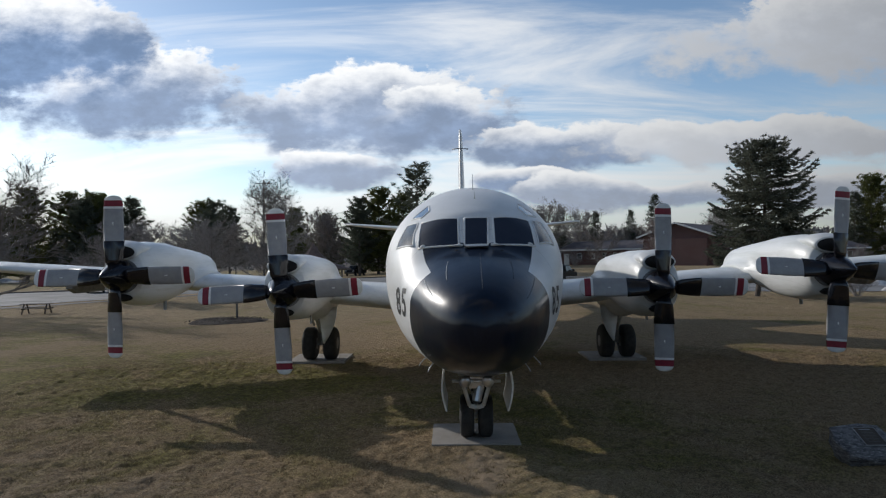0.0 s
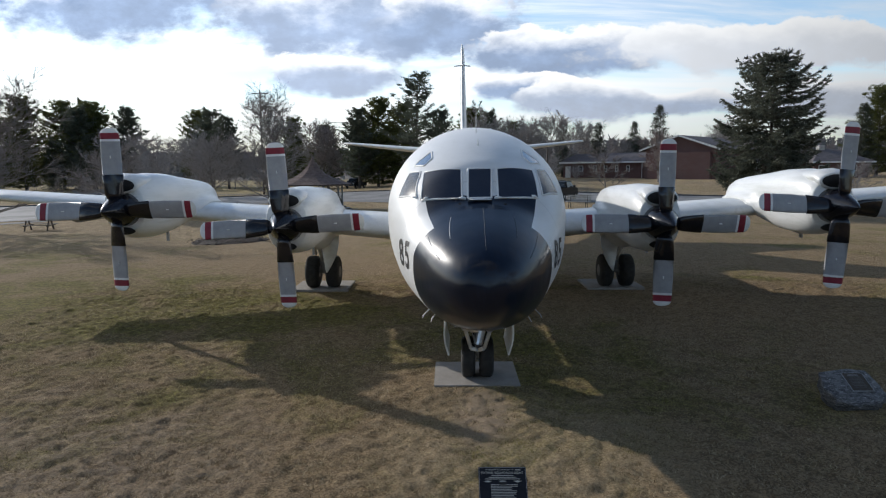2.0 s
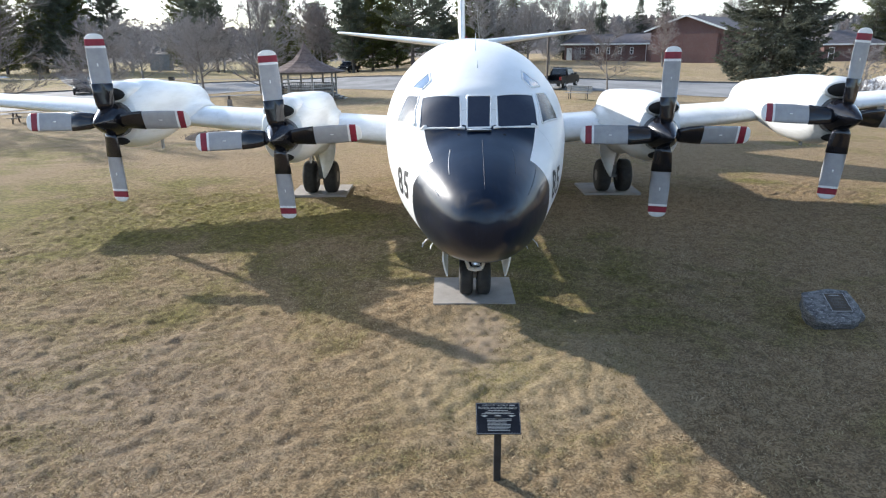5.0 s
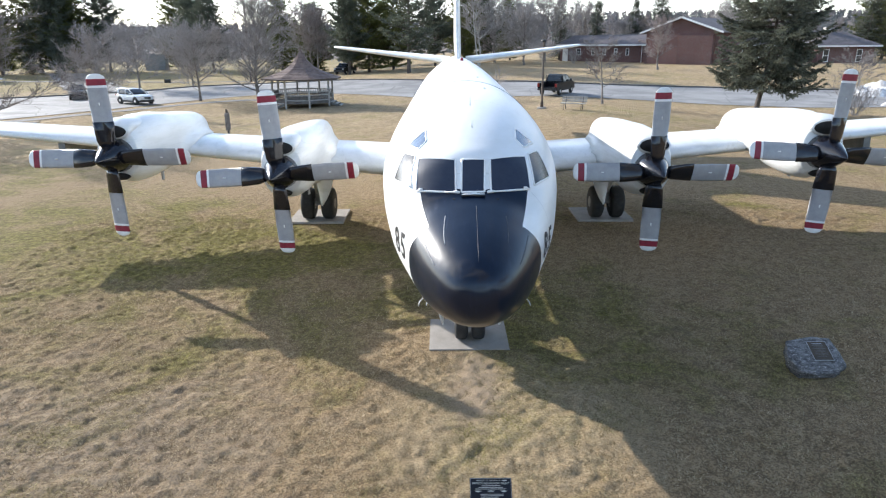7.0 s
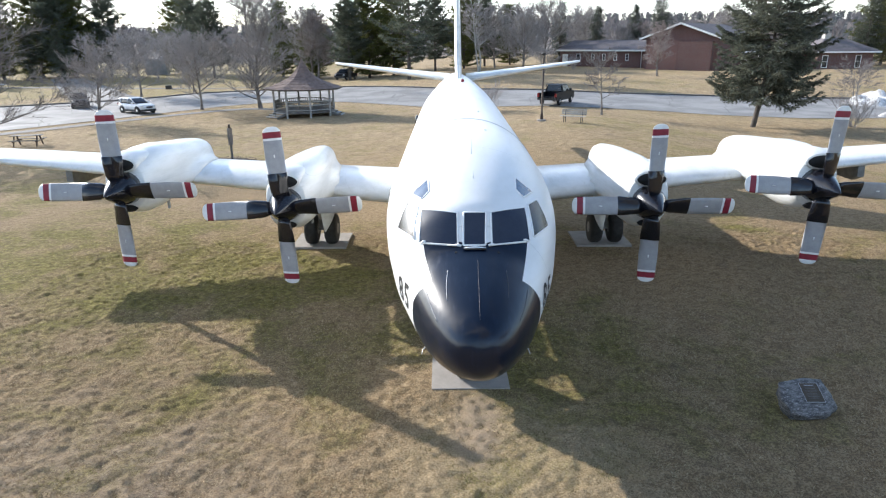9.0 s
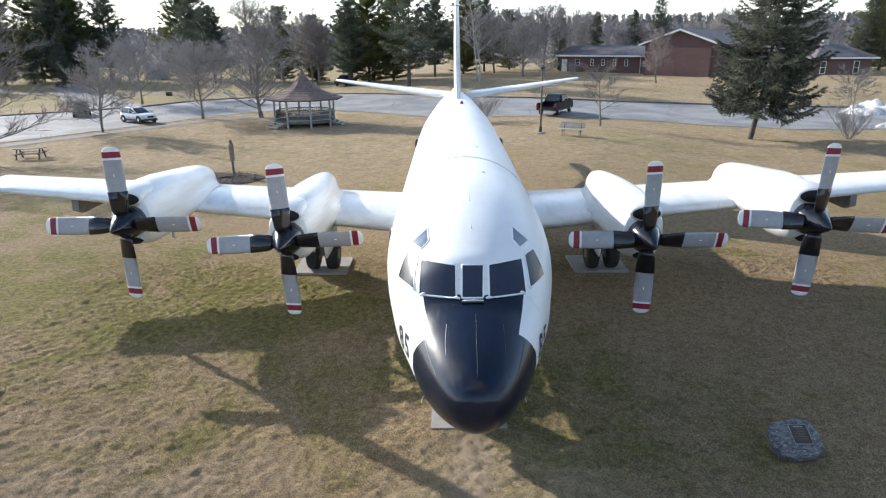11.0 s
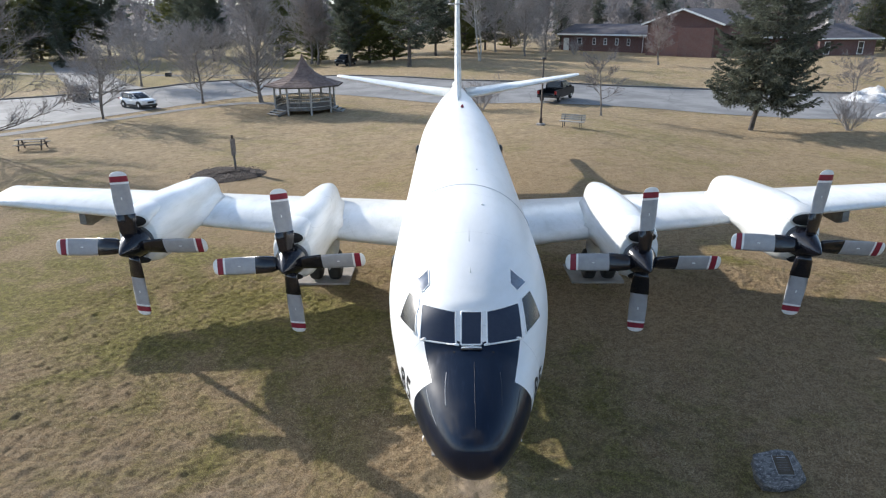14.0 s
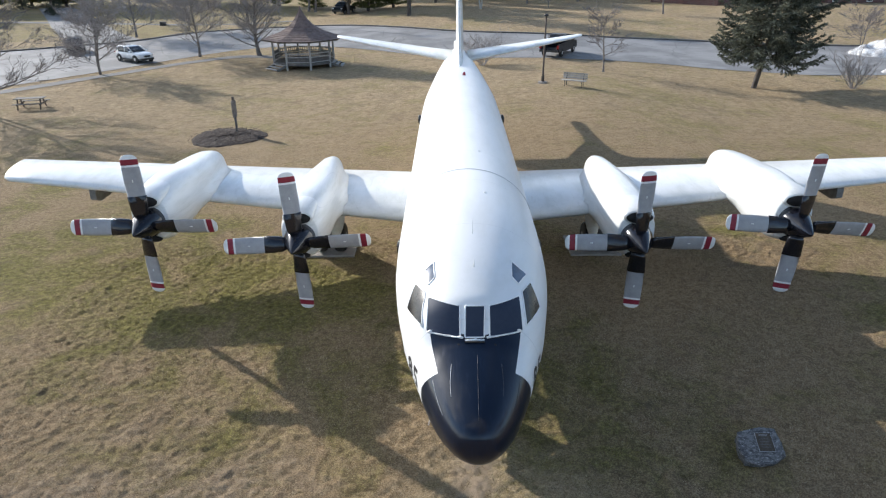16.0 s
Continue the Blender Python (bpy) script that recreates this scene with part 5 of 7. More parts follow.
def lawn_spruce_meshes(seed, h, lean):
    """The big spruce on the lawn: long boughs that sag and turn up at their tips, each a plume of spiky side sprays."""
    r = random.Random(seed)
    wood, green = Soup(), Soup()
    axis = lambda z: Vector((lean * z + 0.25 * math.sin(z * 0.35), 0.1 * math.sin(z * 0.5), z))
    for k in range(10):
        a, b = h * k / 10, h * (k + 1) / 10
        wood.bar(axis(a - (0.3 if k == 0 else 0)), axis(b), h * 0.015 * (1 - k / 10) + 0.025, h * 0.015 * (1 - (k + 1) / 10) + 0.025, 10)
    z = 0.205 * h
    tier = 0
    while z < h * 0.985:
        f = z / h
        reach = float(np.interp(f, (0.15, 0.22, 0.33, 0.42, 0.54, 0.73, 0.86, 0.94, 1.0), (3.0, 3.75, 3.9, 3.65, 4.0, 3.35, 2.45, 1.5, 0.4)))
        n = 8 if f < 0.8 else 7
        for i in range(n):
            az = tier * 1.1 + 2 * math.pi * (i + r.uniform(-0.35, 0.35)) / n
            d = Vector((math.cos(az), math.sin(az), 0))
            s = Vector((-d.y, d.x, 0))
            length = reach * (r.uniform(0.72, 1.10) if r.random() < 0.8 else r.uniform(0.4, 0.7))
            rise = -0.02 + 0.55 * max(f - 0.45, 0) * 1.6 + r.uniform(-0.08, 0.14)
            sag = 0.30 - 0.22 * f
            m = max(3, int(length / 0.30))
            base = axis(z)
            pts = [base + d * (length * t) + Vector((0, 0, length * (rise * t - sag * math.sin(math.pi * min(t * 0.75, 1.0)) * t + 0.22 * max(t - 0.65, 0) ** 1.3 * 2))) for t in [k / m for k in range(m + 1)]]
            for k in range(m):
                wood.bar(pts[k], pts[k + 1], 0.035 * (1 - k / m) + 0.01, 0.035 * (1 - (k + 1) / m) + 0.01, 3)
            for k in range(1, m + 1):
                t = k / m
                if t < 0.22:
                    continue
                along = (pts[k] - pts[k - 1]).normalized()
                for sg in (-1, 1, 0):
                    side = (along * r.uniform(0.55, 0.9) + s * sg * r.uniform(0.55, 0.9) + Vector((0, 0, r.uniform(-0.28, 0.12)))).normalized()
                    ln = (0.30 + 0.26 * length * (1.08 - t)) * r.uniform(0.7, 1.2) * (0.8 if sg == 0 else 1.0)
                    ln = min(ln, 1.15)
                    cnt = int(ln * 23) + 5
                    for q in range(cnt):
                        u = (q + r.random()) / cnt
                        c = pts[k] + side * ln * u + Vector((0, 0, -0.10 * ln * u * u))
                        w, v = frame_at(side)
                        ang = r.uniform(0, 2 * math.pi)
                        nd = (side * r.uniform(0.5, 1.0) + (w * math.cos(ang) + v * math.sin(ang)) * 0.62 + Vector((0, 0, -0.12))).normalized()
                        green.spike(c, nd, nd.cross(rand_dir(r, r.uniform(-1, 1))).normalized(), r.uniform(0.15, 0.28), r.uniform(0.024, 0.040))
        z += r.uniform(0.30, 0.42) * (1.0 if f < 0.8 else 0.7)
        tier += 1
    for _ in range(160):
        c = axis(h * r.uniform(0.95, 1.0))
        nd = rand_dir(r, r.uniform(0.3, 2.0))
        green.spike(c, nd, nd.cross(rand_dir(r, 0.3)).normalized(), r.uniform(0.15, 0.35), 0.03)
    return wood.mesh("trunk", True), green.mesh("crown")


def spruce_meshes(seed, h, width=0.36, bare=0.13, density=1.0, droop=0.25, lean=0.012):
    """Spruce: a cone of drooping boughs, each a flat fan of short needle sprays, ragged at the rim."""
    r = random.Random(seed)
    wood, green = Soup(), Soup()
    for k in range(8):
        a, b = h * k / 8 - 0.2, h * (k + 1) / 8 - 0.2
        wood.bar(Vector((lean * a, 0, a)), Vector((lean * b, 0, b)), h * 0.019 * (1 - k / 8) + 0.02, h * 0.019 * (1 - (k + 1) / 8) + 0.02, 9)
    z = h * bare
    while z < h * 0.99:
        f = (z / h - bare) / (1 - bare)
        reach = h * width * (1 - f) ** 0.66 * (0.72 + 0.28 * min(1.0, f * 5))
        for _ in range(r.randint(5, 7)):
            d = rand_dir(r)
            s = Vector((-d.y, d.x, 0))
            length = reach * r.uniform(0.5, 1.2) + 0.15
            rise = r.uniform(0.0, 0.3) + 0.5 * f
            n = max(3, int(length / 0.28))
            pts = [Vector((lean * z, 0, z)) + d * (length * t) + Vector((0, 0, length * (rise * t * 0.6 - droop * 1.5 * t * t + 0.35 * max(t - 0.6, 0) ** 2 * droop * 8))) for t in [k / n for k in range(n + 1)]]
            for a, b in zip(pts, pts[1:]):
                wood.bar(a, b, 0.02, 0.015, 3)
            for k in range(1, n + 1):
                t = k / n
                fan = min(0.9, length * 0.35) * (1.15 - t) + 0.15
                for _ in range(int(11 * density)):
                    side = r.uniform(-1, 1)
                    c = pts[k] + s * (side * fan * 0.75) + Vector((r.gauss(0, 0.05), r.gauss(0, 0.05), r.gauss(-0.14 * abs(side), 0.14)))
                    nd = (d * r.uniform(0.3, 1.0) + s * side * 0.9 + Vector((0, 0, r.uniform(-0.75, 0.25)))).normalized()
                    green.leaf(c, nd, nd.cross(Vector((r.uniform(-0.6, 0.6), r.uniform(-0.6, 0.6), 1))).normalized(), r.uniform(0.18, 0.38), r.uniform(0.03, 0.055))
        z += h * r.uniform(0.017, 0.030)
    return wood.mesh("trunk", True), green.mesh("crown")


def tree_thing(name, meshes, mats, x, y, scale, turn, label, category, group=""):
    ob = root(name, x, y, ground_z(x, y), turn, label, category, group)
    place("trunk", meshes[0], mats[0], ob)
    place("crown", meshes[1], mats[1], ob)
    ob.matrix_basis = ob.matrix_basis @ Matrix.Scale(scale, 4)
    return ob


OAK = hardwood_meshes(11, 14.2, 0.36, 0.10, "vase", limbs=64, fine=1.05, lean=0.03, rise=1.12, stout=1.15)
WIDE = hardwood_meshes(19, 12.0, 0.52, 0.08, "vase", limbs=36, fine=0.95, stems=2, rise=0.8)
HARD = [hardwood_meshes(12, 10.0, 0.48, 0.16, "oval", limbs=34, rise=0.9), hardwood_meshes(17, 10.0, 0.38, 0.14, "oval", limbs=36), hardwood_meshes(23, 10.0, 0.50, 0.16, "vase", stems=3, limbs=36, rise=0.85),
        hardwood_meshes(29, 10.0, 0.25, 0.2, "oval", limbs=30, lean=0.08), hardwood_meshes(33, 10.0, 0.34, 0.06, "cone", limbs=60, rise=0.7)]
SAPLING = hardwood_meshes(41, 5.6, 0.46, 0.3, "vase", limbs=14, lean=0.12, rise=0.9, fine=0.72)
CRAB = hardwood_meshes(43, 4.9, 0.72, 0.22, "vase", stems=3, limbs=24, rise=0.7, fine=0.75)
BIRCH = hardwood_meshes(47, 13.5, 0.17, 0.3, "oval", stems=2, limbs=30, lean=0.02, fine=0.9, stout=0.8)
PINE = [pine_meshes(31, 17.0, 0.34, 0.12, 1.3), pine_meshes(35, 17.0, 0.35, 0.05, 1.25), pine_meshes(38, 17.0, 0.30, 0.18, 1.25), pine_meshes(40, 17.0, 0.30, 0.16, 1.1, 0.022)]
SPRUCE_BIG = lawn_spruce_meshes(51, 12.15, 0.075)
SPRUCE = [spruce_meshes(52, 12.0, 0.25, 0.05, 1.1, 0.2), spruce_meshes(55, 12.0, 0.21, 0.04, 1.1, 0.25)]
BUSH = [bare_tree_meshes(61, 2.4, stems=14, levels=5, twig_len=0.25), bare_tree_meshes(64, 2.4, stems=16, levels=5, twig_len=0.3)]

tree_thing("spruce_tree", SPRUCE_BIG, ("pine_bark", "spruce_needle"), 23.4, 33.9, 1.0, 0, "tall dense green spruce with bare lower trunk on the lawn", "tree")
for x, y, mesh, s, turn, mat, lab in (
        (-32.8, 28.5, WIDE, 1.0, 200, "twig_dark", "large leafless tree beside the picnic table"), (-32.1, 43.6, HARD[2], 0.82, 80, "twig", "young spreading leafless tree by the footpath"),
        (-26.5, 53.8, HARD[0], 0.90, 150, "twig", "slim leafless tree by the road"), (-20.2, 54.0, OAK, 1.0, 220, "twig", "large dense leafless tree behind the gazebo"),
        (-40.5, 70.4, HARD[0], 0.95, 15, "twig_red", "bushy brown leafless tree beyond the road"), (-36.0, 77.0, HARD[1], 0.85, 95, "twig", "bare tree beyond the road"),
        (-66.0, 121.0, HARD[4], 1.06, 10, "twig_red", "conical brown leafless larch on the far lawn"), (-25.3, 108.0, HARD[1], 1.42, 60, "twig_dark", "tall bare tree before the far pines"),
        (30.8, 80.4, HARD[3], 0.80, 200, "twig_red", "slender bare tree before the brick building"), (44.1, 54.9, CRAB, 1.0, 60, "twig_dark", "small spreading bare tree by the snow heap"),
        (12.7, 38.2, SAPLING, 1.0, 300, "twig_dark", "leaning bare sapling near the bench"), (16.2, 92.5, HARD[0], 0.46, 120, "twig", "low bare tree beside the brick building"),
        (15.4, 116.0, HARD[1], 1.30, 20, "twig", "tall bare tree beside the brick building"), (20.2, 118.5, HARD[0], 1.45, 250, "twig_dark", "tall bare tree behind the brick building"),
        (9.5, 112.0, HARD[1], 1.25, 140, "twig_dark", "bare tree before the far pines"), (38.0, 126.0, HARD[0], 0.95, 0, "twig_red", "round brown bare tree behind the roof"),
        (30.0, 130.0, HARD[1], 1.30, 200, "twig_red", "tall bare tree behind the roof")):
    tree_thing("bare_tree", mesh, ("bark", mat), x, y, s, turn, lab, "tree")
tree_thing("birch_tree", BIRCH, ("birch_bark", "twig"), 5.3, 90.8, 1.0, 40, "double-stemmed pale birch without leaves", "tree")
for x, y, k, s, lab in ((31.0, 33.7, 0, 1.0, "round leafless bush near the kerb"), (3.0, 43.5, 1, 1.15, "wide leafless shrub beside the road"), (39.0, 60.0, 1, 0.7, "low bare shrub beyond the road"), (23.2, 104.2, 0, 1.0, "dark round bush before the brick wall")):
    tree_thing("bush", BUSH[k], ("twig", "twig"), x, y, s, 30 * k, lab, "bush")

_r = random.Random(5)
WOODS = "trees at the edge of the park"
for x, y, s, k in ((-5.8, 86, 1.02, 3), (-13.5, 100, 0.9, 1), (-16.5, 97, 0.8, 2), (-9.5, 104, 0.85, 1), (-2, 108, 0.78, 2), (3.5, 112, 0.8, 1), (8, 120, 0.8, 0), (-25, 112, 0.72, 1), (-62, 140, 1.05, 1), (-54, 128, 1.0, 0), (-88, 128, 1.12, 1), (-80, 122, 1.0, 0), (-74, 130, 1.05, 2), (-96, 118, 0.9, 1), (-47, 118, 0.85, 2), (-34, 122, 0.85, 1), (-112, 120, 0.9, 0), (14, 128, 0.7, 1), (-20, 125, 0.8, 0), (84, 112, 1.0, 1), (92, 104, 1.05, 0), (-90, 118, 1.12, 1), (-84, 133, 1.15, 0), (-79, 125, 1.08, 1)):
    tree_thing("pine_tree", PINE[k], ("pine_bark", "pine_needle_yellow" if (x, y) == (-13.5, 100) else "pine_needle"), x, y, s, _r.uniform(0, 360), "dark green pine with open tiers of limbs", "tree", WOODS)
for x, y, s, k in ((44.3, 122, 1.25, 0), (31.8, 125, 1.0, 1), (24, 124, 1.05, 1), (78, 108, 1.15, 0), (70, 118, 1.0, 1), (40, 126, 1.02, 1), (-70, 104, 0.8, 1), (-84, 98, 0.95, 0), (54, 135, 0.7, 1), (-88, 145, 1.0, 0), (-84.2, 118.5, 0.88, 0)):
    tree_thing("spruce_tree", SPRUCE[k], ("pine_bark", "pine_needle"), x, y, s, _r.uniform(0, 360), "dark pointed spruce at the park's edge", "tree", WOODS)
for k in range(14):
    x = _r.uniform(-115, 75)
    y = _r.uniform(92, 135) + (8 if 15 < x < 75 else 0) * 2
    if 15 < x < 80 and y < 124:
        y += 26
    tree_thing("bare_tree", HARD[_r.choice((0, 1, 1, 3))], ("bark", _r.choice(("twig", "twig_red"))), x, y, _r.uniform(0.9, 1.4), _r.uniform(0, 360), "tall leafless tree at the park's edge", "tree", WOODS)


def far_woods():
    """The wooded rise on the horizon, tree by tree in loose sprays."""
    r = random.Random(9)
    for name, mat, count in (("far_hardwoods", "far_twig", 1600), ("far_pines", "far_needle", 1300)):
        s = Soup()
        for _ in range(count):
            near = r.random() < 0.05
            y = r.uniform(190, 330) if near else 480 + 720 * r.random() ** 0.9
            x = r.uniform(-1.0, 1.0) * (y * 0.80 + 30)
            if r.random() < 0.22:  # unseen trees behind the lawn, added to darken what the nose reflects
                a = r.uniform(0.75, 2.4)
                x, y = 190 * math.cos(a) * r.uniform(0.7, 1.1), -15 - 150 * math.sin(a) * r.uniform(0.5, 1.0)
            h = r.uniform(9, 13)
            w = h * r.uniform(0.2, 0.32)
            z = ground_z(x, y)
            for _ in range(48 if near else 26):
                f = r.random() ** 0.8
                if name == "far_pines":
                    q = w * (1 - f) * 1.1 + 0.2
                    d = rand_dir(r, r.uniform(-0.5, 0.4))
                    ln, wd = h * r.uniform(0.10, 0.2), h * r.uniform(0.02, 0.05)
                else:
                    q = w * math.sin(math.pi * min(0.2 + f * 0.78, 1.0)) * 1.1
                    d = rand_dir(r, r.uniform(0.6, 2.5))
                    ln, wd = h * r.uniform(0.14, 0.30), h * r.uniform(0.008, 0.022)
                o = rand_dir(r) * (q * math.sqrt(r.random()))
                s.spike(Vector((x, y, z + h * f * 0.9)) + o, d, d.cross(Vector((0.2, 1, 0.1))).normalized(), ln * (1.0 if near else 1.5), wd * (1.5 if near else 3.0))
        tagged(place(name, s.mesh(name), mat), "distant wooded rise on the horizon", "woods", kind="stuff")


far_woods()

# ---- road, path and kerbs ----
def spline(pts, n):
    """n points along a smooth line through pts."""
    p = [Vector((*q, 0)) for q in pts]
    d = [0.0]
    for a, b in zip(p, p[1:]):
        d.append(d[-1] + (b - a).length)
    out = []
    for k in range(n):
        s = d[-1] * k / (n - 1)
        i = max(j for j in range(len(p) - 1) if d[j] <= s + 1e-9)
        t = (s - d[i]) / (d[i + 1] - d[i])
        a, b, c, e = p[max(i - 1, 0)], p[i], p[i + 1], p[min(i + 2, len(p) - 1)]
        out.append(0.5 * ((2 * b) + (c - a) * t + (2 * a - 5 * b + 4 * c - e) * t * t + (3 * b - a - 3 * c + e) * t ** 3))
    return out


ROAD_NEAR = [(-70, 14), (-52, 26), (-40, 35.5), (-33, 44.5), (-28.3, 52.0), (-23, 58.5), (-16, 60), (-8, 55.5), (-1, 49.6), (4.5, 47.0), (11, 45.6), (19, 45.2), (24, 42.6), (28, 40.8), (33, 39.3), (48, 40.5), (80, 46)]
ROAD_FAR = [(-95, 38), (-70, 47), (-52, 57), (-43, 63), (-38.5, 67), (-34, 74.5), (-26, 79), (-16, 78), (-7, 72), (1, 66), (7.5, 63), (17.2, 61), (24, 59.8), (30, 58.2), (38.5, 56), (50, 55.5), (80, 60)]


def ribbon(name, near, far, n, m, lift, mat, label, cat):
    a, b = spline(near, n), spline(far, n)
    verts, faces = [], []
    for p, q in zip(a, b):
        for k in range(m + 1):
            c = p.lerp(q, k / m)
            verts.append((c.x, c.y, ground_z(c.x, c.y) + lift))
    for i in range(n - 1):
        for k in range(m):
            j = i * (m + 1) + k
            faces.append((j, j + 1, j + m + 2, j + m + 1))
    tagged(place(name, mesh_of(name, verts, faces, True), mat), label, cat, kind="structure")


def kerb(line, w, h, label, n=160):
    pts = spline(line, n)
    rings = []
    for i, p in enumerate(pts):
        d = (pts[min(i + 1, n - 1)] - pts[max(i - 1, 0)]).normalized()
        s = Vector((-d.y, d.x, 0))
        z = ground_z(p.x, p.y)
        rings.append([(p.x - s.x * w / 2, p.y - s.y * w / 2, z - 0.1), (p.x + s.x * w / 2, p.y + s.y * w / 2, z - 0.1), (p.x + s.x * w / 2, p.y + s.y * w / 2, z + h), (p.x - s.x * w / 2, p.y - s.y * w / 2, z + h)])
    bm = bmesh.new()
    loft(bm, rings)
    tagged(part("kerb", bm, "kerb_stone"), label, "kerb", kind="structure")


ribbon("road", ROAD_NEAR, ROAD_FAR, 140, 10, 0.035, "asphalt", "pale worn asphalt road with fine cracks", "road")
kerb(ROAD_FAR, 0.35, 0.17, "dark stone kerb along the far side of the road")
PATH_A = [(-62, 18), (-46, 28.5), (-38.5, 35.0), (-32.2, 43.0), (-27.2, 50.0), (-22.5, 54.2), (-18, 53.5)]
PATH_B = [(-61, 16.8), (-45, 27.2), (-37.4, 33.9), (-31.1, 42.0), (-26.2, 49.0), (-21.8, 52.6), (-18, 52.0)]
ribbon("path", PATH_A, PATH_B, 60, 3, 0.03, "path_grey", "narrow grey footpath across the lawn", "path")
ribbon("path", [(-100, 92), (-70, 92), (-48, 88), (-36, 86), (-24, 90)], [(-100, 89), (-70, 89.5), (-48, 86), (-36, 84.4), (-24, 88)], 40, 2, 0.04, "path_grey", "narrow grey footpath beyond the road", "path")

ribbon("path", [(-44.5, 62.5), (-50, 70), (-58, 82), (-68, 98), (-82, 120)], [(-38.5, 67.5), (-44, 74), (-52, 86), (-62, 101), (-76, 122)], 40, 4, 0.045, "asphalt", "pale asphalt driveway beyond the road", "driveway")

# ---- gazebo ----
def bar(name, p, q, w, h, mat, parent, label=""):
    """A squared timber from p to q."""
    p, q = Vector(p), Vector(q)
    u, v = frame_at(q - p)
    bm = bmesh.new()
    loft(bm, [[c + u * (sx * w / 2) + v * (sy * h / 2) for sx, sy in ((-1, -1), (1, -1), (1, 1), (-1, 1))] for c in (p, q)])
    return part(name, bm, mat, parent, label)


def ngon(n, r, turn):
    return [Vector((r * math.cos(radians(turn) + 2 * math.pi * k / n), r * math.sin(radians(turn) + 2 * math.pi * k / n), 0)) for k in range(n)]


def build_gazebo(x, y, turn):
    gz = root("gazebo", x, y, ground_z(x, y), 0, "weathered octagonal wooden gazebo with brown shingled roof", "gazebo")
    n, rf, floor = 8, 2.95, 0.55
    c = ngon(n, rf, turn)
    bm = bmesh.new()
    loft(bm, [[p + Vector((0, 0, z)) for p in c] for z in (floor - 0.17, floor)])
    part("floor_rim", bm, "weathered_wood", gz, "grey weathered deck")
    # floor boards
    r_in = rf * math.cos(math.pi / n)
    for k in range(20):
        w = 2 * r_in / 20
        yy = -r_in + w * (k + 0.5)
        half = min(rf * 0.92, math.sqrt(max(rf * rf - yy * yy, 0.2)) - 0.1)
        bm = bmesh.new()
        box(bm, (-half, yy - w * 0.46, floor + 0.004), (half, yy + w * 0.46, floor + 0.03))
        part("floor_board", bm, "weathered_wood", gz)
    skip = STEPS_AT
    for k in range(n):
        p, q = c[k], c[(k + 1) % n]
        bar("post", p * 0.98 + Vector((0, 0, -0.1)), p * 0.98 + Vector((0, 0, 2.75)), 0.16, 0.16, "white_wood", gz, "square pale grey post")
        bar("beam", p * 0.98 + Vector((0, 0, 2.66)), q * 0.98 + Vector((0, 0, 2.66)), 0.09, 0.22, "white_wood", gz)
        if k in skip:
            d = ((p + q) / 2).normalized()
            s = (q - p).normalized()
            for i in range(3):
                m = (p + q) / 2 + d * (0.18 + 0.36 * i)
                bar("step", m - s * 0.95 + Vector((0, 0, floor - 0.14 - 0.16 * i)), m + s * 0.95 + Vector((0, 0, floor - 0.14 - 0.16 * i)), 0.32, 0.06, "white_wood", gz, "grey wooden step")
            for sg in (-0.93, 0.93):
                m = (p + q) / 2 + s * sg
                bar("step_stringer", m + Vector((0, 0, floor - 0.22)), m + d * 0.95 + Vector((0, 0, 0.02)), 0.06, 0.2, "weathered_wood", gz)
            continue
        a, b = p.lerp(q, 0.04) * 0.98, p.lerp(q, 0.96) * 0.98
        for zz in (0.14, 0.60, 0.92):
            bar("rail", a + Vector((0, 0, floor + zz)), b + Vector((0, 0, floor + zz)), 0.06, 0.09, "white_wood", gz)
        for i in range(16):
            m = a.lerp(b, (i + 0.5) / 16)
            bar("baluster", m + Vector((0, 0, floor + 0.14)), m + Vector((0, 0, floor + 0.60)), 0.055, 0.055, "weathered_wood", gz)
        for i in range(9):
            m = a.lerp(b, (i + 0.5) / 9)
            bar("baluster", m + Vector((0, 0, floor + 0.64)), m + Vector((0, 0, floor + 0.90)), 0.055, 0.055, "weathered_wood", gz)
        # bench along the inside
        bar("seat", p * 0.86 + Vector((0, 0, floor + 0.45)), q * 0.86 + Vector((0, 0, floor + 0.45)), 0.4, 0.05, "weathered_wood", gz)
    # bell-shaped roof in courses
    prof = [(3.85, 2.62), (3.0, 2.88), (2.1, 3.20), (1.3, 3.62), (0.7, 4.18), (0.28, 4.8), (0.04, 5.28)]
    for k in range(n):
        a0 = radians(turn) + 2 * math.pi * k / n
        a1 = a0 + 2 * math.pi / n
        bm = bmesh.new()
        rows = 16
        last = None
        for i in range(rows):
            f0, f1 = i / rows, (i + 1) / rows
            r0, z0 = np.interp(f0, [j / 6 for j in range(7)], [q[0] for q in prof]), np.interp(f0, [j / 6 for j in range(7)], [q[1] for q in prof])
            r1, z1 = np.interp(f1, [j / 6 for j in range(7)], [q[0] for q in prof]), np.interp(f1, [j / 6 for j in range(7)], [q[1] for q in prof])
            lo = [Vector((r0 * math.cos(a), r0 * math.sin(a), z0)) for a in (a0, a1)]
            hi = [Vector((r1 * math.cos(a), r1 * math.sin(a), z1)) for a in (a0, a1)]
            up = Vector((0, 0, 0.03))
            v = (last or [bm.verts.new(q) for q in (lo[0] - up * 0.5, lo[1] - up * 0.5)]) + [bm.verts.new(q) for q in (lo[1] + up, lo[0] + up, hi[1] + up * 0.1, hi[0] + up * 0.1)]
            bm.faces.new((v[0], v[1], v[2], v[3]))
            bm.faces.new((v[3], v[2], v[4], v[5]))
            last = [v[5], v[4]]
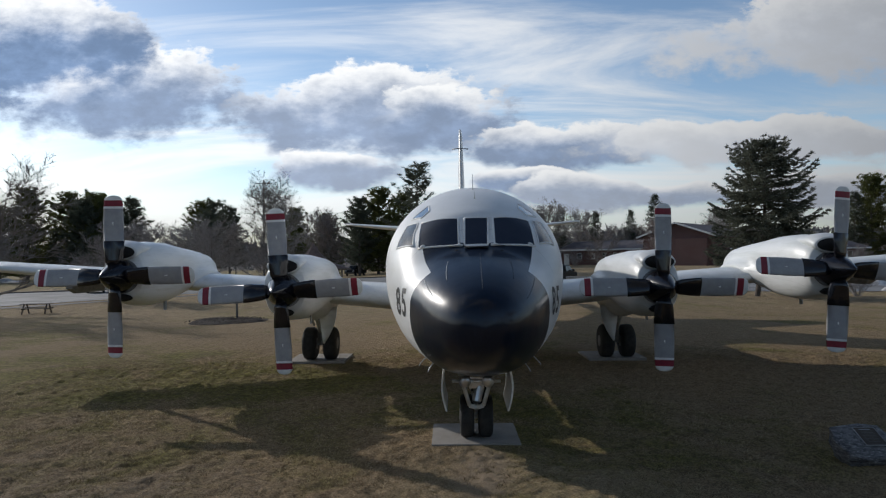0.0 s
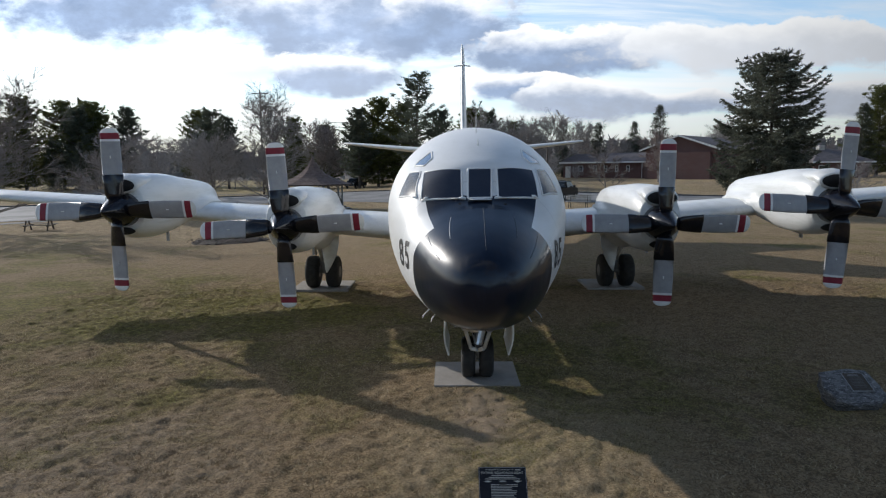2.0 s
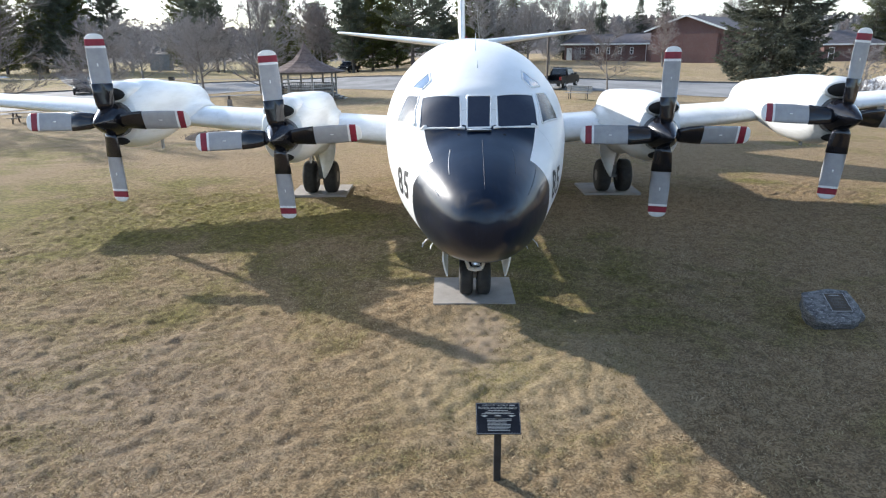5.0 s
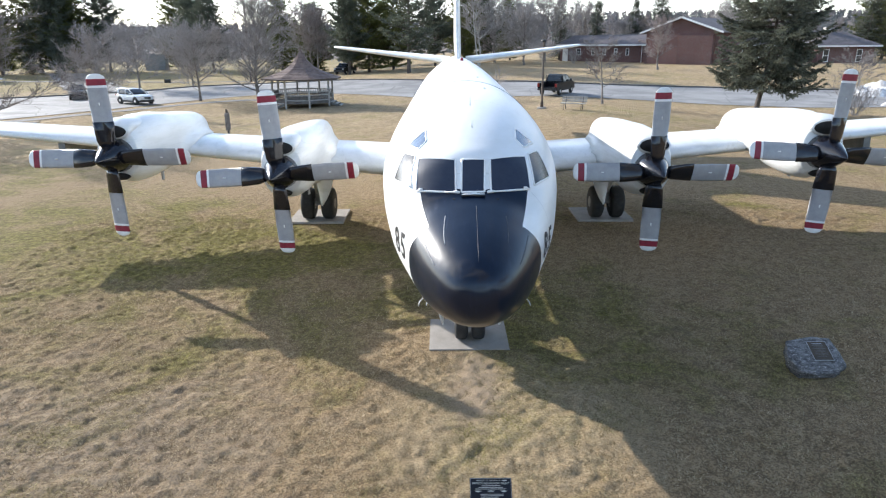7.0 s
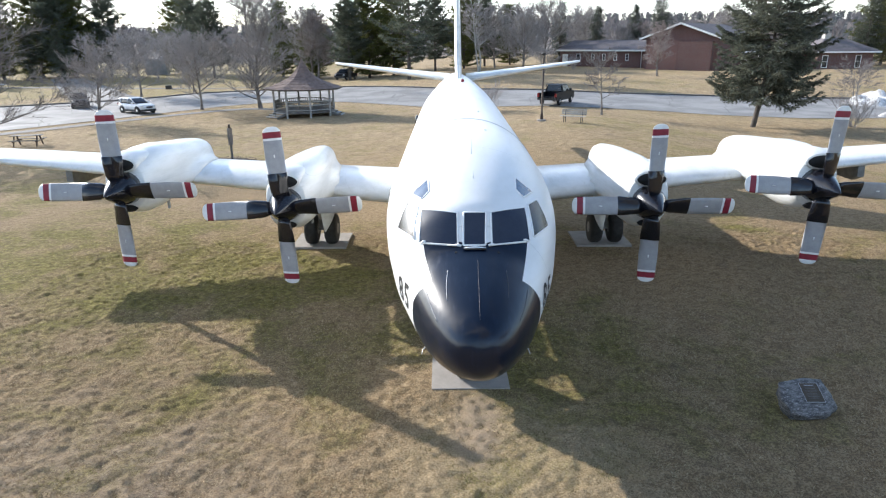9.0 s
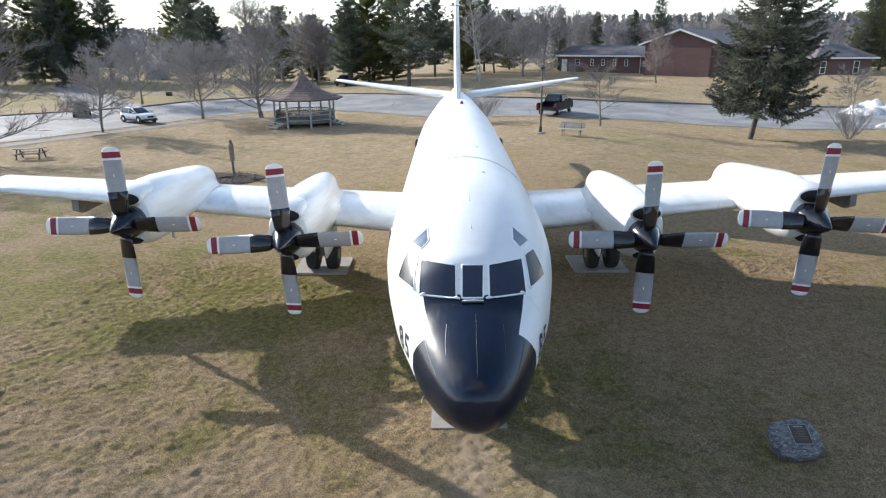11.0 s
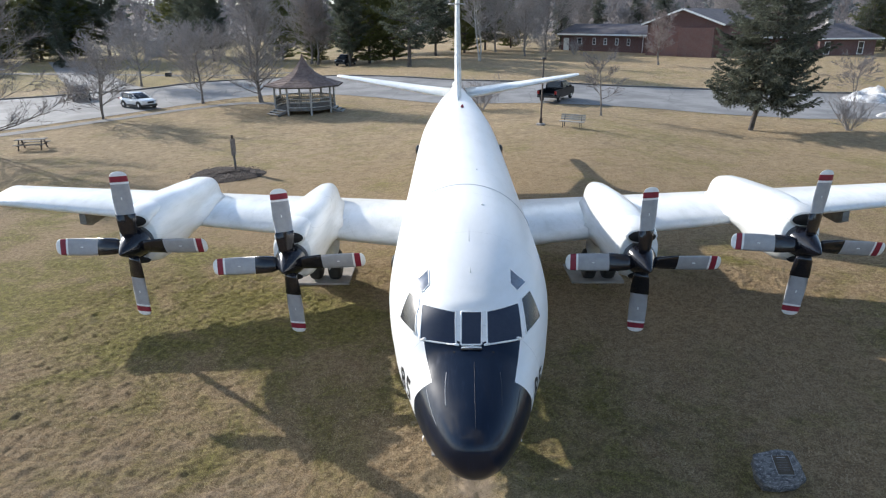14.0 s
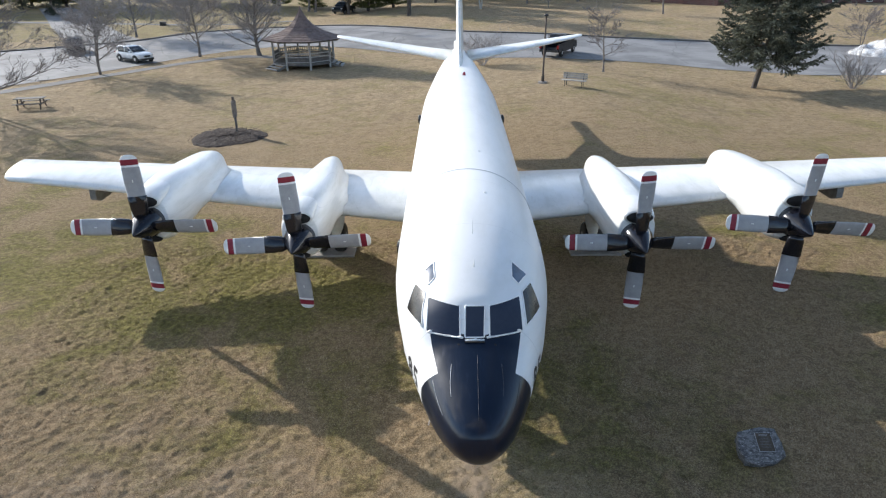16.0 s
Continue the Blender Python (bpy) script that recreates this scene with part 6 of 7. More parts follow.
        part("roof_panel", bm, "brown_shingle", gz, "brown shingled roof panel")
        bar("fascia", (3.83 * math.cos(a0), 3.83 * math.sin(a0), 2.58), (3.83 * math.cos(a1), 3.83 * math.sin(a1), 2.58), 0.05, 0.14, "dark_wood", gz)
    bm = bmesh.new()
    lathe(bm, [(0, 0.10), (0.15, 0.08), (0.3, 0.02)], (0, 0, 5.15), (0, 0, 1), 10)
    part("finial", bm, "brown_shingle", gz)


STEPS_AT = (4, 7)
build_gazebo(-14.1, 47.6, 22.5)


# ---- buildings ----
def window_unit(parent, x, y, z, w, h, mat="white_paint"):
    win = bmesh.new()
    t = 0.09
    for lo, hi in (((x - w / 2 - t, y - 0.06, z - t), (x + w / 2 + t, y + 0.02, z)), ((x - w / 2 - t, y - 0.06, z + h), (x + w / 2 + t, y + 0.02, z + h + t)),
                   ((x - w / 2 - t, y - 0.06, z), (x - w / 2, y + 0.02, z + h)), ((x + w / 2, y - 0.06, z), (x + w / 2 + t, y + 0.02, z + h)), ((x - w / 2, y - 0.05, z + h / 2 - 0.03), (x + w / 2, y + 0.02, z + h / 2 + 0.03))):
        box(win, lo, hi)
    ob = part("window", win, mat, parent, "white framed window")
    b = bmesh.new()
    box(b, (x - w / 2, y - 0.025, z), (x + w / 2, y + 0.02, z + h))
    part("pane", b, "window_dark", ob)


def gable_block(parent, x0, x1, y0, y1, z0, ze, zp, xp, wall, roof):
    """Walls with a gable to the front and a pitched roof running back."""
    bm = bmesh.new()
    loft(bm, [[(x0, y, z0 - 1), (x1, y, z0 - 1), (x1, y, ze), (xp, y, zp), (x0, y, ze)] for y in (y0, y1)])
    part("wall", bm, wall, parent, "brown brick wall")
    for a, za, b, zb in ((x0, ze, xp, zp), (xp, zp, x1, ze)):
        d = Vector((b - a, 0, zb - za)).normalized()
        n = Vector((-d.z, 0, d.x))
        p, q = Vector((a, 0, za)) - d * (0.9 if a == x0 else 0), Vector((b, 0, zb)) + d * (0.9 if b == x1 else 0)
        bm = bmesh.new()
        loft(bm, [[v + Vector((0, y, 0)) for v in (p + n * 0.02, q + n * 0.02, q + n * 0.26, p + n * 0.26)] for y in (y0 - 0.8, y1 + 0.8)])
        ob = part("roof", bm, roof, parent, "grey shingled roof slope")
        bm = bmesh.new()
        loft(bm, [[v + Vector((0, y, 0)) for v in (p + n * 0.0, q + n * 0.0, q + n * 0.29, p + n * 0.29)] for y in (y0 - 0.9, y0 - 0.803)])
        part("barge_board", bm, "white_paint", ob, "white barge board")


def long_block(parent, x0, x1, y0, y1, z0, ze, zr, wall, roof):
    bm = bmesh.new()
    box(bm, (x0, y0, z0 - 1), (x1, y1, ze))
    part("wall", bm, wall, parent, "brown brick wall")
    ym = (y0 + y1) / 2
    for ya, yb in ((y0 - 0.8, ym), (y1 + 0.8, ym)):
        bm = bmesh.new()
        loft(bm, [[(x, ya, ze - 0.1), (x, yb, zr), (x, yb, zr + 0.22), (x, ya, ze + 0.12)] for x in (x0 - 0.5, x1 + 0.5)])
        part("roof", bm, roof, parent, "grey shingled roof slope")
    bm = bmesh.new()
    box(bm, (x0 - 0.5, y0 - 0.86, ze - 0.14), (x1 + 0.5, y0 - 0.80, ze + 0.14))
    part("fascia", bm, "white_paint", parent)


hall = root("brick_building", 35.4, 102.2, 0, -42, "brown brick building with gabled hall and long low wing", "building")
gable_block(hall, 0.0, 12.6, 0.0, 19.0, 1.8, 7.0, 9.2, 6.3, "brick_dark", "grey_shingle")
bm = bmesh.new()
box(bm, (0.5, -0.15, 0.8), (6.1, 0.0, 6.6))
part("wall_panel", bm, "brick_light", hall, "brick panel on the gable, its sunlit tone put into the colour")
bm = bmesh.new()
box(bm, (6.1, -0.9, 0.8), (11.9, 0.0, 6.4))
part("wall_panel", bm, "brick_dark", hall, "projecting dark brick bay on the gable")
long_block(hall, -20.0, 0.0, 4.0, 15.0, 1.8, 4.9, 6.6, "brick_dark", "grey_shingle")
for px in (-15.8, -12.6, -10.2, -7.8, -5.4):
    window_unit(hall, px, 4.0, 3.15, 0.85 if px < -15 else 0.48, 1.05)
bm = bmesh.new()
box(bm, (-19.4, 3.9, 1.7), (-18.2, 4.02, 4.2))
part("door", bm, "white_paint", hall, "white door")
bm = bmesh.new()
tube(bm, [(-2.5, 3.86, 1.7), (-2.5, 3.86, 4.8)], 0.06, 8)
part("downpipe", bm, "white_paint", hall)
annex = root("brick_building", 0, 0, 0, 0, "low dark house with grey hipped roof and white windows", "building")
long_block(annex, 50.0, 63.5, 101.0, 112.0, 1.8, 4.6, 6.2, "brick_dark", "grey_shingle")
for px in (52.5, 55.5, 59.0, 62.0):
    window_unit(annex, px, 101.0, 2.7, 0.8, 1.3)
bm = bmesh.new()
box(bm, (63.5, 97.5, 0.5), (73.0, 106, 4.4))
part("wall", bm, "brick_dark", annex)
bm = bmesh.new()
loft(bm, [[(62.8, 96.7, 4.4), (73.8, 96.7, 4.4), (73.8, 106.8, 4.4), (62.8, 106.8, 4.4)], [(62.8, 96.7, 4.6), (73.8, 96.7, 4.6), (73.8, 106.8, 4.6), (62.8, 106.8, 4.6)], [(66.5, 101.5, 6.9), (69.5, 101.5, 6.9), (69.5, 101.9, 6.9), (66.5, 101.9, 6.9)]])
part("roof", bm, "grey_shingle", annex, "grey hipped roof")
bm = bmesh.new()
box(bm, (62.8, 96.64, 4.36), (73.8, 96.70, 4.6))
part("fascia", bm, "white_paint", annex)
bm = bmesh.new()
box(bm, (66.2, 101.0, 6.2), (67.2, 102.0, 7.6))
part("chimney", bm, "white_wood", annex, "pale chimney")
for px in (64.8, 70.5):
    window_unit(annex, px, 97.5, 2.0, 0.8, 1.9)
shed = root("utility_shed", -66.6, 137, ground_z(-66, 137), 10, "grey metal utility cabinet on the far lawn", "shed")
bm = bmesh.new()
box(bm, (-2.2, -1.5, -0.2), (2.2, 1.5, 3.4))
part("body", bm, "grey_metal", shed, bevel=0.06)
bm = bmesh.new()
box(bm, (-2.35, -1.65, 3.4), (2.35, 1.65, 3.55))
part("lid", bm, "grey_metal", shed, bevel=0.03)


# ---- vehicles ----
def slab(bm, prof, w0, w1, zlo, zhi):
    """A side profile (x, z) drawn across the width, narrowing with height."""
    def half(z):
        t = min(max((z - zlo) / (zhi - zlo), 0), 1)
        return w0 + (w1 - w0) * t
    return loft(bm, [[(x, s * half(z), z) for x, z in prof] for s in (-1, 1)])


def car_wheels(ob, xs, w, r):
    for x in xs:
        for s in (-1, 1):
            b = bmesh.new()
            lathe(b, [(-0.11, r * 0.6), (-0.11, r * 0.9), (-0.07, r), (0.07, r), (0.11, r * 0.9), (0.11, r * 0.6)], (x, s * w, r), (0, 1, 0), 24)
            wh = part("wheel", b, "rubber", ob, "black tyre with silver rim", True)
            b = bmesh.new()
            lathe(b, [(-0.10, r * 0.62), (-0.115, r * 0.3), (-0.11, 0.02)] if s < 0 else [(0.10, r * 0.62), (0.115, r * 0.3), (0.11, 0.02)], (x, s * w, r), (0, 1, 0), 18)
            part("rim", b, "bare_metal", wh)


def lamp_box(ob, name, lo, hi, mat):
    b = bmesh.new()
    box(b, lo, hi)
    part(name, b, mat, ob, bevel=0.02)


def side_panes(ob, panes, w_at, mat="car_glass"):
    for poly in panes:
        for s in (-1, 1):
            b = bmesh.new()
            loft(b, [[(x, s * (w_at(z) + o), z) for x, z in poly] for o in (-0.01, 0.012)])
            part("side_window", b, mat, ob)


def oblong(n, e):
    """Corner-rounded outline of half size 1."""
    return [(math.copysign(abs(math.cos(q)) ** (2 / e), math.cos(q)), math.copysign(abs(math.sin(q)) ** (2 / e), math.sin(q))) for q in [2 * math.pi * k / n for k in range(n)]]


def crossover(name, x, y, rz, paint, label):
    ob = root(name, x, y, ground_z(x, y) + 0.035, rz, label, "car")
    b = bmesh.new()
    loft(b, [[(px, w * u, (lo + hi) / 2 + (hi - lo) / 2 * v) for u, v in oblong(28, 4.5)] for px, w, lo, hi in (
        (-2.13, 0.62, 0.50, 0.90), (-2.08, 0.78, 0.40, 0.99), (-1.9, 0.86, 0.33, 1.04), (-1.3, 0.885, 0.30, 1.05), (0.0, 0.885, 0.28, 1.02), (0.9, 0.88, 0.30, 1.01), (1.45, 0.86, 0.32, 0.96), (1.85, 0.80, 0.36, 0.88), (2.05, 0.68, 0.42, 0.80), (2.13, 0.48, 0.48, 0.70))])
    part("body", b, paint, ob, smooth=True)
    levels = [(0.98, -2.00, 1.05, 0.80), (1.12, -1.92, 0.80, 0.775), (1.28, -1.78, 0.50, 0.735), (1.42, -1.62, 0.22, 0.69), (1.48, -1.52, 0.08, 0.655)]
    ring = lambda z, x0, x1, w, o=0.0: [((x0 + x1) / 2 + ((x1 - x0) / 2 + o) * u, (w + o) * v, z) for u, v in oblong(36, 6)]
    b = bmesh.new()
    loft(b, [ring(*q) for q in levels])
    part("glasshouse", b, "car_glass", ob, "dark tinted car windows", True)
    b = bmesh.new()
    loft(b, [ring(1.45, -1.74, 0.13, 0.665, 0.012), ring(1.50, -1.70, 0.02, 0.645, 0.01), ring(1.54, -1.50, -0.15, 0.56), ring(1.555, -1.20, -0.45, 0.40)])
    part("roof", b, paint, ob, smooth=True)
    for s in (-1, 1):
        for pts, r in (([(1.06, 0.79, 0.98), (0.48, 0.735, 1.28), (0.08, 0.665, 1.47)], 0.04), ([(-0.35, 0.80, 1.0), (-0.38, 0.74, 1.27), (-0.42, 0.67, 1.48)], 0.035), ([(-1.55, 0.79, 1.0), (-1.62, 0.72, 1.25), (-1.66, 0.64, 1.48)], 0.11), ([(-1.95, 0.66, 1.0), (-1.86, 0.62, 1.25), (-1.74, 0.58, 1.48)], 0.07)):
            b = bmesh.new()
            tube(b, [(px, s * py, pz) for px, py, pz in pts], r, 8)
            part("pillar", b, paint, ob, smooth=True)
        for px in (-1.32, 1.30):
            b = bmesh.new()
            lathe(b, [(-0.06, 0.42), (0.02, 0.43), (0.025, 0.36), (-0.06, 0.35)], (px, s * 0.865, 0.36), (0, s, 0), 24)
            part("wheel_arch", b, "plastic_black", ob, "black plastic wheel arch", True)
        lamp_box(ob, "headlight", (1.88, s * 0.66 - 0.14, 0.70), (2.06, s * 0.66 + 0.12, 0.80), "lamp_clear")
        lamp_box(ob, "tail_light", (-2.13, s * 0.70 - 0.13, 0.84), (-1.98, s * 0.70 + 0.13, 0.98), "lamp_red")
        lamp_box(ob, "mirror", (0.66, s * 0.95 - 0.09, 1.02), (0.80, s * 0.95 + 0.09, 1.15), paint)
    b = bmesh.new()
    box(b, (-1.0, -0.895, 0.22), (1.0, 0.895, 0.40))
    box(b, (1.75, -0.72, 0.26), (2.14, 0.72, 0.46))
    box(b, (-2.14, -0.72, 0.28), (-1.75, 0.72, 0.5))
    part("sill", b, "plastic_black", ob, "black plastic cladding", bevel=0.04)
    lamp_box(ob, "grille", (2.06, -0.34, 0.56), (2.14, 0.34, 0.74), "plastic_black")
    car_wheels(ob, (-1.32, 1.30), 0.80, 0.36)


def pickup(name, x, y, rz, paint, label):
    ob = root(name, x, y, ground_z(x, y) + 0.035, rz, label, "pickup truck")
    b = bmesh.new()
    slab(b, [(-0.85, 0.50), (-0.85, 1.19), (0.95, 1.20), (2.45, 1.14), (2.75, 1.0), (2.80, 0.55), (2.6, 0.42), (-0.85, 0.42)], 0.96, 0.92, 0.8, 1.2)
    part("body", b, paint, ob, bevel=0.05)
    for s in (-1, 1):
        b = bmesh.new()
        loft(b, [[(px, s * 0.96, 0.50), (px, s * 0.80, 0.50), (px, s * 0.80, 1.18), (px, s * 0.92, 1.18)] for px in (-2.80, -0.84)])
        part("bed_side", b, paint, ob, bevel=0.02)
    lamp_box(ob, "tailgate", (-2.84, -0.92, 0.60), (-2.78, 0.92, 0.78), paint)
    b = bmesh.new()
    slab(b, [(-0.75, 1.17), (-0.62, 1.78), (-0.3, 1.86), (0.65, 1.86), (0.95, 1.78), (1.55, 1.17)], 0.90, 0.70, 1.17, 1.86)
    part("cabin", b, paint, ob, bevel=0.05)
    wz = lambda z: 0.90 - (z - 1.17) / 0.69 * 0.20
    side_panes(ob, [[(-0.58, 1.25), (0.18, 1.25), (0.18, 1.76), (-0.48, 1.76)], [(0.26, 1.25), (1.30, 1.24), (0.92, 1.70), (0.26, 1.76)]], wz)
    b = bmesh.new()
    loft(b, [[(-0.74, -0.72, 1.26), (-0.74, 0.72, 1.26), (-0.63, 0.62, 1.74), (-0.63, -0.62, 1.74)], [(-0.78, -0.72, 1.26), (-0.78, 0.72, 1.26), (-0.68, 0.62, 1.75), (-0.68, -0.62, 1.75)]])
    part("rear_window", b, "car_glass", ob)
    b = bmesh.new()
    loft(b, [[(1.47, -0.78, 1.22), (1.47, 0.78, 1.22), (0.95, 0.66, 1.76), (0.95, -0.66, 1.76)], [(1.53, -0.78, 1.23), (1.53, 0.78, 1.23), (1.0, 0.66, 1.78), (1.0, -0.66, 1.78)]])
    part("windscreen", b, "car_glass", ob)
    b = bmesh.new()
    box(b, (-2.80, -0.82, 0.50), (-0.84, 0.82, 0.72))
    part("load_bed", b, "dark_inside", ob, "dark open load bed")
    b = bmesh.new()
    for s in (-1, 1):
        tube(b, [(-0.9, s * 0.8, 1.2), (-0.9, s * 0.75, 1.9), (-0.9, 0, 1.92)], 0.035, 8)
    tube(b, [(-2.6, -0.7, 1.4), (-0.9, -0.7, 1.55)], 0.03, 8)
    part("rack", b, "plastic_black", ob, smooth=True)
    lamp_box(ob, "bumper", (-2.98, -0.9, 0.52), (-2.80, 0.9, 0.72), "plastic_black")
    lamp_box(ob, "bumper", (2.78, -0.9, 0.48), (2.95, 0.9, 0.74), "plastic_black")
    for s in (-1, 1):
        lamp_box(ob, "tail_light", (-2.86, s * 0.86 - 0.08, 0.82), (-2.72, s * 0.86 + 0.11, 1.12), "lamp_red")
        lamp_box(ob, "headlight", (2.66, s * 0.76 - 0.14, 0.86), (2.80, s * 0.76 + 0.14, 1.0), "lamp_clear")
        lamp_box(ob, "mirror", (1.05, s * 1.05 - 0.11, 1.2), (1.2, s * 1.05 + 0.11, 1.42), "plastic_black")
    car_wheels(ob, (-1.75, 1.85), 0.86, 0.39)


crossover("car", -32.1, 51.0, -33, "car_white", "white compact crossover car driving on the road")
crossover("car", -41.4, 57.2, -60, "car_black", "black car waiting at the mouth of the driveway")
pickup("pickup_truck", 10.6, 48.3, 62, "car_black", "black pickup truck stopped on the road")
pickup("pickup_truck", -17.5, 99, 255, "car_black", "dark pickup truck under the far pines")


# ---- park furniture ----
def picnic_table(x, y, rz):
    ob = root("picnic_table", x, y, ground_z(x, y), rz, "weathered grey wooden picnic table on the lawn", "picnic table")
    for k in range(5):
        lo = -0.36 + 0.146 * k
        b = bmesh.new()
        box(b, (-1.0, lo, 0.72), (1.0, lo + 0.135, 0.76))
        part("table_board", b, "weathered_wood", ob, bevel=0.006)
    for s in (-1, 1):
        for k in range(2):
            lo = s * 0.70 - 0.14 + 0.145 * k
            b = bmesh.new()
            box(b, (-1.0, lo, 0.42), (1.0, lo + 0.135, 0.455))
            part("bench_board", b, "weathered_wood", ob, bevel=0.006)
        for e in (-0.75, 0.75):
            bar("leg", (e, s * 0.22, 0.72), (e, s * 0.62, 0.0), 0.09, 0.05, "dark_wood", ob)
    for e in (-0.75, 0.75):
        bar("crossbar", (e + 0.05, -0.82, 0.38), (e + 0.05, 0.82, 0.38), 0.04, 0.09, "dark_wood", ob)


def park_bench(x, y, rz):
    ob = root("park_bench", x, y, ground_z(x, y), rz, "weathered slatted park bench with metal legs", "bench")
    for k in range(3):
        b = bmesh.new()
        box(b, (-0.9, -0.25 + 0.15 * k, 0.42), (0.9, -0.12 + 0.15 * k, 0.46))
        part("seat_slat", b, "white_wood", ob, bevel=0.006)
    for k in range(3):
        b = bmesh.new()
        box(b, (-0.9, 0.24 + 0.03 * k, 0.52 + 0.14 * k), (0.9, 0.27 + 0.03 * k, 0.63 + 0.14 * k))
        part("back_slat", b, "white_wood", ob, bevel=0.006)
    for e in (-0.62, 0.62):
        b = bmesh.new()
        tube(b, [(e, -0.22, 0.0), (e, -0.20, 0.41), (e, 0.2, 0.41), (e, 0.33, 0.9)], 0.028, 8)
        tube(b, [(e, 0.18, 0.40), (e, 0.26, 0.0)], 0.028, 8)
        part("leg", b, "plastic_black", ob, "dark metal leg frame", True)


def lamp_post(x, y):
    ob = root("lamp_post", x, y, ground_z(x, y), 0, "slim dark metal lamp post on a concrete foot", "lamp post")
    b = bmesh.new()
    lathe(b, [(-0.1, 0.34), (0.10, 0.34), (0.14, 0.28)], (0, 0, 0), (0, 0, 1), 20)
    part("foot", b, "concrete", ob)
    b = bmesh.new()
    lathe(b, [(0.1, 0.12), (0.5, 0.11), (0.55, 0.075), (4.7, 0.06)], (0, 0, 0), (0, 0, 1), 16)
    part("pole", b, "dark_wood", ob, "", True)
    b = bmesh.new()
    lathe(b, [(4.68, 0.05), (4.72, 0.17), (4.80, 0.18), (4.86, 0.05)], (0, 0, 0), (0, 0, 1), 16)
    part("cap", b, "plastic_black", ob, "", True)


def mulch_bed(x, y):
    r = random.Random(3)
    bm = bmesh.new()
    n, rows = 56, 9
    ring = []
    rim = [1 + 0.07 * math.sin(3 * 2 * math.pi * k / n + 1) + r.uniform(-0.025, 0.025) for k in range(n)]
    for j in range(rows + 1):
        f = j / rows
        ring.append([bm.verts.new((2.35 * f * rim[k] * math.cos(2 * math.pi * k / n), 2.3 * f * rim[k] * math.sin(2 * math.pi * k / n), 0.02 + 0.13 * (1 - f ** 3) + r.uniform(-0.03, 0.04) * (f < 1) - 0.08 * (f == 1))) for k in range(n)])
    for a, b in zip(ring, ring[1:]):
        for k in range(n):
            bm.faces.new((a[k], a[(k + 1) % n], b[(k + 1) % n], b[k]))
    bmesh.ops.remove_doubles(bm, verts=ring[0], dist=0.01)
    ob = part("mulch_bed", bm, "mulch")
    ob.matrix_basis = pose(x, y, ground_z(x, y))
    tagged(ob, "round bed of dark brown bark mulch", "mulch bed")
    s = Soup()
    for _ in range(900):
        a, d = r.uniform(0, 2 * math.pi), math.sqrt(r.uniform(0, 1))
        p = Vector((2.3 * d * math.cos(a), 2.25 * d * math.sin(a), 0.08 + 0.12 * (1 - d ** 3)))
        v = rand_dir(r, r.uniform(-0.3, 0.5))
        s.leaf(p, v, v.cross(Vector((r.uniform(-1, 1), 0, 1))).normalized(), r.uniform(0.06, 0.16), r.uniform(0.015, 0.04))
    chips = place("bark_chip", s.mesh("bark_chip"), "mulch", ob)
    tagged(chips, kind="stuff")


def trail_sign(x, y):
    ob = root("trail_sign", x, y, ground_z(x, y), 76, "brown board sign on a wooden post in the mulch bed", "sign")
    bar("post", (0, 0, -0.2), (0, 0, 1.2), 0.10, 0.10, "weathered_wood", ob)
    b = bmesh.new()
    loft(b, [[(-0.20, s * 0.045, 1.0), (0.20, s * 0.045, 1.0), (0.20, s * 0.045, 1.95), (0.14, s * 0.045, 2.02), (-0.14, s * 0.045, 2.02), (-0.20, s * 0.045, 1.95)] for s in (-1, 1)])
    part("board", b, "bark", ob, "brown shaped board", bevel=0.01)
    b = bmesh.new()
    box(b, (-0.05, -0.05, 2.0), (0.05, 0.05, 2.22))
    part("finial", b, "dark_wood", ob, bevel=0.01)


def letters(text, size, parent, m, mat, name="lettering"):
    cu = bpy.data.curves.new(name, "FONT")
    cu.body, cu.size, cu.align_x, cu.align_y, cu.extrude = text, size, "CENTER", "CENTER", 0.001
    tmp = bpy.data.objects.new(name, cu)
    scene.collection.objects.link(tmp)
    bpy.context.view_layer.update()
    me = bpy.data.meshes.new_from_object(tmp.evaluated_get(bpy.context.evaluated_depsgraph_get()))
    bpy.data.objects.remove(tmp)
    me.materials.clear()
    ob = place(name, me, mat, parent)
    ob.matrix_basis = m
    return ob


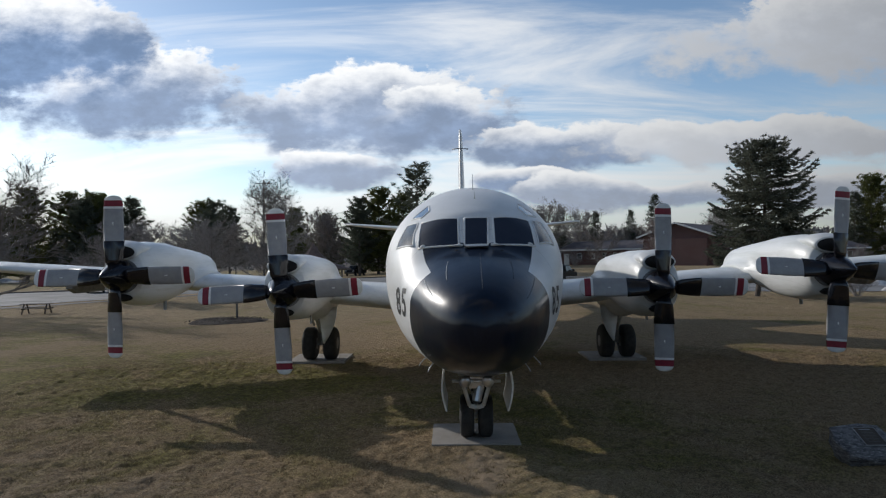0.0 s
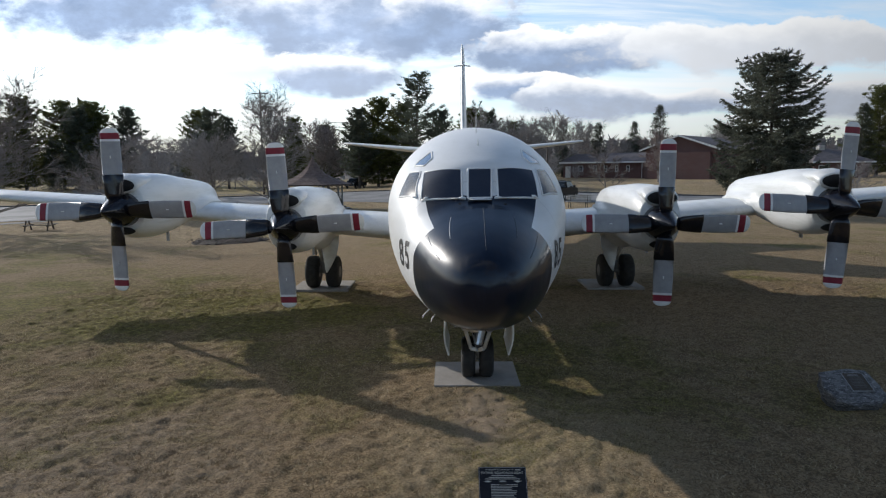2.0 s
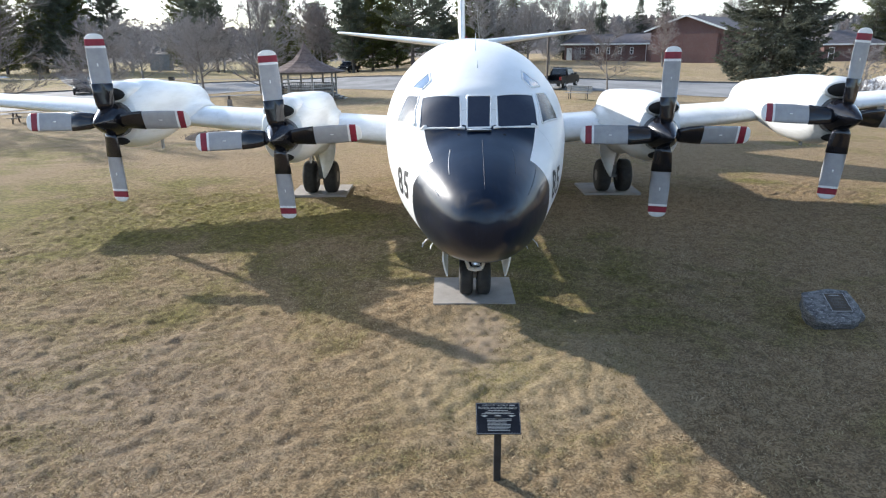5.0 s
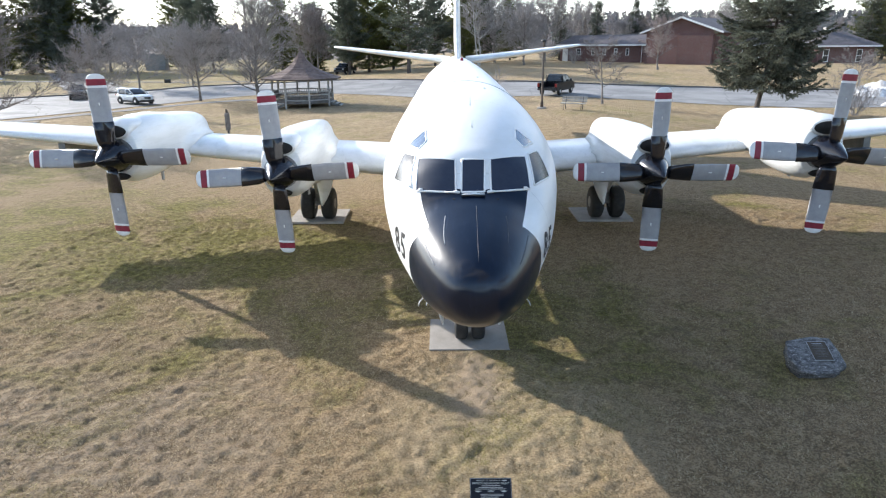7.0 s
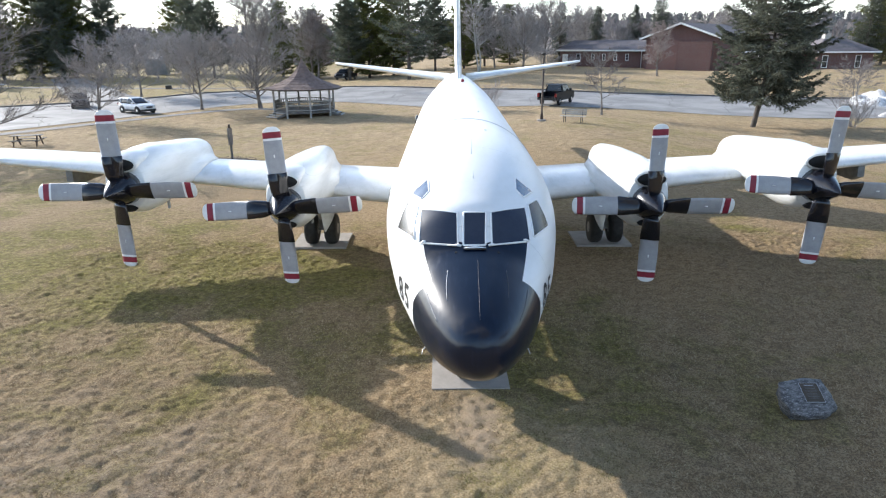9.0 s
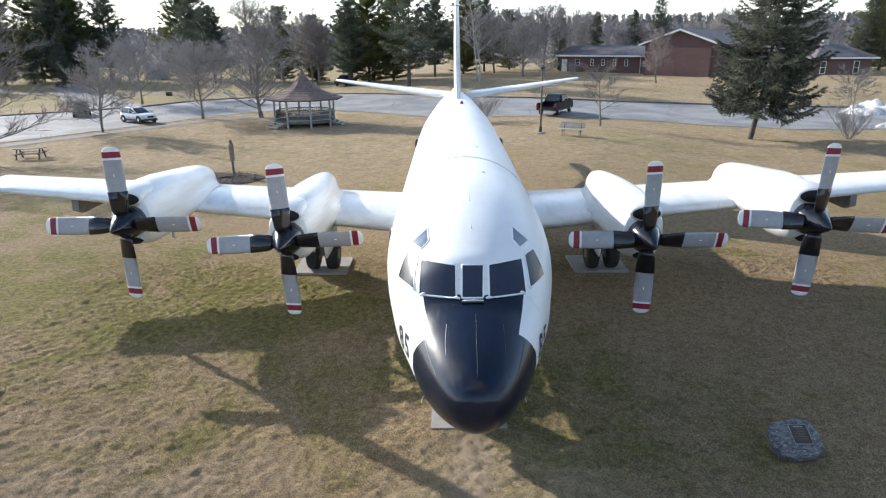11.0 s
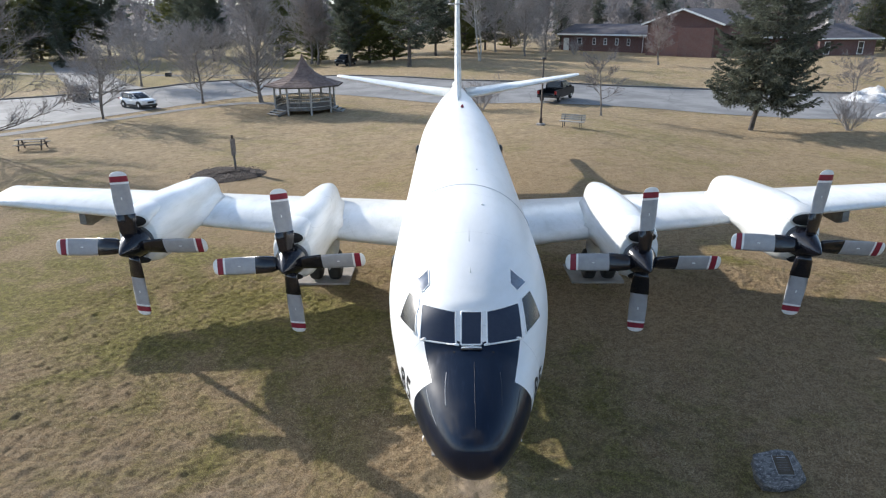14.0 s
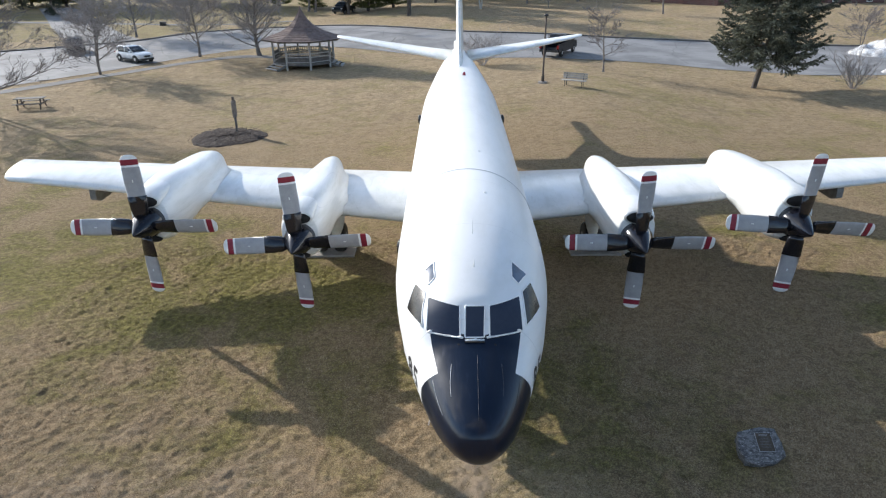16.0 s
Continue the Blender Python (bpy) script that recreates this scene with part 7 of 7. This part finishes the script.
def memorial_sign(x, y):
    """Tilted black panel on a black post before the nose."""
    ob = root("memorial_sign", x, y, 0, 0, "black memorial panel on a black post in the lawn", "sign")
    bar("post", (0, 0.03, -0.2), (0, 0.03, 0.77), 0.075, 0.075, "black_matte", ob)
    face = pose(0, 0, 0.755, 42, 0, 0) @ Matrix.Scale(0.9, 4)
    b = bmesh.new()
    box(b, (-0.26, -0.185, -0.03), (0.26, 0.185, 0.0), face)
    panel = part("panel", b, "plaque_black", ob, "black panel with pale border and lettering", bevel=0.004)
    b = bmesh.new()
    for lo, hi in (((-0.254, -0.179, -0.004), (0.254, -0.1755, 0.002)), ((-0.254, 0.1755, -0.004), (0.254, 0.179, 0.002)), ((-0.254, -0.1755, -0.004), (-0.2505, 0.1755, 0.002)), ((0.2505, -0.1755, -0.004), (0.254, 0.1755, 0.002))):
        box(b, lo, hi, face)
    part("border", b, "seam_grey", panel)
    letters("PATROL SQUADRON EIGHT", 0.036, panel, face @ pose(0, 0.118, 0.003), "bar_light")
    letters("IN MEMORY OF THE CREW OF", 0.022, panel, face @ pose(-0.03, 0.152, 0.003), "bar_light")
    r = random.Random(2)
    for k, (w, yy, h) in enumerate([(0.06, 0.152, 0.010), (0.24, 0.09, 0.006), (0.30, 0.07, 0.006), (0.38, 0.052, 0.006)] + [(0.26 + r.uniform(-0.04, 0.03), -0.01 - 0.0165 * j, 0.005) for j in range(9)]):
        b = bmesh.new()
        cx = 0.17 if k == 0 else 0.0 if k < 4 else -0.13 + w / 2
        box(b, (cx - w / 2, yy - h / 2, 0.0), (cx + w / 2, yy + h / 2, 0.002), face)
        part("text_bar", b, "bar_light", panel)
    for cx in (-0.16, 0.0, 0.16):
        b = bmesh.new()
        loft(b, [[face @ Vector(q) for q in ((cx - 0.045, 0.030, z), (cx, 0.014, z), (cx + 0.045, 0.030, z), (cx + 0.02, 0.031, z), (cx, 0.036, z), (cx - 0.02, 0.031, z))] for z in (0.0, 0.002)])
        part("emblem", b, "bar_light", panel, "small pale wing emblem")


def boulder(x, y):
    r = random.Random(8)
    bm = bmesh.new()
    # a split slab: angular outline, undercut sides, broken rim and a flat top that falls towards the path
    corners = [(0, 0.55, 0.02), (42, 0.54, 0.34), (80, 0.38, 0.42), (128, 0.44, 0.36), (176, 0.56, 0.02), (205, 0.53, -0.24), (248, 0.40, -0.40), (292, 0.42, -0.38), (328, 0.50, -0.26)]
    pts = [Vector((math.copysign(q[1], math.cos(radians(q[0]))) if abs(math.cos(radians(q[0]))) > 0.5 else q[1] * 0.5 * math.copysign(1, math.cos(radians(q[0]))), q[2], 0)) for q in corners]
    n = 36

    def outline(f):
        t = f * len(pts)
        k = int(t) % len(pts)
        return pts[k].lerp(pts[(k + 1) % len(pts)], t - int(t))
    rings = []
    for z, sc in ((-0.16, 0.80), (-0.03, 0.84), (0.06, 0.92), (0.14, 0.97), (0.22, 1.0), (0.27, 1.0), (0.30, 0.97), (0.312, 0.88), (0.318, 0.76), (0.322, 0.60), (0.325, 0.42), (0.327, 0.22), (0.327, 0.05)):
        ring = []
        for k in range(n):
            p = outline(k / n) * (sc * 0.88)
            q = Vector((p.x * 5, p.y * 5, z * 9))
            rough = 0.040 * noise.noise(q) + 0.022 * noise.noise(q * 2.7) + 0.03 * (abs(noise.noise(Vector((p.x * 2.5, p.y * 2.5, z * 16)))) - 0.25)
            lift = 0.48 * p.y * smooth_step(0.0, 0.28, z)
            ring.append(p * (1 + rough * (1.7 if z < 0.28 else 0.5)) + Vector((0, 0, z + lift)))
        rings.append(ring)
    loft(bm, rings)
    ob = part("boulder", bm, "stone_blue")
    ob.matrix_basis = pose(x, y, ground_z(x, y) + 0.02, 0, 0, 8)
    tagged(ob, "grey-blue rough boulder bearing a bronze plaque", "boulder")
    face = pose(0.10, 0.03, 0.346, 25.6, 0, -9) @ Matrix.Diagonal((0.86, 1.06, 1.0, 1.0))
    b = bmesh.new()
    box(b, (-0.19, -0.19, -0.06), (0.19, 0.19, 0.012), face)
    pl = part("plaque", b, "plaque_bronze", ob, "small bronze plaque with raised rim", bevel=0.004)
    b = bmesh.new()
    for lo, hi in (((-0.195, -0.195, 0), (0.195, -0.190, 0.017)), ((-0.195, 0.190, 0), (0.195, 0.195, 0.017)), ((-0.195, -0.190, 0), (-0.190, 0.190, 0.017)), ((0.190, -0.190, 0), (0.195, 0.190, 0.017))):
        box(b, lo, hi, face)
    part("plaque_rim", b, "seam_grey", pl)
    for k in range(9):
        b = bmesh.new()
        w, h = (0.10, 0.014) if k == 0 else (0.13 - 0.012 * (k % 3), 0.004)
        box(b, (-w, 0.14 - 0.032 * k, 0.012), (w, 0.14 + h - 0.032 * k, 0.0145), face)
        part("text_bar", b, "seam_grey" if k == 0 else "pylon_grey", pl)


def snow_heap(x, y, w, d, h, seed):
    bm = bmesh.new()
    n = 26
    rows = [[bm.verts.new((-w + 2 * w * i / n, -d + 2 * d * j / n, 0)) for i in range(n + 1)] for j in range(n + 1)]
    for row in rows:
        for v in row:
            q = max(0.0, 1 - (v.co.x / w) ** 2 - (v.co.y / d) ** 2)
            v.co.z = h * q ** 0.8 * (0.8 + 0.9 * noise.noise(Vector((v.co.x * 0.9 + seed, v.co.y * 0.9, 0)))) + 0.10 * noise.noise(Vector((v.co.x * 3, v.co.y * 3, seed))) * (q > 0) - 0.06
    for a, b in zip(rows, rows[1:]):
        for i in range(n):
            bm.faces.new((a[i], a[i + 1], b[i + 1], b[i]))
    ob = part("snow_heap", bm, "snow", smooth=True)
    ob.matrix_basis = pose(x, y, ground_z(x, y))
    tagged(ob, "melting ploughed heap of dirty white snow", "snow heap")


def utility_pole(x, y, h):
    ob = root("utility_pole", x, y, ground_z(x, y), 12, "tall wooden utility pole with a crossarm", "utility pole")
    b = bmesh.new()
    tube(b, [(0, 0, -0.3), (0, 0, h)], [0.17, 0.11], 10)
    part("pole", b, "dark_wood", ob, smooth=True)
    bar("crossarm", (-1.3, 0, h - 0.6), (1.3, 0, h - 0.6), 0.12, 0.14, "dark_wood", ob)
    for e in (-1.2, -0.6, 0.6, 1.2):
        b = bmesh.new()
        lathe(b, [(0, 0.05), (0.12, 0.06), (0.2, 0.03)], (e, 0, h - 0.53), (0, 0, 1), 8)
        part("insulator", b, "grey_metal", ob)


def lattice_tower(x, y, h, w):
    """Far steel portal of a power line: two lattice legs and a laced beam."""
    ob = root("lattice_tower", x, y, ground_z(x, y), 8, "grey steel lattice portal of a power line behind the pines", "power pylon")
    for sx in (-0.32, 0.32):
        b = bmesh.new()
        for e in (-0.7, 0.7):
            tube(b, [(sx * w + e * 1.6, 0, -0.3), (sx * w + e * 0.5, 0, h)], 0.09, 5)
        for k in range(10):
            z0, z1 = h * k / 10, h * (k + 1) / 10
            e0, e1 = 0.7 * (1.6 - 1.1 * k / 10), 0.7 * (1.6 - 1.1 * (k + 1) / 10)
            g = 1 if k % 2 else -1
            tube(b, [(sx * w + g * e0, 0, z0), (sx * w - g * e1, 0, z1)], 0.05, 4)
        part("leg", b, "grey_metal", ob)
    b = bmesh.new()
    for z in (h - 1.7, h):
        tube(b, [(-w / 2, 0, z), (w / 2, 0, z)], 0.09, 5)
    for k in range(8):
        x0, x1 = -w / 2 + w * k / 8, -w / 2 + w * (k + 1) / 8
        tube(b, [(x0, 0, h - 1.7 * (k % 2)), (x1, 0, h - 1.7 * ((k + 1) % 2))], 0.06, 4)
    part("crossarm", b, "grey_metal", ob)


lattice_tower(-39.6, 205, 20.0, 9.0)
picnic_table(-30.65, 30.4, 12)
park_bench(8.7, 30.2, -28)
lamp_post(6.75, 32.1)
mulch_bed(-13.55, 21.5)
trail_sign(-13.35, 22.6)
memorial_sign(0.0, -9.77)
boulder(6.04, -5.56)
snow_heap(44.6, 50.8, 4.2, 2.6, 1.25, 1.0)
snow_heap(38.6, 40.6, 1.2, 0.8, 0.45, 4.0)
snow_heap(-84, 100, 6, 3, 0.7, 7.0)
snow_heap(-118, 130, 9, 5, 1.6, 9.0)
utility_pole(-30.3, 86, 16.4)
bin_box = root("litter_bin", -42.7, 84.6, ground_z(-42.7, 84.6), 8, "low dark metal bin on the lawn beyond the road", "bin")
bm = bmesh.new()
box(bm, (-0.42, -0.25, 0.0), (0.42, 0.25, 0.5))
part("body", bm, "plastic_black", bin_box, bevel=0.04)
bm = bmesh.new()
box(bm, (-0.45, -0.28, 0.5), (0.45, 0.28, 0.56))
part("lid", bm, "plastic_black", bin_box, bevel=0.02)


# ---- grass blades where the lawn is seen closest ----
def grass(name, x0, x1, y0, y1, count, length, seed):
    rng = np.random.default_rng(seed)
    x, y = rng.uniform(x0, x1, count), rng.uniform(y0, y1, count)
    # thinner in irregular bare spots, and none on the pads
    thin = np.sin(x * 3.1 + 2 * np.sin(y * 1.7)) * np.sin(y * 2.7 + 2 * np.sin(x * 1.3)) + rng.normal(0, 0.6, count)
    off_pad = ~((np.abs(x + 0.04) < 0.85) & (np.abs(y + 4.1) < 0.75)) & ~((np.abs(np.abs(x) - 4.72) < 1.0) & (np.abs(y - 4.85) < 1.1))
    # fewer and fewer towards the rim of the stretch
    rim = np.minimum(np.minimum(x - x0, x1 - x), y1 - y) / 6.0
    keep = (thin > -0.3) & off_pad & (rng.random(count) < rim)
    x, y = x[keep], y[keep]
    count = len(x)
    a, l = rng.uniform(0, 2 * np.pi, count), length * rng.uniform(0.6, 1.4, count)
    tilt = rng.uniform(0.1, 0.7, count)
    w = 0.0036 + 0.0045 * rng.random(count)
    dx, dy, dz = np.cos(a) * l * np.cos(tilt), np.sin(a) * l * np.cos(tilt), l * np.sin(tilt)
    z = np.vectorize(ground_z)(x, y)
    v = np.empty((count, 3, 3))
    v[:, 0] = np.stack([x - np.sin(a) * w, y + np.cos(a) * w, z], 1)
    v[:, 1] = np.stack([x + np.sin(a) * w, y - np.cos(a) * w, z], 1)
    v[:, 2] = np.stack([x + dx, y + dy, z + dz], 1)
    me = bpy.data.meshes.new(name)
    me.vertices.add(count * 3)
    me.vertices.foreach_set("co", v.ravel())
    me.loops.add(count * 3)
    me.loops.foreach_set("vertex_index", np.arange(count * 3))
    me.polygons.add(count)
    me.polygons.foreach_set("loop_start", np.arange(0, count * 3, 3))
    me.polygons.foreach_set("loop_total", np.full(count, 3))
    me.update(calc_edges=True)
    tagged(place(name, me, "grass_blade"), "short dry winter grass, straw with some green", "grass", kind="stuff")


grass("grass", -13, 13, -12.5, 2.0, 330000, 0.055, 1)
